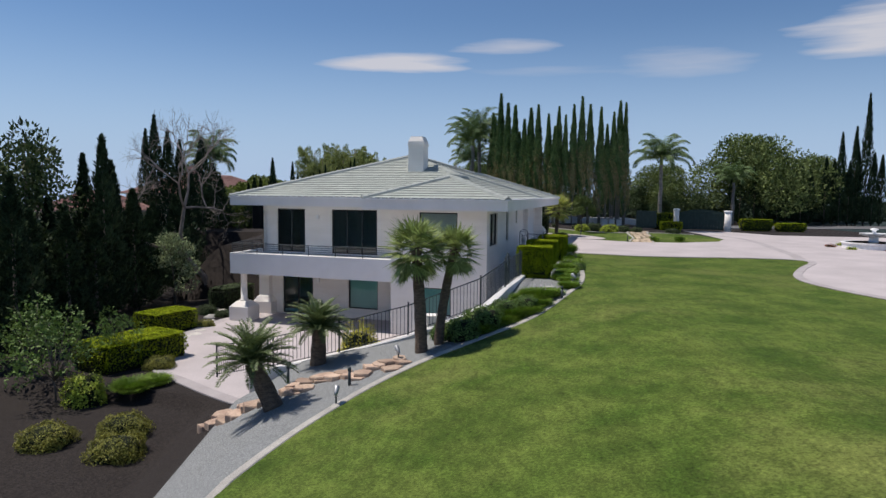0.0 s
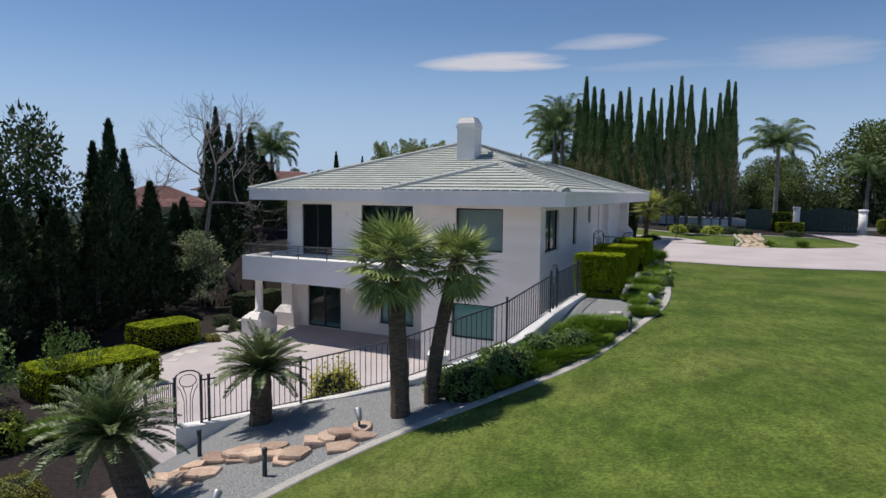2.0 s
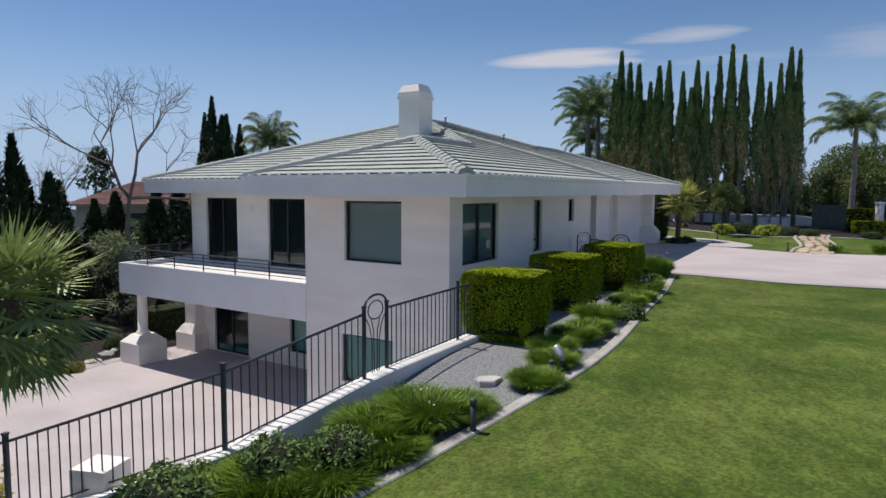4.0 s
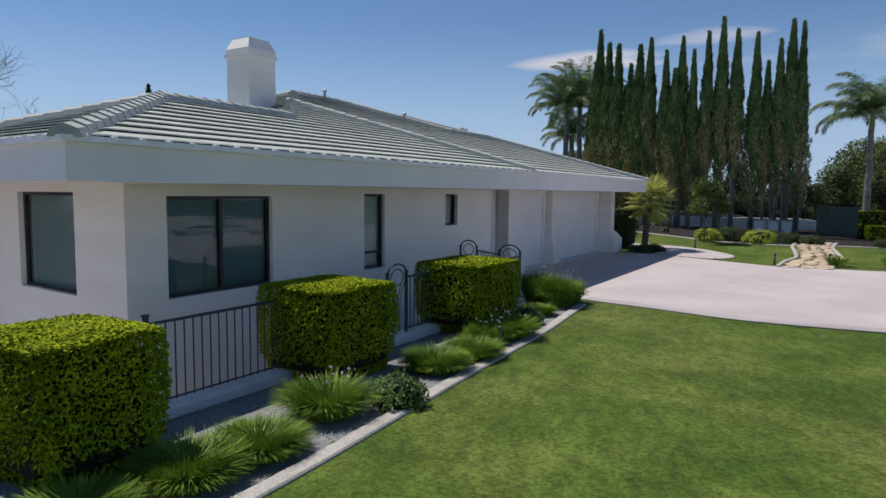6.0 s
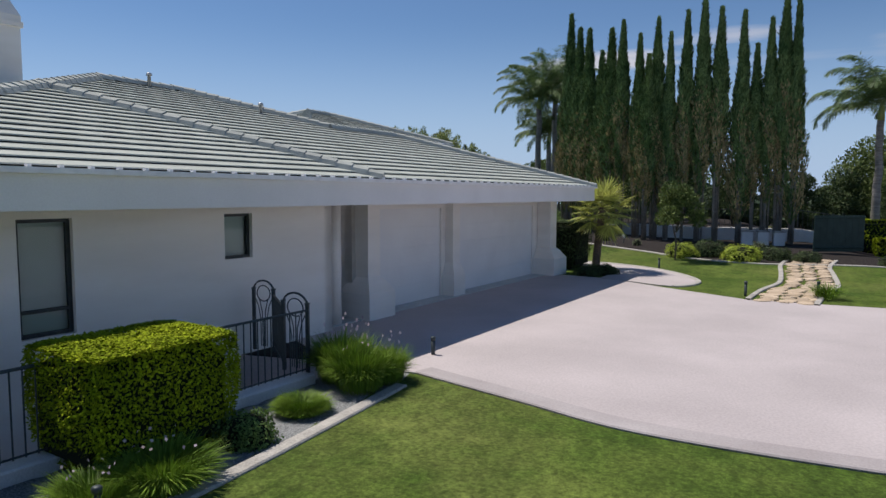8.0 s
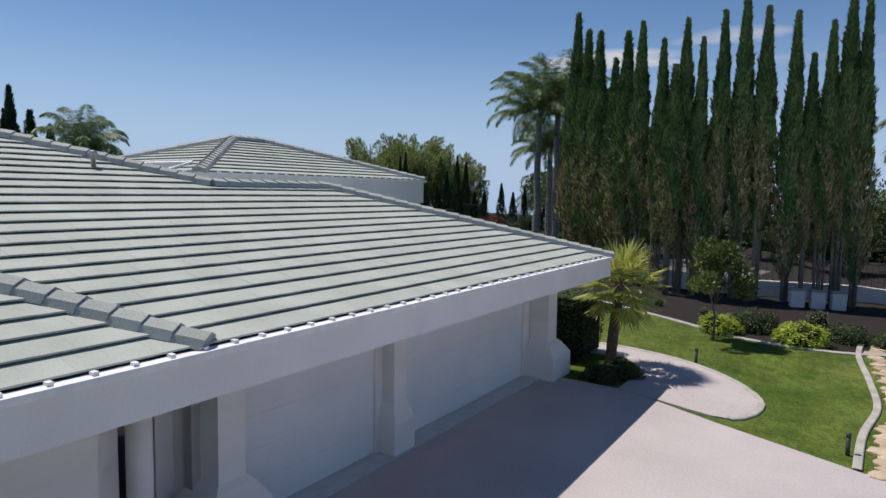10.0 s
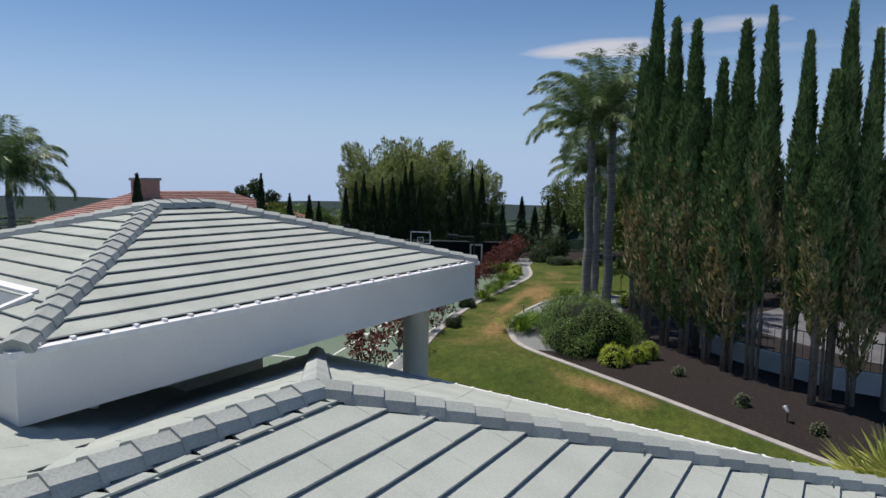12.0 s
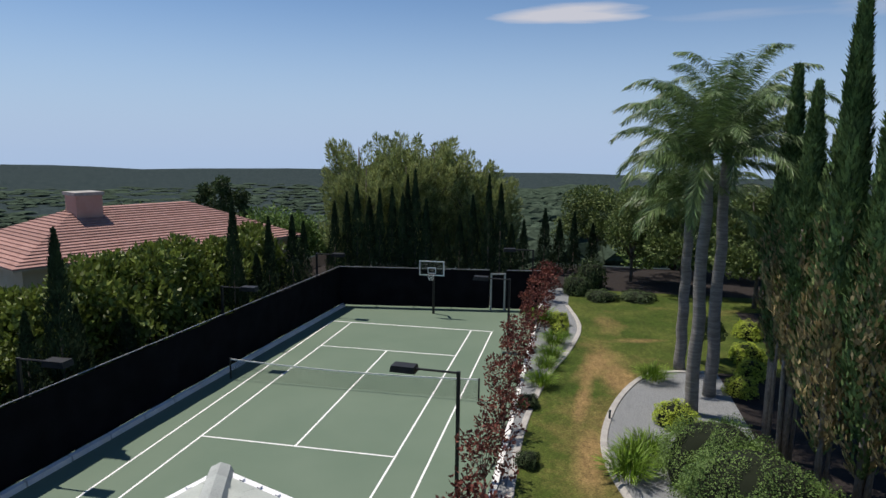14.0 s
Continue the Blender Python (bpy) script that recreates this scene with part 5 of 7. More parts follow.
def hedge(seed, lx, ly, h, label, group="clipped hedges", n=9000, size=0.065, mat=HEDGE):
    """A clipped hedge: a soft-edged block of short leaves over a dark core, coloured as inner shade."""
    rng = np.random.default_rng(seed)
    e = plant("hedge", label, "hedge", group)
    r = 0.10
    bm = bmesh.new()
    bmesh.ops.create_cube(bm, size=1.0)
    bmesh.ops.scale(bm, vec=(lx - 0.22, ly - 0.22, h - 0.08), verts=bm.verts)
    bmesh.ops.translate(bm, vec=(0, 0, h / 2 - 0.03), verts=bm.verts)
    bmesh.ops.bevel(bm, geom=bm.edges[:], offset=0.2, segments=3, affect="EDGES")
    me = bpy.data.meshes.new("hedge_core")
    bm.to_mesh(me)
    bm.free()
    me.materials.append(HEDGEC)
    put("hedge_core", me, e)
    area = np.array([lx * ly, lx * h, lx * h, ly * h, ly * h])
    # sparser leaves on the sides, where the shade-dark core shows through
    area = area * np.array([2.4, 0.85, 0.85, 0.85, 0.85])
    f = rng.choice(5, n, p=area / area.sum())
    a, b = rng.uniform(-0.5, 0.5, n), rng.uniform(-0.5, 0.5, n)
    C, N = np.zeros((n, 3)), np.zeros((n, 3))
    for k, (ax, sg) in enumerate(((2, 1), (1, -1), (1, 1), (0, -1), (0, 1))):
        m = f == k
        if ax == 2:
            C[m] = np.stack([a[m] * lx, b[m] * ly, np.full(m.sum(), h)], 1)
        elif ax == 1:
            C[m] = np.stack([a[m] * lx, np.full(m.sum(), sg * ly / 2), (b[m] + 0.5) * h], 1)
        else:
            C[m] = np.stack([np.full(m.sum(), sg * lx / 2), a[m] * ly, (b[m] + 0.5) * h], 1)
        N[m, ax] = sg
    # soften the arrises and let the faces swell unevenly
    q = np.stack([C[:, 0] / (lx / 2), C[:, 1] / (ly / 2), np.maximum(0, C[:, 2] / h * 2 - 1)], 1)
    over = np.maximum(0, (np.abs(q) ** 6).sum(1) - 1)
    C[:, :2] *= (1 - 0.06 * over)[:, None]
    C[:, 2] -= 0.02 * over * (C[:, 2] > h * 0.7)
    C[:, :2] *= (1 - 0.22 * np.clip(0.5 - C[:, 2] / h, 0, 1))[:, None]
    wob = np.sin(C[:, 0] * 4.1 + seed) * np.sin(C[:, 1] * 3.7) * np.sin(C[:, 2] * 4.3 + 1) * np.where(N[:, 2] > 0.5, 0.015, 0.05)
    C += N * (wob - np.abs(rng.normal(size=n)) * np.where(N[:, 2] > 0.5, 0.02, 0.075))[:, None] - N * 0.01
    thin = C[:, 2] < 0.22 * h
    C[thin, :2] *= 0.93
    T = rng.normal(size=(n, 3))
    T -= N * (T * N).sum(1, keepdims=True)
    D = T / np.linalg.norm(T, axis=1, keepdims=True) + N * rng.uniform(0.0, 1.0, (n, 1)) * np.where(N[:, 2:] > 0.5, 0.45, 1.3)
    S = np.cross(N, T) + rng.normal(size=(n, 3)) * 0.3
    put("leaves", leaf_mesh("leaves", C, D, S, rng.uniform(0.7, 1.4, n) * size, rng.uniform(0.45, 0.75, n) * size, mat), e)
    return e


def tuft(seed, w, h, n, mat, label, category="grass plant", group="", wid=0.018, flowers=False):
    """A clump of arching strap leaves."""
    rng = np.random.default_rng(seed)
    e = plant("strap_leaf_plant", label, category, group)
    a = rng.random(n) * 6.283
    b = rng.uniform(0.15, 1.0, n)
    root = np.stack([np.cos(a), np.sin(a), np.zeros(n)], 1) * (rng.random(n) ** 0.5 * w * 0.34)[:, None]
    out = np.stack([np.cos(a), np.sin(a), np.zeros(n)], 1)
    up = np.array([0, 0, 1.0])
    L = h * rng.uniform(0.75, 1.2, n)
    d1 = out * (0.55 * b)[:, None] + up
    mid = root + d1 / np.linalg.norm(d1, axis=1, keepdims=True) * (L * 0.55)[:, None]
    d2 = out * (0.6 + b)[:, None] + up * (0.75 - 0.9 * b)[:, None]
    side = np.cross(out, up) + rng.normal(size=(n, 3)) * 0.15
    C, D, S = np.concatenate([root, mid - d1 * 0.06 * h]), np.concatenate([d1, d2]), np.concatenate([side, side])
    ln = np.concatenate([L * 0.8, L * 0.62])
    for k in range(3):
        put("leaf_fan", leaf_mesh("leaf_fan", C[k::3], D[k::3], S[k::3], ln[k::3], wid * 1.6, mat), e)
    if flowers:
        m = 14
        a = rng.random(m) * 6.283
        C = np.stack([np.cos(a) * w * 0.4 * rng.random(m), np.sin(a) * w * 0.4 * rng.random(m), h * rng.uniform(0.9, 1.35, m)], 1)
        put("flower_spray", leaf_mesh("flower_spray", C, rnd(rng, m), rnd(rng, m), 0.06, 0.05, FLOWER), e, "pale lilac flowers")["kind"] = "stuff"
    return e


FLOWER = material("pale_lilac_petal", (0.55, 0.42, 0.50), 0.7, (0.65, 0.55, 0.60), 5, 0.1, trans=0.3)


def fan_palm(seed, trunk_h, r0, r1, fronds, L, label, lean=(0.0, 0.0), group="", dead=8, leaf=PALMG):
    """A fan palm: fibrous trunk, and stalks that each carry a pleated fan of blades."""
    rng = np.random.default_rng(seed)
    e = plant("fan_palm", label, "palm", group)
    g = Geo()
    pts, rad = [], []
    for k in range(15):
        q = k / 14
        pts.append((lean[0] * q ** 1.5, lean[1] * q ** 1.5, -0.3 + q * (trunk_h + 0.3)))
        rad.append((r0 + (r1 - r0) * q) * (1.0 + 0.07 * (k % 2)) * (1.25 if k == 14 else 1))
    g.tube(pts, rad, 12)
    g.ob("trunk", PALMBARK, e, smooth=False)
    top = np.array([lean[0], lean[1], trunk_h - 0.05])
    Cs, Ds, Ss, Ls, Ws = [], [], [], [], []
    st = Geo()
    for k in range(fronds + dead):
        isdead = k >= fronds
        a = rng.uniform(0, 6.283) if isdead else k * 2.39996
        q = (k + 0.5) / fronds
        el = rng.uniform(-1.2, -0.7) if isdead else 1.35 - 1.95 * q + rng.normal() * 0.08
        d = np.array([math.cos(a) * math.cos(el), math.sin(a) * math.cos(el), math.sin(el)])
        pl = L * rng.uniform(0.5, 0.65)
        hub = top + d * pl - np.array([0, 0, 0.12 * pl])
        st.tube([top, (top + hub) / 2 + np.array([0, 0, 0.05]), hub], [0.022, 0.016, 0.01], 5, False)
        side = np.cross(d, [0, 0, 1.0])
        side /= np.linalg.norm(side)
        nb = 19
        for j in range(nb):
            f = (j / (nb - 1) - 0.5) * 2
            ang = f * 1.9
            dd = d * math.cos(ang) + side * math.sin(ang) + np.array([0, 0, -0.22 * abs(f) - 0.12])
            Cs.append(hub)
            Ds.append(dd)
            Ss.append(side * math.cos(ang) - d * math.sin(ang) + rng.normal(size=3) * 0.25)
            Ls.append(L * 0.62 * (1 - 0.28 * f * f) * rng.uniform(0.85, 1.1))
            Ws.append(0.055 * L)
    st.ob("stalks", leaf, e)
    put("fronds", leaf_mesh("fronds", np.array(Cs), np.array(Ds), np.array(Ss), np.array(Ls), np.array(Ws), leaf), e)
    return e


def feather_crown(rng, top, fronds, L, leaflets, ll, lw, droop, mat, el0=1.3, el1=-0.35, stiff=False):
    """Fronds with a bowed midrib and two rows of leaflets."""
    Cs, Ds, Ss, Ls = [], [], [], []
    ribs = Geo()
    up = np.array([0, 0, 1.0])
    for k in range(fronds):
        a = k * 2.39996 + rng.normal() * 0.1
        el = el0 + (el1 - el0) * (k + 0.5) / fronds + rng.normal() * 0.06
        d0 = np.array([math.cos(a), math.sin(a), 0.0])
        side = np.array([-math.sin(a), math.cos(a), 0.0])
        p, rib = np.array(top, float), []
        ang, fl = el, L * rng.uniform(0.85, 1.1)
        ns = 9
        pts = [p.copy()]
        dirs = []
        for s in range(ns):
            dv = d0 * math.cos(ang) + up * math.sin(ang)
            dirs.append(dv)
            p = p + dv * fl / ns
            pts.append(p.copy())
            ang -= droop * (0.5 + s / ns) / ns * 2 if stiff else droop * (0.25 + 2.6 * (s / ns) ** 1.7) / ns * 1.9
        ribs.tube(pts[::2], [0.02, 0.018, 0.014, 0.01, 0.006][:len(pts[::2])], 4, False)
        for j in range(leaflets):
            q = 0.12 + 0.88 * (j + 0.5) / leaflets
            i = min(int(q * ns), ns - 1)
            f = q * ns - i
            b = pts[i] + (pts[i + 1] - pts[i]) * f
            dv = dirs[i]
            nn = np.cross(side, dv)
            for sg in (-1, 1):
                dl = side * sg * (0.5 if not stiff else 0.8) + dv * 0.55 + (nn * (-0.3) if not stiff else nn * -0.25) + np.array([0, 0, -0.75 if not stiff else 0.0]) + rng.normal(size=3) * (0.15 if not stiff else 0.06)
                Cs.append(b)
                Ds.append(dl)
                Ss.append(dv + rng.normal(size=3) * 0.2)
                Ls.append(ll * math.sin(math.pi * (0.12 + 0.82 * q)) ** 0.6 * rng.uniform(0.85, 1.15))
    return ribs, leaf_mesh("fronds", np.array(Cs), np.array(Ds), np.array(Ss), np.array(Ls), lw, mat)


def feather_palm(seed, trunk_h, r, L, fronds, label, group="", droop=1.2, low=0.5):
    rng = np.random.default_rng(seed)
    e = plant("feather_palm", label, "palm", group)
    g = Geo()
    pts = [(0, 0, -0.3)] + [(0.05 * math.sin(k), 0.03 * math.cos(k * 2), trunk_h * (k + 1) / 14) for k in range(14)]
    g.tube(pts, [r * 1.25] + [r * (1.12 - 0.3 * k / 14) * (1 + 0.04 * (k % 2)) for k in range(14)], 12)
    g.ob("trunk", QPBARK, e, smooth=True)
    g = Geo()
    g.tube([(0, 0, trunk_h - 0.1), (0, 0, trunk_h + 0.5), (0, 0, trunk_h + 1.0)], [r * 0.9, r * 0.75, 0.05], 10)
    g.ob("crown_shaft", PALMG, e, smooth=True)
    ribs, me = feather_crown(rng, (0, 0, trunk_h + 0.7), fronds, L, 150, 0.86, 0.034, droop, QPALM, 1.5, low)
    ribs.ob("rib_fan", QPALM, e)["kind"] = "stuff"
    put("fronds", me, e)
    return e


def cycad(seed, th, lean, L, label):
    rng = np.random.default_rng(seed)
    e = plant("sago_cycad", label, "cycad", "sago cycads")
    g = Geo()
    g.tube([(lean[0] * q ** 1.3, lean[1] * q ** 1.3, -0.25 + q * (th + 0.25)) for q in [k / 8 for k in range(9)]], [0.26, 0.30, 0.27, 0.29, 0.26, 0.27, 0.24, 0.24, 0.2], 12)
    g.ob("trunk", PALMBARK, e)
    ribs, me = feather_crown(rng, (lean[0], lean[1], th), 64, L, 38, 0.21, 0.032, 0.5, CYCAD, 1.4, -0.05, True)
    ribs.ob("rib_fan", CYCAD, e)["kind"] = "stuff"
    put("fronds", me, e)
    return e


def bare_tree(seed, label):
    """A leafless tree: a bent trunk that forks again and again."""
    rng = np.random.default_rng(seed)
    e = plant("bare_tree", label, "tree")
    g = Geo()

    def grow(p, d, L, r, depth):
        q = p + d * L * 0.5 + rng.normal(size=3) * L * 0.06
        s = q + (d + rng.normal(size=3) * 0.15) * L * 0.5
        g.tube([p, q, s], [r, r * 0.82, r * 0.66], 6 if depth < 3 else 4, False)
        if depth >= 7:
            return
        for k in range(3 if depth in (1, 2, 3, 4, 5) else 2):
            dd = d + rng.normal(size=3) * (0.42 if depth < 2 else 0.6) + np.array([0, 0, 0.12])
            dd /= np.linalg.norm(dd)
            grow(s, dd, L * rng.uniform(0.62, 0.82), r * 0.58, depth + 1)
    grow(np.array([0, 0, -0.3]), np.array([-0.55, -0.05, 0.83]), 3.4, 0.24, 0)
    g.ob("branch_crown", BAREW, e)
    return e

# ---------------- planting: the tall cypress row ----------------
R = random.Random(5)
row_src = [cypress(s, 14.0, 0.68, b, CYP, "tall slim dark green cypress in a close row", "cypress row", 14000, True) for s, b in ((1, 1.0), (2, 2.8), (3, 2.4), (4, 3.2))]
TOPS = ((18.4, -7.8, 16.9), (19.1, -9.0, 15.6), (19.8, -10.2, 15.2), (20.7, -11.5, 13.4), (21.3, -12.4, 14.6), (22.0, -13.2, 14.8), (23.0, -14.2, 13.7), (24.0, -15.0, 14.4), (24.7, -15.3, 13.5),
        (25.6, -15.4, 14.6), (26.5, -15.5, 15.5), (27.4, -15.6, 14.6), (28.6, -15.7, 14.4), (29.3, -15.8, 12.4), (30.0, -15.9, 13.8), (30.7, -15.9, 15.0), (31.3, -16.0, 14.9))
for i, (x, y, t) in enumerate(TOPS):
    z = terrain(x, y)
    place(row_src[0 if i < 5 else i % 4], x, y, s=(1.3 if i < 5 else 1.0) + R.uniform(-0.08, 0.12), sz=(t - z) / 14.0, rng=R)
for x, y, t in ((18.0, -5.8, 14.2), (18.0, -3.6, 15.0), (20.4, -9.8, 12.0), (23.5, -15.4, 12.2)):
    place(row_src[R.randrange(4)], x, y, s=1.2, sz=(t - terrain(x, y)) / 14.0, rng=R)
for s in row_src:
    drop_src(s)

# dark cypresses down the west side, and round the court
dk = [cypress(s, 10.0, 0.95, 0.2, CYPD, "dark slender cypress in a garden row", "garden cypresses", 5200) for s in (11, 12, 13)]
WEST = ((-12.6, -58.5, 4.0), (-12.0, -56.0, 5.2), (-12.6, -53.5, 3.4), (-11.6, -51.8, 3.2), (-12.6, -50.2, 3.6), (-11.4, -49.0, 3.0), (-11.6, -47.3, 7.9), (-11.9, -45.4, 6.4), (-11.2, -44.0, 4.6), (-12.0, -42.5, 4.2), (-11.5, -40.6, 3.2), (-12.2, -38.0, 3.6),
        (-11.6, -35.0, 4.2), (-12.0, -32.0, 4.6), (-12.4, -28.6, 6.4), (-12.4, -25.5, 9.5), (-12.0, -23.6, 7.2), (-11.8, -21.8, 6.0), (-22.7, -9.7, 13.4), (-24.0, -9.0, 11.8), (-21.4, -9.2, 11.6), (-20.2, -8.6, 10.6), (-13.2, -63.0, 3.6), (-13.6, -66.0, 4.2), (-13.8, -69.5, 3.4), (-13.6, -60.6, 4.4), (-14.0, -54.6, 4.6), (-13.8, -49.4, 4.0), (-13.4, -46.0, 6.8), (-13.6, -43.2, 5.0))
for i, (x, y, t) in enumerate(WEST):
    z = terrain(x, y)
    place(dk[i % 3], x, y, s=1.45 + R.uniform(-0.15, 0.3), sz=(t - z) / 10.0, rng=R)
COURTC = ((-9.7, -16.0, 6.0), (-9.8, -18.2, 5.4), (-9.6, -13.5, 6.0), (-9.7, -11.6, 4.6), (-9.6, -9.0, 5.6), (-9.5, -7.4, 8.6), (-9.8, -6.2, 5.2), (-9.6, -3.5, 4.4), (-9.5, 6.2, 8.8), (-9.8, 7.2, 5.6), (-9.5, 9.0, 5.0), (-9.6, 11.0, 7.2), (-9.5, 14.5, 7.0), (-9.3, 16.0, 6.4))
NORTHC = [(-8.6 + 0.95 * k, 20.6 + 0.3 * (k % 2), 7.6 + 1.8 * ((k * 7) % 5) / 5 + (1.2 if k in (5, 7) else 0)) for k in range(9)] + [(0.5, 21.5, 5.4), (2.4, 22.5, 8.2), (3.8, 21.7, 9.9), (4.7, 22.0, 9.2), (6.4, 24.0, 6.2), (8.0, 26.0, 7.0), (9.2, 27.0, 6.0), (10.4, 28.0, 6.6), (12.0, 28.5, 5.6), (5.5, 23.0, 6.0), (-2.6, 21.0, 9.8), (1.4, 22.2, 6.6)]
for i, (x, y, t) in enumerate(COURTC + tuple(NORTHC)):
    z = min(0.2, terrain(x, y))
    place(dk[i % 3], x, y, z=z, s=0.78 + R.uniform(-0.08, 0.15), sz=(t - z) / 10.0, rng=R)
# far cypresses by the gate
for x, y, t in [(67.2, 0.0, 13.6), (70.8, 0.0, 19.0), (69.6, 0.6, 14.5), (75.0, -3.0, 9.5)] + [(53.0 + 1.55 * k, 2.5 - 0.25 * k + 0.8 * (k % 2), 7.2 + 0.22 * k + 1.7 * ((k * 5) % 7) / 7) for k in range(14)]:
    place(dk[R.randrange(3)], x, y, s=1.15, sz=(t - terrain(x, y)) / 10.0, rng=R)
for s in dk:
    drop_src(s)

# ---------------- broad trees ----------------
oak = tree("oak_tree", 21, 13.5, 17.0, 3.2, OAKL, "broad spreading green oak with a domed crown", n=26000, nb=60, size=0.42, flat=0.8, tr=0.45)
place(oak, 58.5, 6.0, s=1.0, turn=0.4)
place(oak, 45.5, 9.0, s=0.66, turn=2.2)
place(oak, 70.0, 12.0, s=0.8, turn=4.0)
drop_src(oak)
dense = tree("broad_tree", 22, 9.0, 7.0, 1.2, LEAFD, "dense dark green broad-leaved tree", n=5200, nb=30, size=0.4, tr=0.2)
for x, y, s, sz in ((34.5, 2.0, 0.55, 0.55), (37.0, 4.0, 0.6, 0.6), (31.5, 4.0, 0.6, 0.6), (40.5, 6.0, 0.6, 0.62), (43.0, 2.0, 0.5, 0.5), (27.5, 6.0, 0.6, 0.6), (24.0, 4.0, 0.55, 0.6), (48.0, 2.0, 0.5, 0.5),
                    (-17.0, -52.0, 1.0, 1.25), (-19.0, -58.0, 0.9, 1.0), (-18.0, -44.0, 0.8, 0.8), (-20.0, -35.0, 0.9, 0.85), (-16.5, -28.0, 0.7, 0.7), (25.5, 11.0, 0.8, 0.9)):
    place(dense, x, y, s=s, sz=sz, rng=R)
drop_src(dense)
grove = tree("broad_tree", 29, 9.0, 7.0, 2.4, OAKL, "open green tree at the end of the narrow lawn", group="grove trees", n=9000, nb=42, size=0.3, tr=0.2)
for x, y, s, sz in ((15.0, 24.0, 0.85, 0.9), (18.5, 21.5, 0.9, 0.95), (22.5, 17.0, 0.9, 0.95), (19.5, 28.0, 1.0, 1.05), (12.0, 33.0, 1.0, 0.9)):
    place(grove, x, y, s=s, sz=sz, rng=R)
drop_src(grove)
pine = plume_pine(23, 13.0, 6.0, "tall feathery green pine behind the court", "tall pines", 20000)
for x, y, s, sz in ((-9.8, 30.0, 0.9, 1.06), (-6.0, 31.0, 0.85, 1.12), (-2.6, 30.5, 1.0, 1.08), (0.4, 31.0, 0.85, 1.0), (-8.0, 27.0, 0.8, 0.9), (3.0, 30.0, 0.7, 0.8), (-4.4, 27.5, 0.8, 0.92)):
    place(pine, x, y, z=-0.6, s=s, sz=sz, rng=R)
drop_src(pine)
loq = tree("loquat_tree", 24, 4.6, 4.6, 0.7, FRUITL, "leafy green fruit tree beyond the court screen", group="fruit trees", n=5600, nb=40, size=0.30, tr=0.1)
for x, y, s, sz in ((-12.6, -17.5, 0.8, 0.8), (-12.4, -13.8, 0.8, 0.8), (-12.2, -10.0, 0.8, 0.8), (-12.4, -6.2, 0.9, 1.0), (-12.6, -2.4, 1.0, 1.15), (-12.2, 1.2, 1.0, 1.12), (-12.6, 4.6, 1.0, 1.15), (-12.4, 8.2, 0.95, 1.05), (-12.6, 11.6, 0.9, 1.0), (-13.2, 15.0, 0.9, 1.1), (-15.6, -4.0, 0.9, 0.9), (-16.0, 2.0, 0.9, 0.9), (-15.4, 8.0, 1.0, 1.0)):
    place(loq, x, y, z=0.1, s=s * 1.25, sz=sz * 1.3, rng=R)
drop_src(loq)
wide = tree("broad_tree", 25, 8.0, 9.0, 1.6, LEAFY, "rounded green tree on the slope behind the house", n=5200, nb=34, size=0.42, tr=0.25)
for x, y, s, z in ((-31.0, 26.0, 1.1, -2.5), (-24.0, 40.0, 1.1, -3.5), (-16.5, 34.0, 0.9, -2.0), (20.0, 36.0, 1.2, -1.5), (28.0, 28.0, 1.2, 0.5)):
    place(wide, x, y, z=z, s=s, rng=R)
drop_src(wide)
conif = tree("conifer_tree", 26, 12.0, 4.2, 1.0, LEAFD, "dark pointed conifer on the far slope", n=3600, nb=30, size=0.4, flat=-0.4, tr=0.2)
for x, y, s, z in ((-33.0, 42.0, 1.0, -4.0), (-30.6, 41.0, 1.08, -4.0), (-29.0, 43.0, 0.95, -4.0), (-22.0, 44.0, 0.8, -5.0), (-38.0, -8.0, 1.0, -3.0)):
    place(conif, x, y, z=z, s=s * 0.9, sz=s, rng=R)
drop_src(conif)
thin = tree("young_tree", 27, 9.5, 6.6, 2.5, LEAFD, "open-crowned dark green garden tree", n=6500, nb=42, size=0.26, tr=0.16, limbs=16)
place(thin, -15.4, -48.6, z=-4.5, s=1.1, sz=1.4, turn=1.0)
place(thin, -17.5, -52.5, z=-4.6, s=1.0, sz=1.2, turn=3.0)
drop_src(thin)
bt = bare_tree(3, "bare grey-brown tree with a bent trunk")
place(bt, -7.4, -39.3, z=-3.4, s=1.25, turn=0.3)
drop_src(bt)
wil = tree("weeping_tree", 28, 5.2, 4.0, 1.0, LEAFO, "grey-green weeping tree beneath the bare tree", n=2600, nb=20, size=0.22, tr=0.12)
place(wil, -9.4, -41.5, z=-3.6, s=1.0, turn=0.3)
drop_src(wil)

# ---------------- palms ----------------
fp = fan_palm(31, 3.3, 0.21, 0.165, 44, 1.12, "stout fan palm with a fibrous brown trunk", (-0.2, 0.15), "fan palms", 12)
place(fp, 7.75, -67.45, z=-0.72, s=1.0, turn=0.0)
drop_src(fp)
fp = fan_palm(32, 3.0, 0.165, 0.14, 38, 0.95, "leaning fan palm with a fibrous brown trunk", (0.55, 0.35), "fan palms", 8)
place(fp, 8.35, -66.8, z=-0.5, s=1.0, turn=0.0)
drop_src(fp)
fp = fan_palm(33, 2.75, 0.17, 0.15, 34, 1.34, "small yellow-green fan palm beside the garage", (0.25, 0.0), "fan palms", 4, PALMY)
place(fp, 21.03, -28.02, s=1.0, turn=0.0)
drop_src(fp)
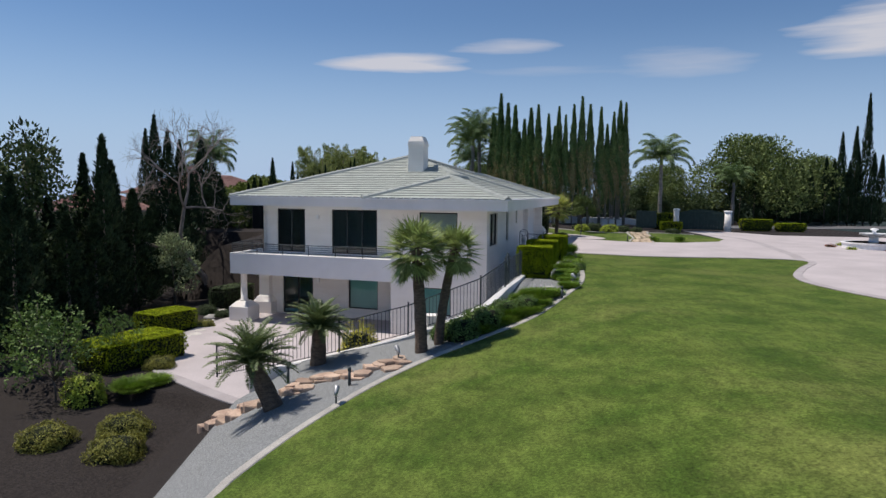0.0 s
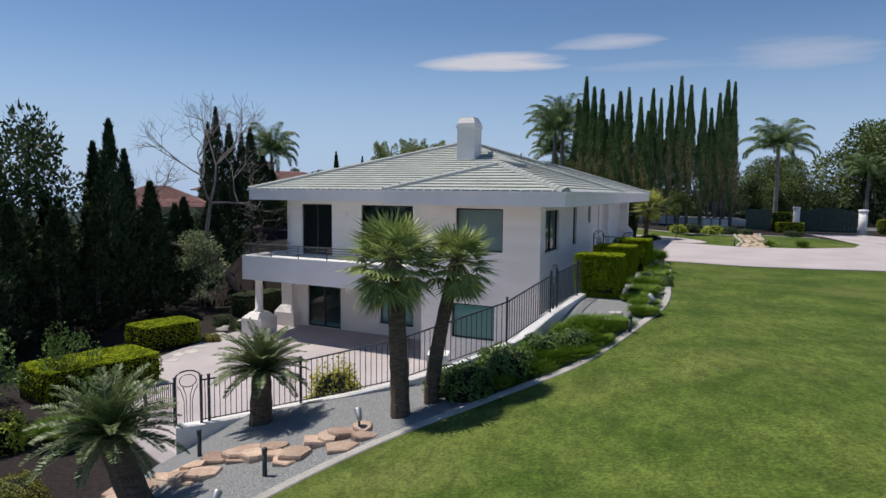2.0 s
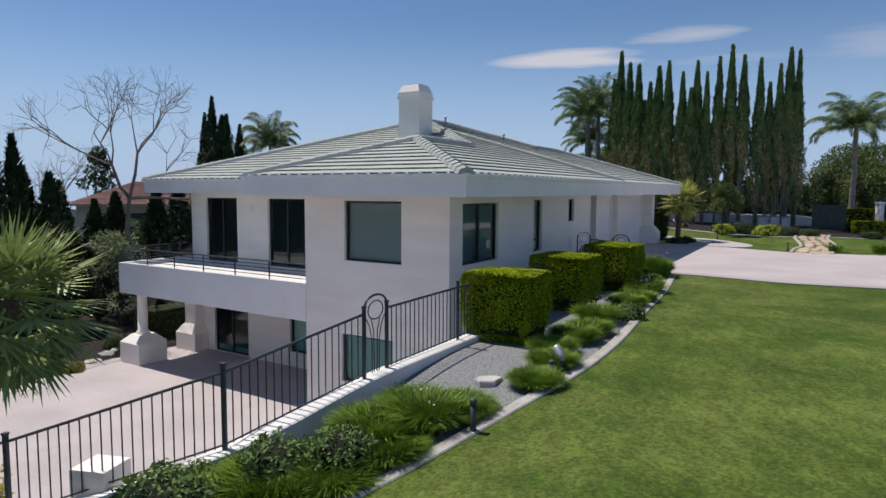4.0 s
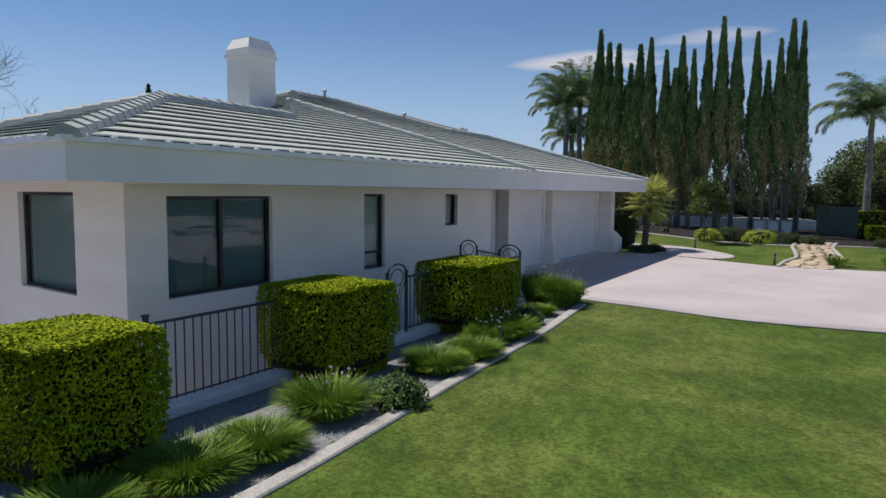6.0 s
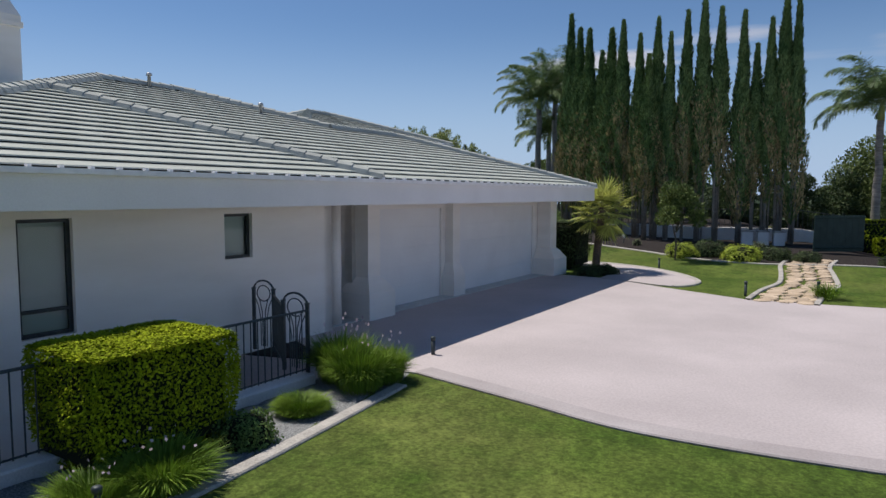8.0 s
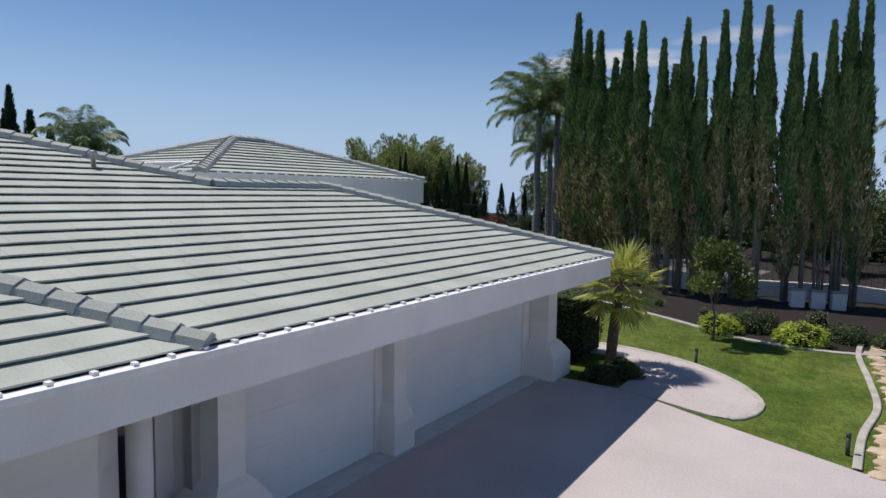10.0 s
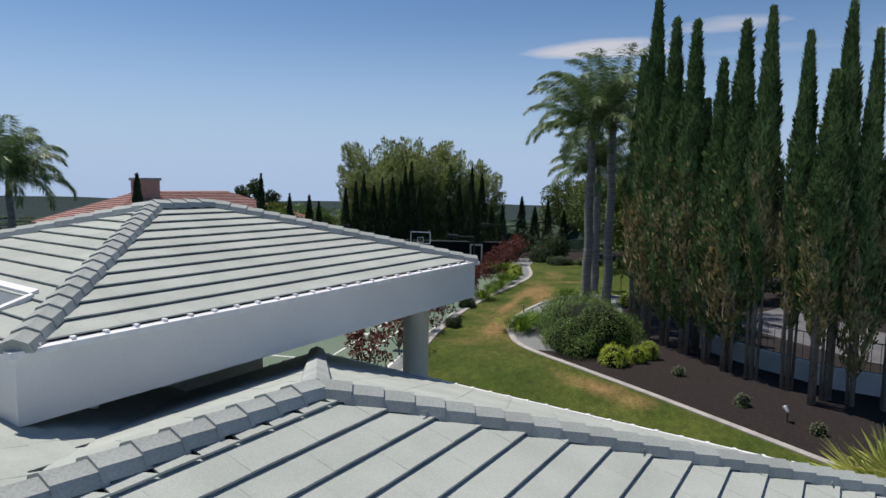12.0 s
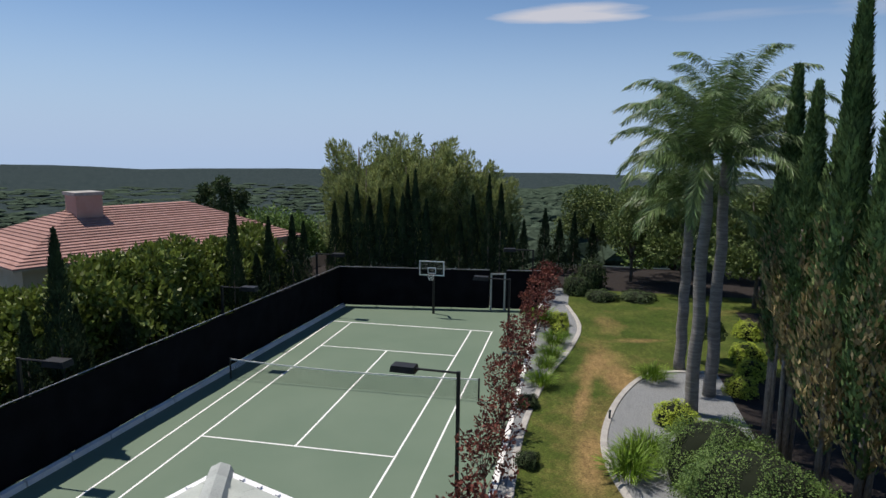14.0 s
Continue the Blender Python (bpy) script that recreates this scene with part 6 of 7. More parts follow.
for sd, x, y, th, fl, nf in ((34, 15.5, -2.2, 9.6, 4.7, 28), (38, 16.6, 0.0, 10.3, 5.0, 30), (39, 15.8, 3.2, 7.2, 4.0, 26)):
    qp = feather_palm(sd, th, 0.24, fl, nf, "tall grey-trunked feather palm with drooping fronds", "feather palms", 0.95, 0.0)
    place(qp, x, y, turn=sd * 1.0)
    drop_src(qp)
qp = feather_palm(40, 7.4, 0.2, 3.9, 24, "slim feather palm with an open drooping crown", "feather palms", 1.1, 0.05)
place(qp, 35.6, -15.8, turn=0.6)
place(qp, 52.0, 0.0, s=1.0, sz=0.8, turn=2.0)
place(qp, -16.4, -9.4, z=-2.0, s=1.05, sz=1.25, turn=3.1)
drop_src(qp)
cy = cycad(35, 1.75, (-0.85, 0.15), 1.35, "sago cycad with a leaning shaggy trunk")
place(cy, 3.75, -70.6, z=-2.2, turn=0.0)
drop_src(cy)
cy = cycad(36, 1.75, (0.05, 0.0), 1.25, "sago cycad with an upright shaggy trunk")
place(cy, 4.2, -66.5, z=-2.05, turn=0.0)
drop_src(cy)

# ---------------- hedges and beds by the fence ----------------
VANG = math.atan2(0.9527, 0.304)
for i, (x, y, lx) in enumerate(((13.3, -58.1, 1.45), (14.5, -53.95, 1.75), (15.98, -49.75, 2.1))):
    hd = hedge(41 + i, lx, 1.68, 1.5, "square clipped green hedge beside the fence", n=36000, size=0.048)
    place(hd, x, y, z=0.43, turn=VANG)
    drop_src(hd)
hd = hedge(45, 2.2, 1.6, 2.1, "tall dark clipped hedge at the garage corner", n=8000, mat=LEAFD)
place(hd, 19.75, -26.9, turn=VANG)
drop_src(hd)
hd = hedge(46, 4.4, 2.6, 1.45, "broad clipped hedge in the west garden", n=16000, size=0.08)
place(hd, -5.4, -58.6, z=-3.75, turn=1.0)
drop_src(hd)
hd = hedge(47, 3.0, 2.0, 1.35, "low clipped hedge in the west garden", n=9000, size=0.08)
place(hd, -6.4, -51.6, z=-3.7, turn=1.0)
drop_src(hd)
hd = hedge(48, 3.4, 1.6, 1.5, "dark clipped hedge behind the balcony column", n=7000, mat=LEAFD)
place(hd, -4.9, -43.4, z=-3.6, turn=1.2)
drop_src(hd)
# by the gate
for x, y, lx, ly, h, tn in ((35.5, -15.5, 3.4, 1.6, 1.9, -0.35), (36.0, -18.2, 2.4, 1.4, 1.1, -0.35), (47.0, -15.5, 3.5, 1.6, 1.4, -0.2), (50.5, -16.5, 3.2, 1.6, 1.0, -0.2)):
    hd = hedge(int(x), lx, ly, h, "clipped green hedge beside the gate", n=5000, size=0.09)
    place(hd, x, y, turn=tn)
    drop_src(hd)

tl = tuft(51, 1.5, 0.48, 3200, BLADE, "lush clump of bright green strap leaves", group="strap-leaf clumps", wid=0.009)
tf = tuft(52, 1.5, 0.58, 1700, BLADE, "strap-leaf clump with pale lilac flowers", group="strap-leaf clumps", flowers=True, wid=0.010)
for x, y, s in ((14.35, -59.15, 0.7), (14.4, -60.25, 0.68), (14.15, -61.4, 0.66), (14.75, -58.1, 0.8), (15.1, -57.3, 0.75), (13.1, -62.6, 0.75), (12.3, -63.9, 0.8), (16.15, -53.4, 0.8), (16.6, -52.4, 0.75), (12.0, -63.3, 1.0), (12.4, -62.6, 0.9), (11.1, -64.8, 1.1), (10.5, -65.4, 1.1), (9.7, -66.1, 1.0), (11.8, -64.6, 0.8), (17.35, -47.9, 0.6), (-3.6, -62.9, 1.1), (-3.0, -62.2, 0.9)):
    place(tl, x, y, s=s, rng=R)
for x, y, s, sz in ((15.3, -55.9, 0.8, 0.9), (17.0, -50.6, 0.8, 0.9), (16.7, -51.3, 0.6, 0.8), (17.75, -46.6, 0.75, 1.5), (17.2, -46.1, 0.8, 1.6), (18.0, -46.0, 0.6, 1.2), (12.7, -63.0, 0.8, 0.9)):
    place(tf, x, y, s=s, sz=sz, rng=R)
for s in (tl, tf):
    drop_src(s)
ds = [shrub("shrub", 60 + i, 1.3, 0.75, LEAFY, "rounded mid-green shrub in the gravel bed", group="bed shrubs", n=1800, size=0.085) for i in range(2)]
for i, (x, y, s) in enumerate(((9.2, -66.6, 1.0), (10.1, -65.7, 1.1), (11.0, -64.5, 0.9), (8.6, -66.1, 0.8), (9.8, -64.9, 0.8), (11.8, -64.2, 0.8), (16.1, -55.3, 0.6), (17.2, -49.2, 0.6))):
    place(ds[i % 2], x, y, s=s, rng=R)
for s in ds:
    drop_src(s)
sp = shrub("shrub", 63, 1.7, 2.9, LEAFYEL, "bright yellow-green shrub on the patio", n=7500, size=0.09)
place(sp, 5.45, -64.2, z=LOW - 0.05, s=1.0)
drop_src(sp)
md = shrub("shrub", 64, 1.7, 0.7, MOUNDL, "low rounded olive-green shrub mound", group="shrub mounds", n=5000, size=0.06)
for x, y, s in ((-2.3, -66.7, 1.0), (-1.7, -68.6, 1.0), (-4.4, -67.6, 1.0), (-3.7, -59.7, 0.8), (-4.5, -50.6, 0.6)):
    place(md, x, y, s=s, rng=R)
drop_src(md)
lm = shrub("shrub", 65, 1.5, 1.2, LEAFL, "lime green rounded shrub", group="lime shrubs", n=2600, size=0.09)
for x, y, s, sz in ((-5.2, -63.4, 1.0, 1.0), (25.05, -22.2, 0.95, 0.62), (27.6, -23.2, 1.15, 0.66), (18.0, 0.4, 0.9, 0.7), (19.3, 5.1, 1.1, 0.8), (20.4, 9.5, 1.1, 0.8), (14.7, -3.4, 1.1, 0.75), (17.0, -12.8, 0.75, 0.68), (17.9, -12.2, 0.5, 0.55), (18.4, -11.5, 0.55, 0.6), (18.9, 2.6, 0.9, 0.8), (9.8, 9.6, 0.8, 0.7), (9.9, 7.6, 0.7, 0.6)):
    place(lm, x, y, s=s, sz=sz, rng=R)
drop_src(lm)
dg = shrub("shrub", 66, 1.7, 0.9, LEAFD, "rounded dark green shrub", group="dark shrubs", n=2400, size=0.09)
for x, y, s, sz in ((26.4, -21.4, 1.0, 0.9), (21.3, -28.9, 0.8, 0.5), (20.8, -29.4, 0.7, 0.45), (29.3, -22.3, 0.9, 0.7), (30.5, -23.0, 0.7, 0.6), (34.0, -23.5, 0.9, 0.6), (9.3, -8.2, 0.5, 0.6), (8.9, -3.0, 0.6, 0.6), (12.5, 17.0, 1.3, 0.8), (15.0, 17.6, 1.5, 0.7), (10.8, 18.5, 1.2, 1.6), (11.8, 21.0, 1.3, 2.4), (-5.6, -46.6, 0.7, 0.7), (-4.4, -47.4, 0.6, 0.5)):
    place(dg, x, y, s=s, sz=sz, rng=R)
drop_src(dg)
bigb = shrub("large_shrub", 67, 4.2, 2.3, LEAFY, "big billowing clipped green shrub", n=20000, size=0.075)
place(bigb, 15.9, -10.3, s=1.0, sz=0.95, turn=0.6)
place(bigb, 15.3, -7.9, s=0.8, sz=0.9, turn=2.1)
drop_src(bigb)
ag = tuft(53, 1.6, 0.95, 260, BLADE, "spiky arching grass-leaved clump", group="spiky clumps", wid=0.022)
for x, y, s in ((12.6, -8.3, 1.0), (12.9, -7.2, 0.9), (13.4, -6.4, 0.9), (14.4, 1.3, 0.9), (9.3, -0.5, 0.8), (9.6, 3.3, 0.8), (9.4, 1.8, 0.7), (9.7, 5.6, 0.9), (8.7, 9.8, 1.1), (28.4, -33.5, 0.6), (30.5, -33.8, 0.7)):
    place(ag, x, y, s=s, rng=R)
drop_src(ag)
cm = tree("crape_myrtle", 68, 3.2, 2.0, 1.0, LEAFR, "small burgundy-leaved tree beside the court", "tree", "burgundy trees", n=900, nb=20, size=0.16, tr=0.05, limbs=9)
for x, y, s in ((8.1, -17.0, 1.0), (8.15, -13.2, 1.0), (8.0, -9.6, 1.0), (8.2, -6.0, 0.95), (7.9, -2.6, 1.0), (8.1, 1.0, 1.0), (7.8, 4.4, 1.0), (8.3, 8.0, 1.0), (8.2, 11.6, 1.05), (8.5, 15.5, 1.15), (8.6, 18.6, 1.2)):
    place(cm, x, y, z=0.35, s=s, rng=R)
drop_src(cm)
yt = tree("young_tree", 69, 3.9, 2.3, 1.6, OAKL, "small staked tree with an olive green crown", n=5200, nb=22, size=0.16, tr=0.05)
place(yt, 24.62, -23.6, s=1.0, turn=1.0)
place(yt, 17.5, 5.0, s=0.6, turn=2.0)
drop_src(yt)
sap = tree("sapling", 70, 3.6, 2.8, 0.9, LEAFY, "loose leafy sapling in the west garden", n=1300, nb=22, size=0.15, tr=0.04, limbs=18)
place(sap, -6.4, -63.2, z=-3.9, s=1.1, turn=1.0)
place(sap, -8.4, -61.0, z=-4.1, s=1.2, turn=2.0)
place(sap, -5.5, -59.6, z=-3.8, s=0.75, sz=0.9, turn=4.0)
drop_src(sap)
for i, (x, y, s) in enumerate(((21.2, -16.2, 0.55), (23.0, -18.0, 0.5), (19.4, -13.6, 0.5), (24.8, -19.6, 0.5), (29.0, -20.0, 0.8))):
    q = shrub("shrub", 80 + i, 1.0, 0.8, LEAFO, "small sparse young shrub in the dark mulch", group="young shrubs", n=260, size=0.09)
    place(q, x, y, s=s, rng=R)
    drop_src(q)

# ---------------- garden fence on its white wall ----------------
FZ = (-1.95, -1.9, -1.45, -0.85, 0.05, 0.5, 0.58, 0.62, 0.62)
fence_line = [Vector((x, y, z)) for (x, y), z in zip(FENCE, FZ)]
fine = catmull(fence_line, 5)
g = Geo()
for i, p in enumerate(fine):
    d = (fine[min(i + 1, len(fine) - 1)] - fine[max(i - 1, 0)])
    d = Vector((d.x, d.y, 0)).normalized()
    s = Vector((d.y, -d.x, 0))
    for a, z in ((-0.17, LOW - 0.1), (-0.17, p.z - 0.02), (-0.14, p.z), (0.14, p.z), (0.17, p.z - 0.02), (0.17, p.z - 0.7)):
        q = p + s * a
        g.v.append((q.x, q.y, z))
for i in range(len(fine) - 1):
    for k in range(5):
        a = i * 6 + k
        g.f.append((a, a + 1, a + 7, a + 6))
me = g.mesh("garden_wall", WALLW)
fix_normals(me)
tagged(new("garden_wall", me), "white stucco retaining wall under the iron fence", "wall", kind="structure")

fence = thing("iron_fence", fence_line[4].x, fence_line[4].y, fence_line[4].z, "grey-green iron railing on a white garden wall", "fence")
BAR = Geo()
BAR.tube([(0, 0, 0.04), (0, 0, 1.08)], 0.011, 5)
BAR = BAR.mesh("baluster", IRON)
POST = Geo()
POST.box(-0.028, 0.028, -0.028, 0.028, -0.05, 1.2)
POST.box(-0.036, 0.036, -0.036, 0.036, 1.2, 1.23)
POST = POST.mesh("fence_post", IRON)


STOOD = set()


def at_fence(me, name, p, parent=None):
    if me is POST:      # one post where two runs meet
        k = (round(p.x, 2), round(p.y, 2))
        if k in STOOD:
            return None
        STOOD.add(k)
    o = put(name, me, parent or fence)
    o.matrix_basis = Matrix.Translation(p)
    return o


def run_of(a, b, parent=None, step=0.125, post=True):
    L = Vector((b.x - a.x, b.y - a.y, 0)).length
    if post:
        at_fence(POST, "fence_post", a, parent)
    n = max(2, int(L / step))
    for k in range(1, n):
        at_fence(BAR, "baluster", a.lerp(b, k / n), parent)
    for z, r in ((1.1, 0.022), (0.07, 0.014)):
        g = Geo()
        g.tube([a + Vector((0, 0, z)), b + Vector((0, 0, z))], r, 6)
        g.ob("fence_rail", IRON, parent or fence)


def arch(a, b, parent=None):
    """Two posts with a bowed head, a ring and tulip-shaped bars between them."""
    w = (b - a)
    at_fence(POST, "fence_post", a, parent)
    at_fence(POST, "fence_post", b, parent)
    P2 = lambda s, z: a + w * s + Vector((0, 0, z))
    g = Geo()
    g.tube([P2(0.5 - 0.5 * math.cos(t), 1.18 + 0.2 * math.sin(t)) for t in [math.pi * k / 10 for k in range(11)]], 0.02, 6, False)
    g.tube([P2(0.5 + 0.33 * math.cos(t), 1.12 + 0.16 * math.sin(t)) for t in [2 * math.pi * k / 16 for k in range(17)]], 0.012, 5, False)
    for s in (0.1, 0.9):
        g.tube([P2(s, 1.0), P2(s + (0.5 - s) * 0.35, 0.85), P2(s + (0.5 - s) * 0.6, 0.6), P2(s + (0.5 - s) * 0.62, 0.04)], 0.010, 5, False)
    for s in (0.3, 0.7):
        g.tube([P2(s, 0.98), P2(s + (0.5 - s) * 0.6, 0.75), P2(s + (0.5 - s) * 0.7, 0.04)], 0.010, 5, False)
    g.ob("ring_panel", IRON, parent or fence, "bowed iron panel with a ring")


for i in range(len(fence_line) - 1):
    a, b = fence_line[i].copy(), fence_line[i + 1].copy()
    d = (b - a).normalized()
    if i in (0, 5, 7):
        arch(a, a + d * 0.62)
        a = a + d * 0.62
    long = (b - a).length
    n = max(1, round(long / 2.9))
    for k in range(n):
        run_of(a.lerp(b, k / n), a.lerp(b, (k + 1) / n), step=0.135)
end = fence_line[-1]
back = end + Vector((-0.58, 0.22, 0))
arch(end, back)
turn = P(UE + 0.75, 12.1, 0.62)
run_of(back, turn)
arch(turn, turn + Vector((-0.5, 0.1, 0)))
first = fence_line[0]
run_of(first + Vector((-1.5, 1.2, -0.5)), first)
at_fence(POST, "fence_post", first + Vector((-1.5, 1.2, -0.5)))
g = Geo()
g.box(8.0, 8.55, -64.75, -64.2, -2.2, -0.2)
me = g.mesh("white_block", STUCCO)
tagged(new("garden_pillar", me), "square white stucco block beside the fence", "pillar")


# ---------------- stones, lamps and small garden things ----------------
SR = random.Random(9)


def stone(name, x, y, z, r, h, mat, label, cat, group, squash=1.0, turn=0.0, parent=None):
    n = SR.randrange(5, 8)
    g = Geo()
    ph = SR.uniform(0, 6)
    ring = []
    for k in range(n):
        a = 6.2832 * k / n + SR.uniform(-0.25, 0.25)
        q = r * SR.uniform(0.78, 1.1)
        px, py = math.cos(a) * q, math.sin(a) * q * squash
        ring.append((x + px * math.cos(turn) - py * math.sin(turn), y + px * math.sin(turn) + py * math.cos(turn)))
    cx, cy = sum(p[0] for p in ring) / n, sum(p[1] for p in ring) / n
    tilt = (SR.uniform(-0.06, 0.06), SR.uniform(-0.06, 0.06))
    for sc, dz in ((1.0, -0.15), (1.0, h * 0.7), (0.93, h)):
        for px, py in ring:
            g.v.append((cx + (px - cx) * sc, cy + (py - cy) * sc, z + dz + (tilt[0] * (px - cx) + tilt[1] * (py - cy)) * (dz > 0)))
    for lv in range(2):
        for k in range(n):
            a, b = lv * n + k, lv * n + (k + 1) % n
            g.f.append((a, b, b + n, a + n))
    g.f.append(tuple(2 * n + k for k in range(n)))
    if parent:
        return g.ob(name, mat, parent)
    return tagged(g.ob(name, mat), label, cat, group)


for k in range(30):
    q = k / 29
    x, y = 0.9 + 6.3 * q + SR.uniform(-0.35, 0.35), -67.9 - 1.0 * math.sin(q * 3.0) - 0.4 * q + SR.uniform(-0.55, 0.55)
    stone("flagstone", x, y, terrain(x, y), SR.uniform(0.28, 0.5), SR.uniform(0.06, 0.14), FLAG, "rough orange-brown flagstone in the gravel", "stone", "flagstone bank", 0.75, SR.uniform(0, 3))
for k in range(14):
    q = k / 13
    x, y = -4.3 - 1.3 * q + SR.uniform(-0.3, 0.3), -54.5 + 12 * q + SR.uniform(-0.2, 0.2)
    stone("stepping_stone", x, y, terrain(x, y), SR.uniform(0.3, 0.48), 0.07, STONE, "pale flat stepping stone in dark mulch", "stone", "stepping stones", 0.8, SR.uniform(0, 3))
for x, y in ((13.32, -61.25), (13.15, -62.1), (12.95, -62.9)):
    stone("stepping_stone", x, y, terrain(x, y), 0.34, 0.08, STONE, "pale stone slab lying in the gravel", "stone", "gravel slabs", 0.75, 1.2)
fpath = thing("flagstone_path", 28.5, -30, terrain(28.5, -30), "winding path of tan flagstones between kerbs", "path", kind="structure")
mid = catmull([(26.8, -34.8, 0), (27.6, -32.6, 0), (28.7, -30.2, 0), (29.4, -27.4, 0), (30.0, -24.6, 0), (31.0, -22.0, 0)], 8)
PSTONE = material("tan_flagstone", (0.40, 0.31, 0.22), 0.9, (0.52, 0.42, 0.31), 2.5, 0.15, 0.4, 20, rand=0.2)
for i, p in enumerate(mid):
    d = (mid[min(i + 1, len(mid) - 1)] - mid[max(i - 1, 0)]).normalized()
    s = Vector((d.y, -d.x, 0))
    for o in (-0.45, 0.12, 0.6):
        q = p + s * (o + SR.uniform(-0.1, 0.1)) + d * SR.uniform(-0.1, 0.1)
        stone("flagstone", q.x, q.y, terrain(q.x, q.y) + 0.0, SR.uniform(0.24, 0.34), 0.05, PSTONE, "", "", "", 0.85, SR.uniform(0, 3), fpath)
for sg in (-1, 1):
    ribbon("path_kerb", [((p + Vector(((mid[min(i + 1, len(mid) - 1)] - mid[max(i - 1, 0)]).normalized().y, -(mid[min(i + 1, len(mid) - 1)] - mid[max(i - 1, 0)]).normalized().x, 0)) * sg * 0.95).x, (p + Vector(((mid[min(i + 1, len(mid) - 1)] - mid[max(i - 1, 0)]).normalized().y, -(mid[min(i + 1, len(mid) - 1)] - mid[max(i - 1, 0)]).normalized().x, 0)) * sg * 0.95).y) for i, p in enumerate(mid)], 0.09, 0.06, KERB, "concrete kerb of the flagstone path", "kerb")
walkk = [(p.x, p.y) for p in walk_in[8:28]]
ribbon("walk_kerb", walkk, 0.10, 0.06, KERB, "concrete kerb of the garden walk", "kerb")


def bollard(x, y, h=0.42, z=None):
    z = terrain(x, y) if z is None else z
    e = thing("garden_bollard", x, y, z, "short dark green garden bollard light", "garden light", "bollard lights")
    g = Geo()
    g.tube([(x, y, z - 0.1), (x, y, z + h * 0.78)], 0.045, 10)
    g.ob("post", IRON, e, smooth=True)
    g = Geo()
    g.tube([(x, y, z + h * 0.78), (x, y, z + h * 0.8), (x, y, z + h * 0.96), (x, y, z + h)], [0.035, 0.05, 0.055, 0.03], 10)
    g.ob("cap", IRON, e, smooth=True)


for x, y, h in ((13.4, -63.3, 0.5), (5.6, -69.9, 0.55), (3.5, -68.2, 0.6), (23.7, -26.8, 0.5), (18.3, -44.0, 0.4), (14.3, -8.9, 0.45), (26.0, -33.6, 0.5), (28.3, -33.0, 0.5), (16.95, -51.5, 0.4), (12.2, -3.6, 0.4), (14.4, -60.9, 0.3)):
    bollard(x, y, h)


def spot(x, y, turn):
    z = terrain(x, y)
    e = thing("garden_spotlight", x, y, z, "small dark garden spotlight on a spike", "garden light", "spotlights")
    g = Geo()
    g.tube([(x, y, z - 0.1), (x, y, z + 0.3)], 0.025, 8)
    g.ob("spike", IRON, e)
    d = Vector((math.cos(turn), math.sin(turn), 0.8)).normalized()
    p = Vector((x, y, z + 0.34))
    g = Geo()
    g.tube([p - d * 0.08, p, p + d * 0.16, p + d * 0.2], [0.04, 0.06, 0.08, 0.075], 12)
    g.ob("lamp_head", GREYM, e, "grey metal lamp head", True)


spot(14.55, -60.75, 2.2)
spot(5.4, -71.6, 1.5)
spot(7.0, -68.2, 2.0)
spot(22.3, -17.3, 2.0)

# a rain-gutter spout and wall lamps on the house
for u, v, z in ((-13.0, VR, 2.75), (-13.0, VR, -1.25)):
    g = Geo()
    g.box(u - 0.09, u + 0.09, v - 0.12, v - 0.01, z, z + 0.2, P)
    g.box(u - 0.06, u + 0.06, v - 0.10, v - 0.02, z - 0.07, z, P)
    g.ob("wall_lamp", WHITEP, house, "small white wall lamp")

# ---------------- gate, boundary wall and road ----------------
def pillar(x, y, w, h, label="round-edged white gate pillar with a cap", nm="gate_pillar"):
    z = terrain(x, y)
    e = thing(nm, x, y, z, label, "pillar", "gate pillars")
    g = Geo()
    g.tube([(x, y, z - 0.2), (x, y, z + h)], w / 2, 16)
    g.ob("shaft", STUCCO, e, smooth=True)
    g = Geo()
    g.tube([(x, y, z + h), (x, y, z + h + 0.04), (x, y, z + h + 0.16), (x, y, z + h + 0.2)], [w * 0.55, w * 0.6, w * 0.6, w * 0.4], 16)
    g.ob("cap", WHITEP, e, smooth=True)


GREENG = material("dark_green_steel", (0.018, 0.04, 0.034), 0.5, (0.028, 0.055, 0.047), 3, 0.1, metal=0.2)
ga, gb = Vector((38.2, -15.2, 0)), Vector((42.5, -17.0, 0))
pillar(ga.x - 0.35, ga.y + 0.1, 0.6, 2.3)
pillar(gb.x + 0.4, gb.y - 0.15, 0.75, 2.15)


def steel_gate(a, b, z, h, bow, label, bars=14):
    e = thing("steel_gate", (a.x + b.x) / 2, (a.y + b.y) / 2, z, label, "gate")
    d = b - a
    s = Vector((d.y, -d.x, 0)).normalized() * 0.02
    for k in range(bars):
        p, q = a + d * (k / bars), a + d * ((k + 0.97) / bars)
        h0, h1 = h + bow * math.sin(math.pi * k / bars), h + bow * math.sin(math.pi * (k + 1) / bars)
        g = Geo()
        g.hexa([p - s + Vector((0, 0, z + 0.05)), q - s + Vector((0, 0, z + 0.05)), q + s + Vector((0, 0, z + 0.05)), p + s + Vector((0, 0, z + 0.05)), p - s + Vector((0, 0, z + h0)), q - s + Vector((0, 0, z + h1)), q + s + Vector((0, 0, z + h1)), p + s + Vector((0, 0, z + h0))])
        g.ob("gate_board", GREENG, e)
    for zz in (0.25, h - 0.1):
        g = Geo()
        g.tube([a + s * 2 + Vector((0, 0, z + zz)), b + s * 2 + Vector((0, 0, z + zz))], 0.04, 6)
        g.ob("gate_rail", GREENG, e)


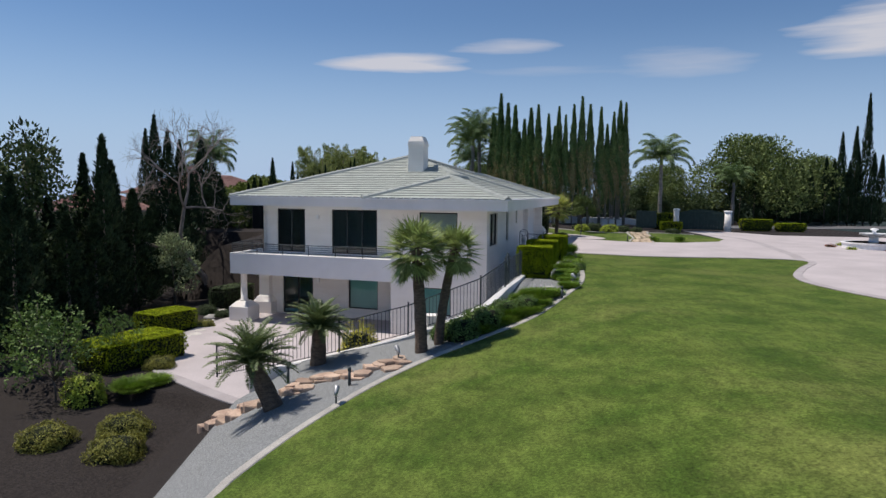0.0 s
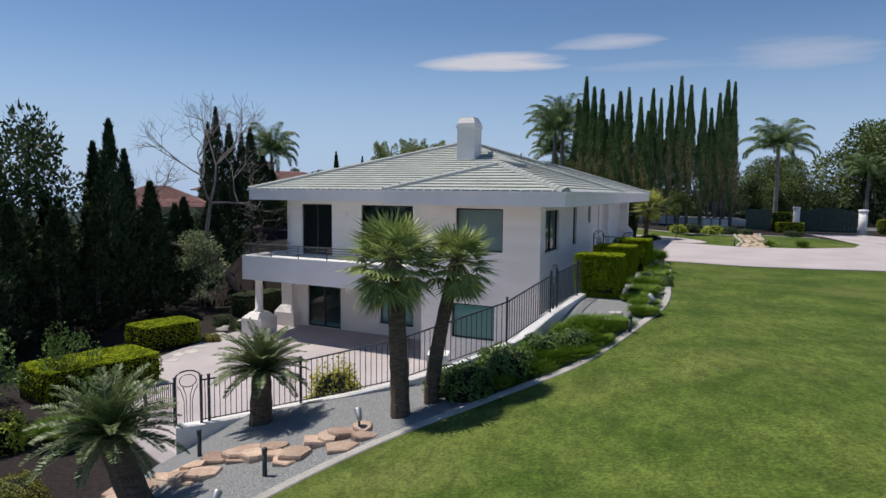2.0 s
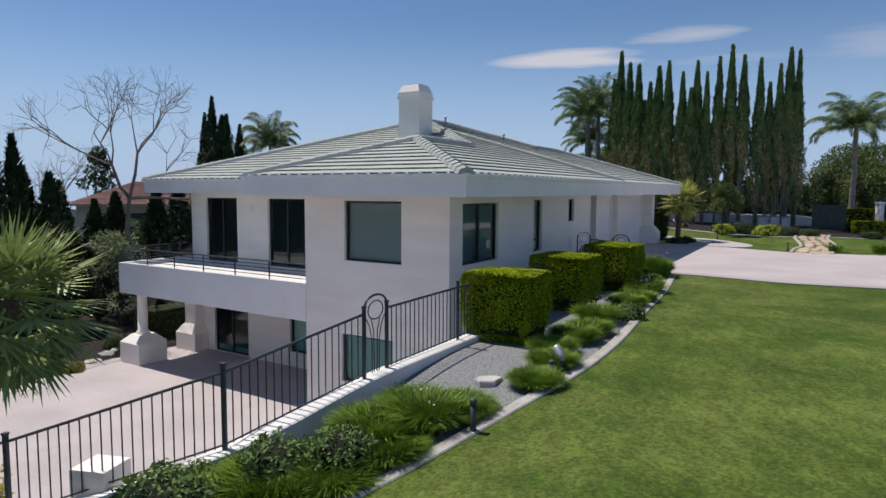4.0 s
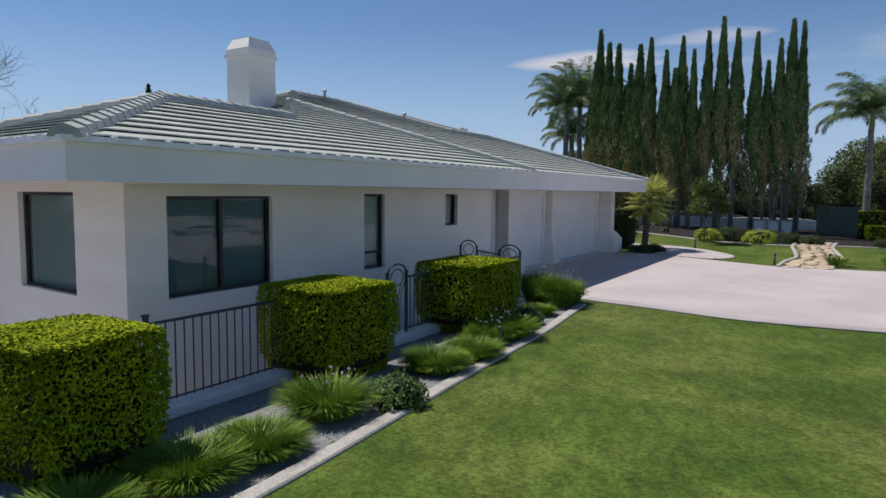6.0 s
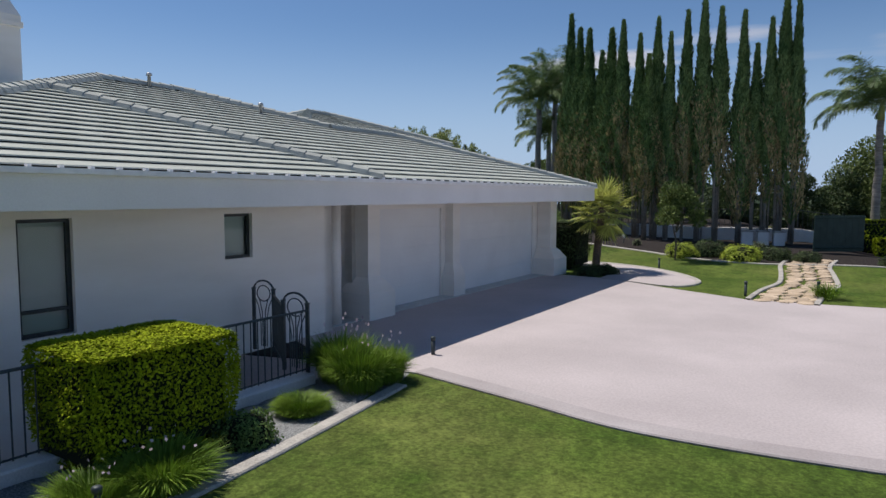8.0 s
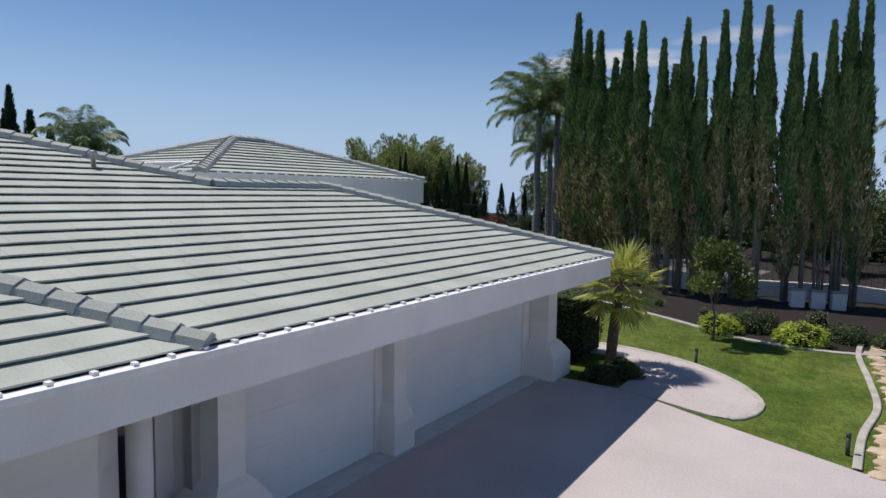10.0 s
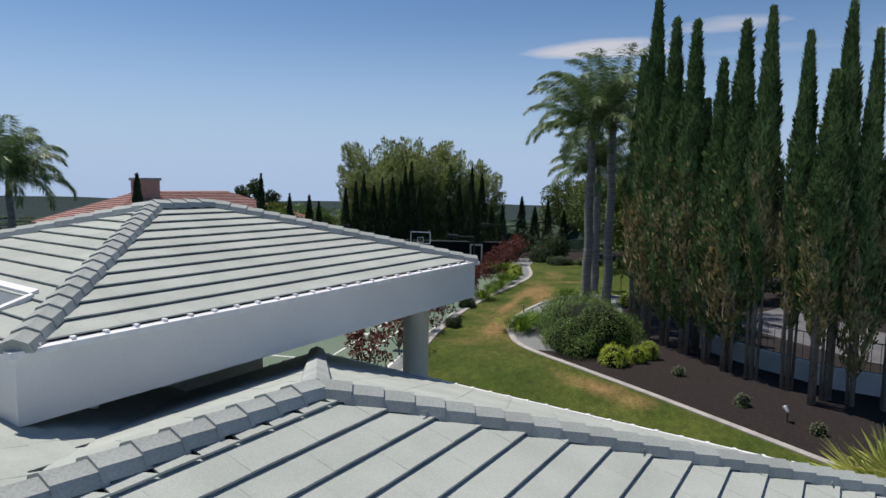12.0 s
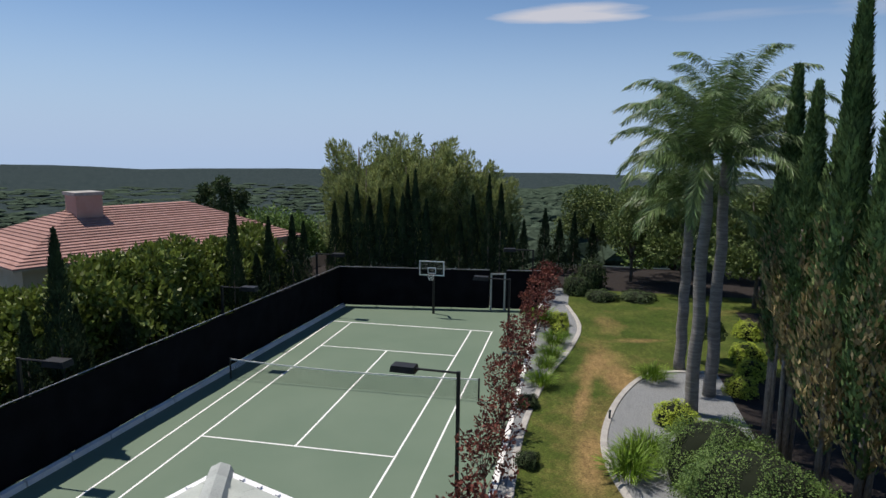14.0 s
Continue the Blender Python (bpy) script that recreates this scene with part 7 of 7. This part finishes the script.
steel_gate(ga, gb, 0.55, 2.0, 0.35, "dark green arched steel driveway gate, closed")
steel_gate(Vector((31.6, -19.6, 0)), Vector((34.2, -18.6, 0)), terrain(32, -19), 1.9, 0.0, "dark green steel garden gate, closed", 8)

BW = [(20.6, -8.8), (22.6, -11.6), (24.6, -13.6), (27.0, -14.4), (32.0, -14.8), (36.8, -14.2)]
ribbon("boundary_wall", BW, 0.12, 0.75, WALLW, "low white boundary wall behind the cypress row", "wall")
bf = thing("boundary_fence", 27, -14.4, terrain(27, -14.4), "dark iron railing on the low boundary wall", "fence")
for (x0, y0), (x1, y1) in zip(BW, BW[1:]):
    a, b = Vector((x0, y0, terrain(x0, y0) + 0.72)), Vector((x1, y1, terrain(x1, y1) + 0.72))
    n = max(1, round((b - a).length / 2.4))
    for k in range(n):
        p, q = a.lerp(b, k / n), a.lerp(b, (k + 1) / n)
        run_of(p, q, bf, 0.26)
for x, y in ((29.0, -16.6), (29.8, -16.7), (30.6, -16.8)):
    z = terrain(x, y)
    e = thing("wall_block", x, y, z, "pale concrete block standing by the wall", "block", "wall blocks")
    g = Geo()
    g.box(x - 0.28, x + 0.28, y - 0.2, y + 0.2, z - 0.1, z + 0.72)
    g.ob("body", WALLW, e)
    g = Geo()
    g.box(x - 0.31, x + 0.31, y - 0.23, y + 0.23, z + 0.72, z + 0.8)
    g.ob("coping", KERB, e)
road = [(22.5, -3.0), (27.0, -9.5), (36.0, -11.8), (50.0, -11.0), (80.0, -8.0), (80.0, 0.0), (50.0, -3.5), (36.0, -5.0), (30.0, -3.5), (26.5, 2.0)]
slab("road", road, 0.0, 0.2, ASPHALT, "grey asphalt road beyond the boundary wall", "road", zf=lambda x, y: terrain(x, y) + 0.06)

# fountain at the turning circle
fx, fy = 43.2, -40.0
fo = thing("fountain", fx, fy, 0.47, "white tiered stone fountain in the driveway circle", "fountain")
for nm, prof in (("basin", ((0, 2.1), (0.35, 2.1), (0.42, 2.2), (0.5, 2.2), (0.5, 1.9), (0.2, 1.8))), ("pedestal", ((0.2, 0.5), (0.5, 0.35), (0.95, 0.3))), ("bowl", ((0.95, 0.3), (1.0, 0.8), (1.15, 1.0), (1.2, 1.0), (1.12, 0.85))), ("finial", ((1.1, 0.15), (1.4, 0.12), (1.5, 0.3), (1.55, 0.28), (1.6, 0.02)))):
    g = Geo()
    g.tube([(fx, fy, 0.45 + z) for z, r in prof], [r for z, r in prof], 24)
    g.ob(nm, WHITEP, fo, smooth=False)
RED = material("red_bedding_flowers", (0.30, 0.05, 0.05), 0.7, (0.20, 0.12, 0.05), 6, 0.3, trans=0.2, island=0.3)
for k in range(7):
    a = k * 0.9
    q = shrub("bedding_plant", 90 + k, 0.8, 0.28, RED if k % 2 else LEAFL, "low bedding plants round the fountain", "plant", "bedding plants", 240, 0.07)
    place(q, fx + 2.9 * math.cos(a), fy + 2.9 * math.sin(a), z=0.44)
    drop_src(q)


# ---------------- neighbouring houses ----------------
def tile_house(cx, cy, z0, hl, hw, turn, eave, rise, label, chim=True):
    """A stucco house with a hipped roof laid in rows of pantiles, overhanging eaves, windows and a chimney."""
    e = thing("neighbour_house", cx, cy, z0, label, "house", "neighbouring houses")
    c, s = math.cos(turn), math.sin(turn)
    at = lambda x, y, z: Vector((cx + x * c - y * s, cy + x * s + y * c, z))
    g = Geo()
    g.box(-hl + 0.8, hl - 0.8, -hw + 0.8, hw - 0.8, z0 - 3, eave, at)
    g.ob("wall", SAND, e)
    g = Geo()
    g.box(-hl, hl, -hw, hw, eave - 0.12, eave, at)
    rf = g.ob("roof", SAND, e)
    k = rise / hw
    n = 20
    for sgn, ax in ((-1, 1), (1, 1), (-1, 0), (1, 0)):
        g = Geo()
        for i in range(n):
            s0, s1 = hw * i / n, hw * (i + 1) / n
            q = [(-hl + s0, sgn * (hw - s0)), (hl - s0, sgn * (hw - s0)), (hl - s1, sgn * (hw - s1)), (-hl + s1, sgn * (hw - s1))] if ax else [(sgn * (hl - s0), -hw + s0), (sgn * (hl - s0), hw - s0), (sgn * (hl - s1), hw - s1), (sgn * (hl - s1), -hw + s1)]
            z_0, z_1 = eave + k * s0, eave + k * s1
            g.hexa([at(*q[0], z_0 - 0.02), at(*q[1], z_0 - 0.02), at(*q[2], z_1 - 0.02), at(*q[3], z_1 - 0.02), at(*q[0], z_0 + 0.09), at(*q[1], z_0 + 0.09), at(*q[2], z_1 + 0.01), at(*q[3], z_1 + 0.01)])
        me = g.mesh("roof_tiles", TERRA)
        fix_normals(me)
        o = sub_world(me, "roof_tiles", rf)
        o.matrix_parent_inverse = Matrix.Identity(4)
        o["kind"] = "stuff"
    for sx in (-0.55, -0.1, 0.35, 0.7):
        g = Geo()
        g.box(sx * hl, sx * hl + 1.5, -hw + 0.74, -hw + 0.82, eave - 2.2, eave - 0.8, at)
        g.ob("window", FRAME, e, "dark window in the stucco wall")
        g = Geo()
        g.box(hl - 0.82, hl - 0.74, sx * hw, sx * hw + 1.2, eave - 2.2, eave - 0.8, at)
        g.ob("window", FRAME, e, "dark window in the stucco wall")
    if chim:
        g = Geo()
        g.box(-hl * 0.45, -hl * 0.45 + 1.9, -1.6, 0.2, eave, eave + rise + 1.0, at)
        ch = g.ob("chimney", material("pink_stucco", (0.50, 0.30, 0.24), 0.9, (0.56, 0.36, 0.30), 1.0, 0.06), e, "pinkish stucco chimney")
        g = Geo()
        g.box(-hl * 0.45 - 0.12, -hl * 0.45 + 2.02, -1.72, 0.32, eave + rise + 1.0, eave + rise + 1.25, at)
        sub(g, "chimney_cap", KERB, ch)
    return e


tile_house(-24.5, 17.5, -2.2, 11.5, 7.0, 1.12, 4.0, 3.0, "sand-coloured stucco house with pink clay tile roof")
tile_house(-27.5, -14.0, -4.5, 6.0, 5.0, 0.4, 2.2, 2.2, "sand-coloured stucco house with brown tile roof", False)
tile_house(-27.5, -37.0, -5.0, 4.5, 3.5, 0.3, 0.6, 1.4, "small house with red clay tile roof", False)

# ---------------- far woods ----------------
FR = np.random.default_rng(77)


def woods(name, spots, label, mat):
    """Many small rough tree crowns, too far to tell apart."""
    V, F = [], []
    for x, y, z, r, h in spots:
        o = len(V)
        ph = FR.uniform(0, 6, 4)
        n = 7
        rows = ((0.0, 0.55), (0.3, 1.0), (0.65, 0.85), (0.88, 0.45))
        for k, (zz, rr) in enumerate(rows):
            for j in range(n):
                a = 6.2832 * (j + 0.5 * k) / n
                q = r * rr * (1 + 0.25 * math.sin(3 * a + ph[k]))
                V.append((x + math.cos(a) * q, y + math.sin(a) * q, z + h * zz * (1 + 0.08 * math.sin(2 * a + ph[0]))))
        V.append((x, y, z + h))
        for k in range(3):
            for j in range(n):
                a, b = o + k * n + j, o + k * n + (j + 1) % n
                F.append((a, b, b + n, a + n))
        for j in range(n):
            F.append((o + 3 * n + j, o + 3 * n + (j + 1) % n, o + 4 * n))
    me = bpy.data.meshes.new(name)
    me.from_pydata(V, [], F)
    me.materials.append(mat)
    return tagged(new(name, me), label, "woods", kind="stuff")


# crown green shifted slightly to blue, distance haze put into the colour
FARW = material("hazy_tree_crown", (0.034, 0.052, 0.036), 1.0, (0.062, 0.084, 0.058), 0.15, 0.35, 0.8, 2.0, island=0.3, spec=0.0)
sp = []
for k in range(13000):
    a = math.radians(FR.uniform(-75, 60))
    d = 75 * (40 ** FR.random())
    x, y = -d * math.sin(a), d * math.cos(a) - 20
    if x > 14 and y < 45 or (x > 60):
        continue
    r = FR.uniform(2.2, 4.6) * (1 + d / 420)
    sp.append((x, y, terrain(x, y) - 0.6, r, r * FR.uniform(0.7, 1.5) / (1 + d / 900)))
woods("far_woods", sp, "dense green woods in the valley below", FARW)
sp = []
for k in range(260):
    x, y = FR.uniform(30, 130), FR.uniform(14, 60)
    r = FR.uniform(1.6, 3.2)
    sp.append((x, y, terrain(x, y) - 0.3, r, r * FR.uniform(1.0, 1.8)))
for k in range(160):
    x, y = FR.uniform(-60, -20), FR.uniform(-80, -12)
    r = FR.uniform(1.5, 2.6)
    sp.append((x, y, terrain(x, y) - 0.3, r, r * FR.uniform(1.0, 1.6)))
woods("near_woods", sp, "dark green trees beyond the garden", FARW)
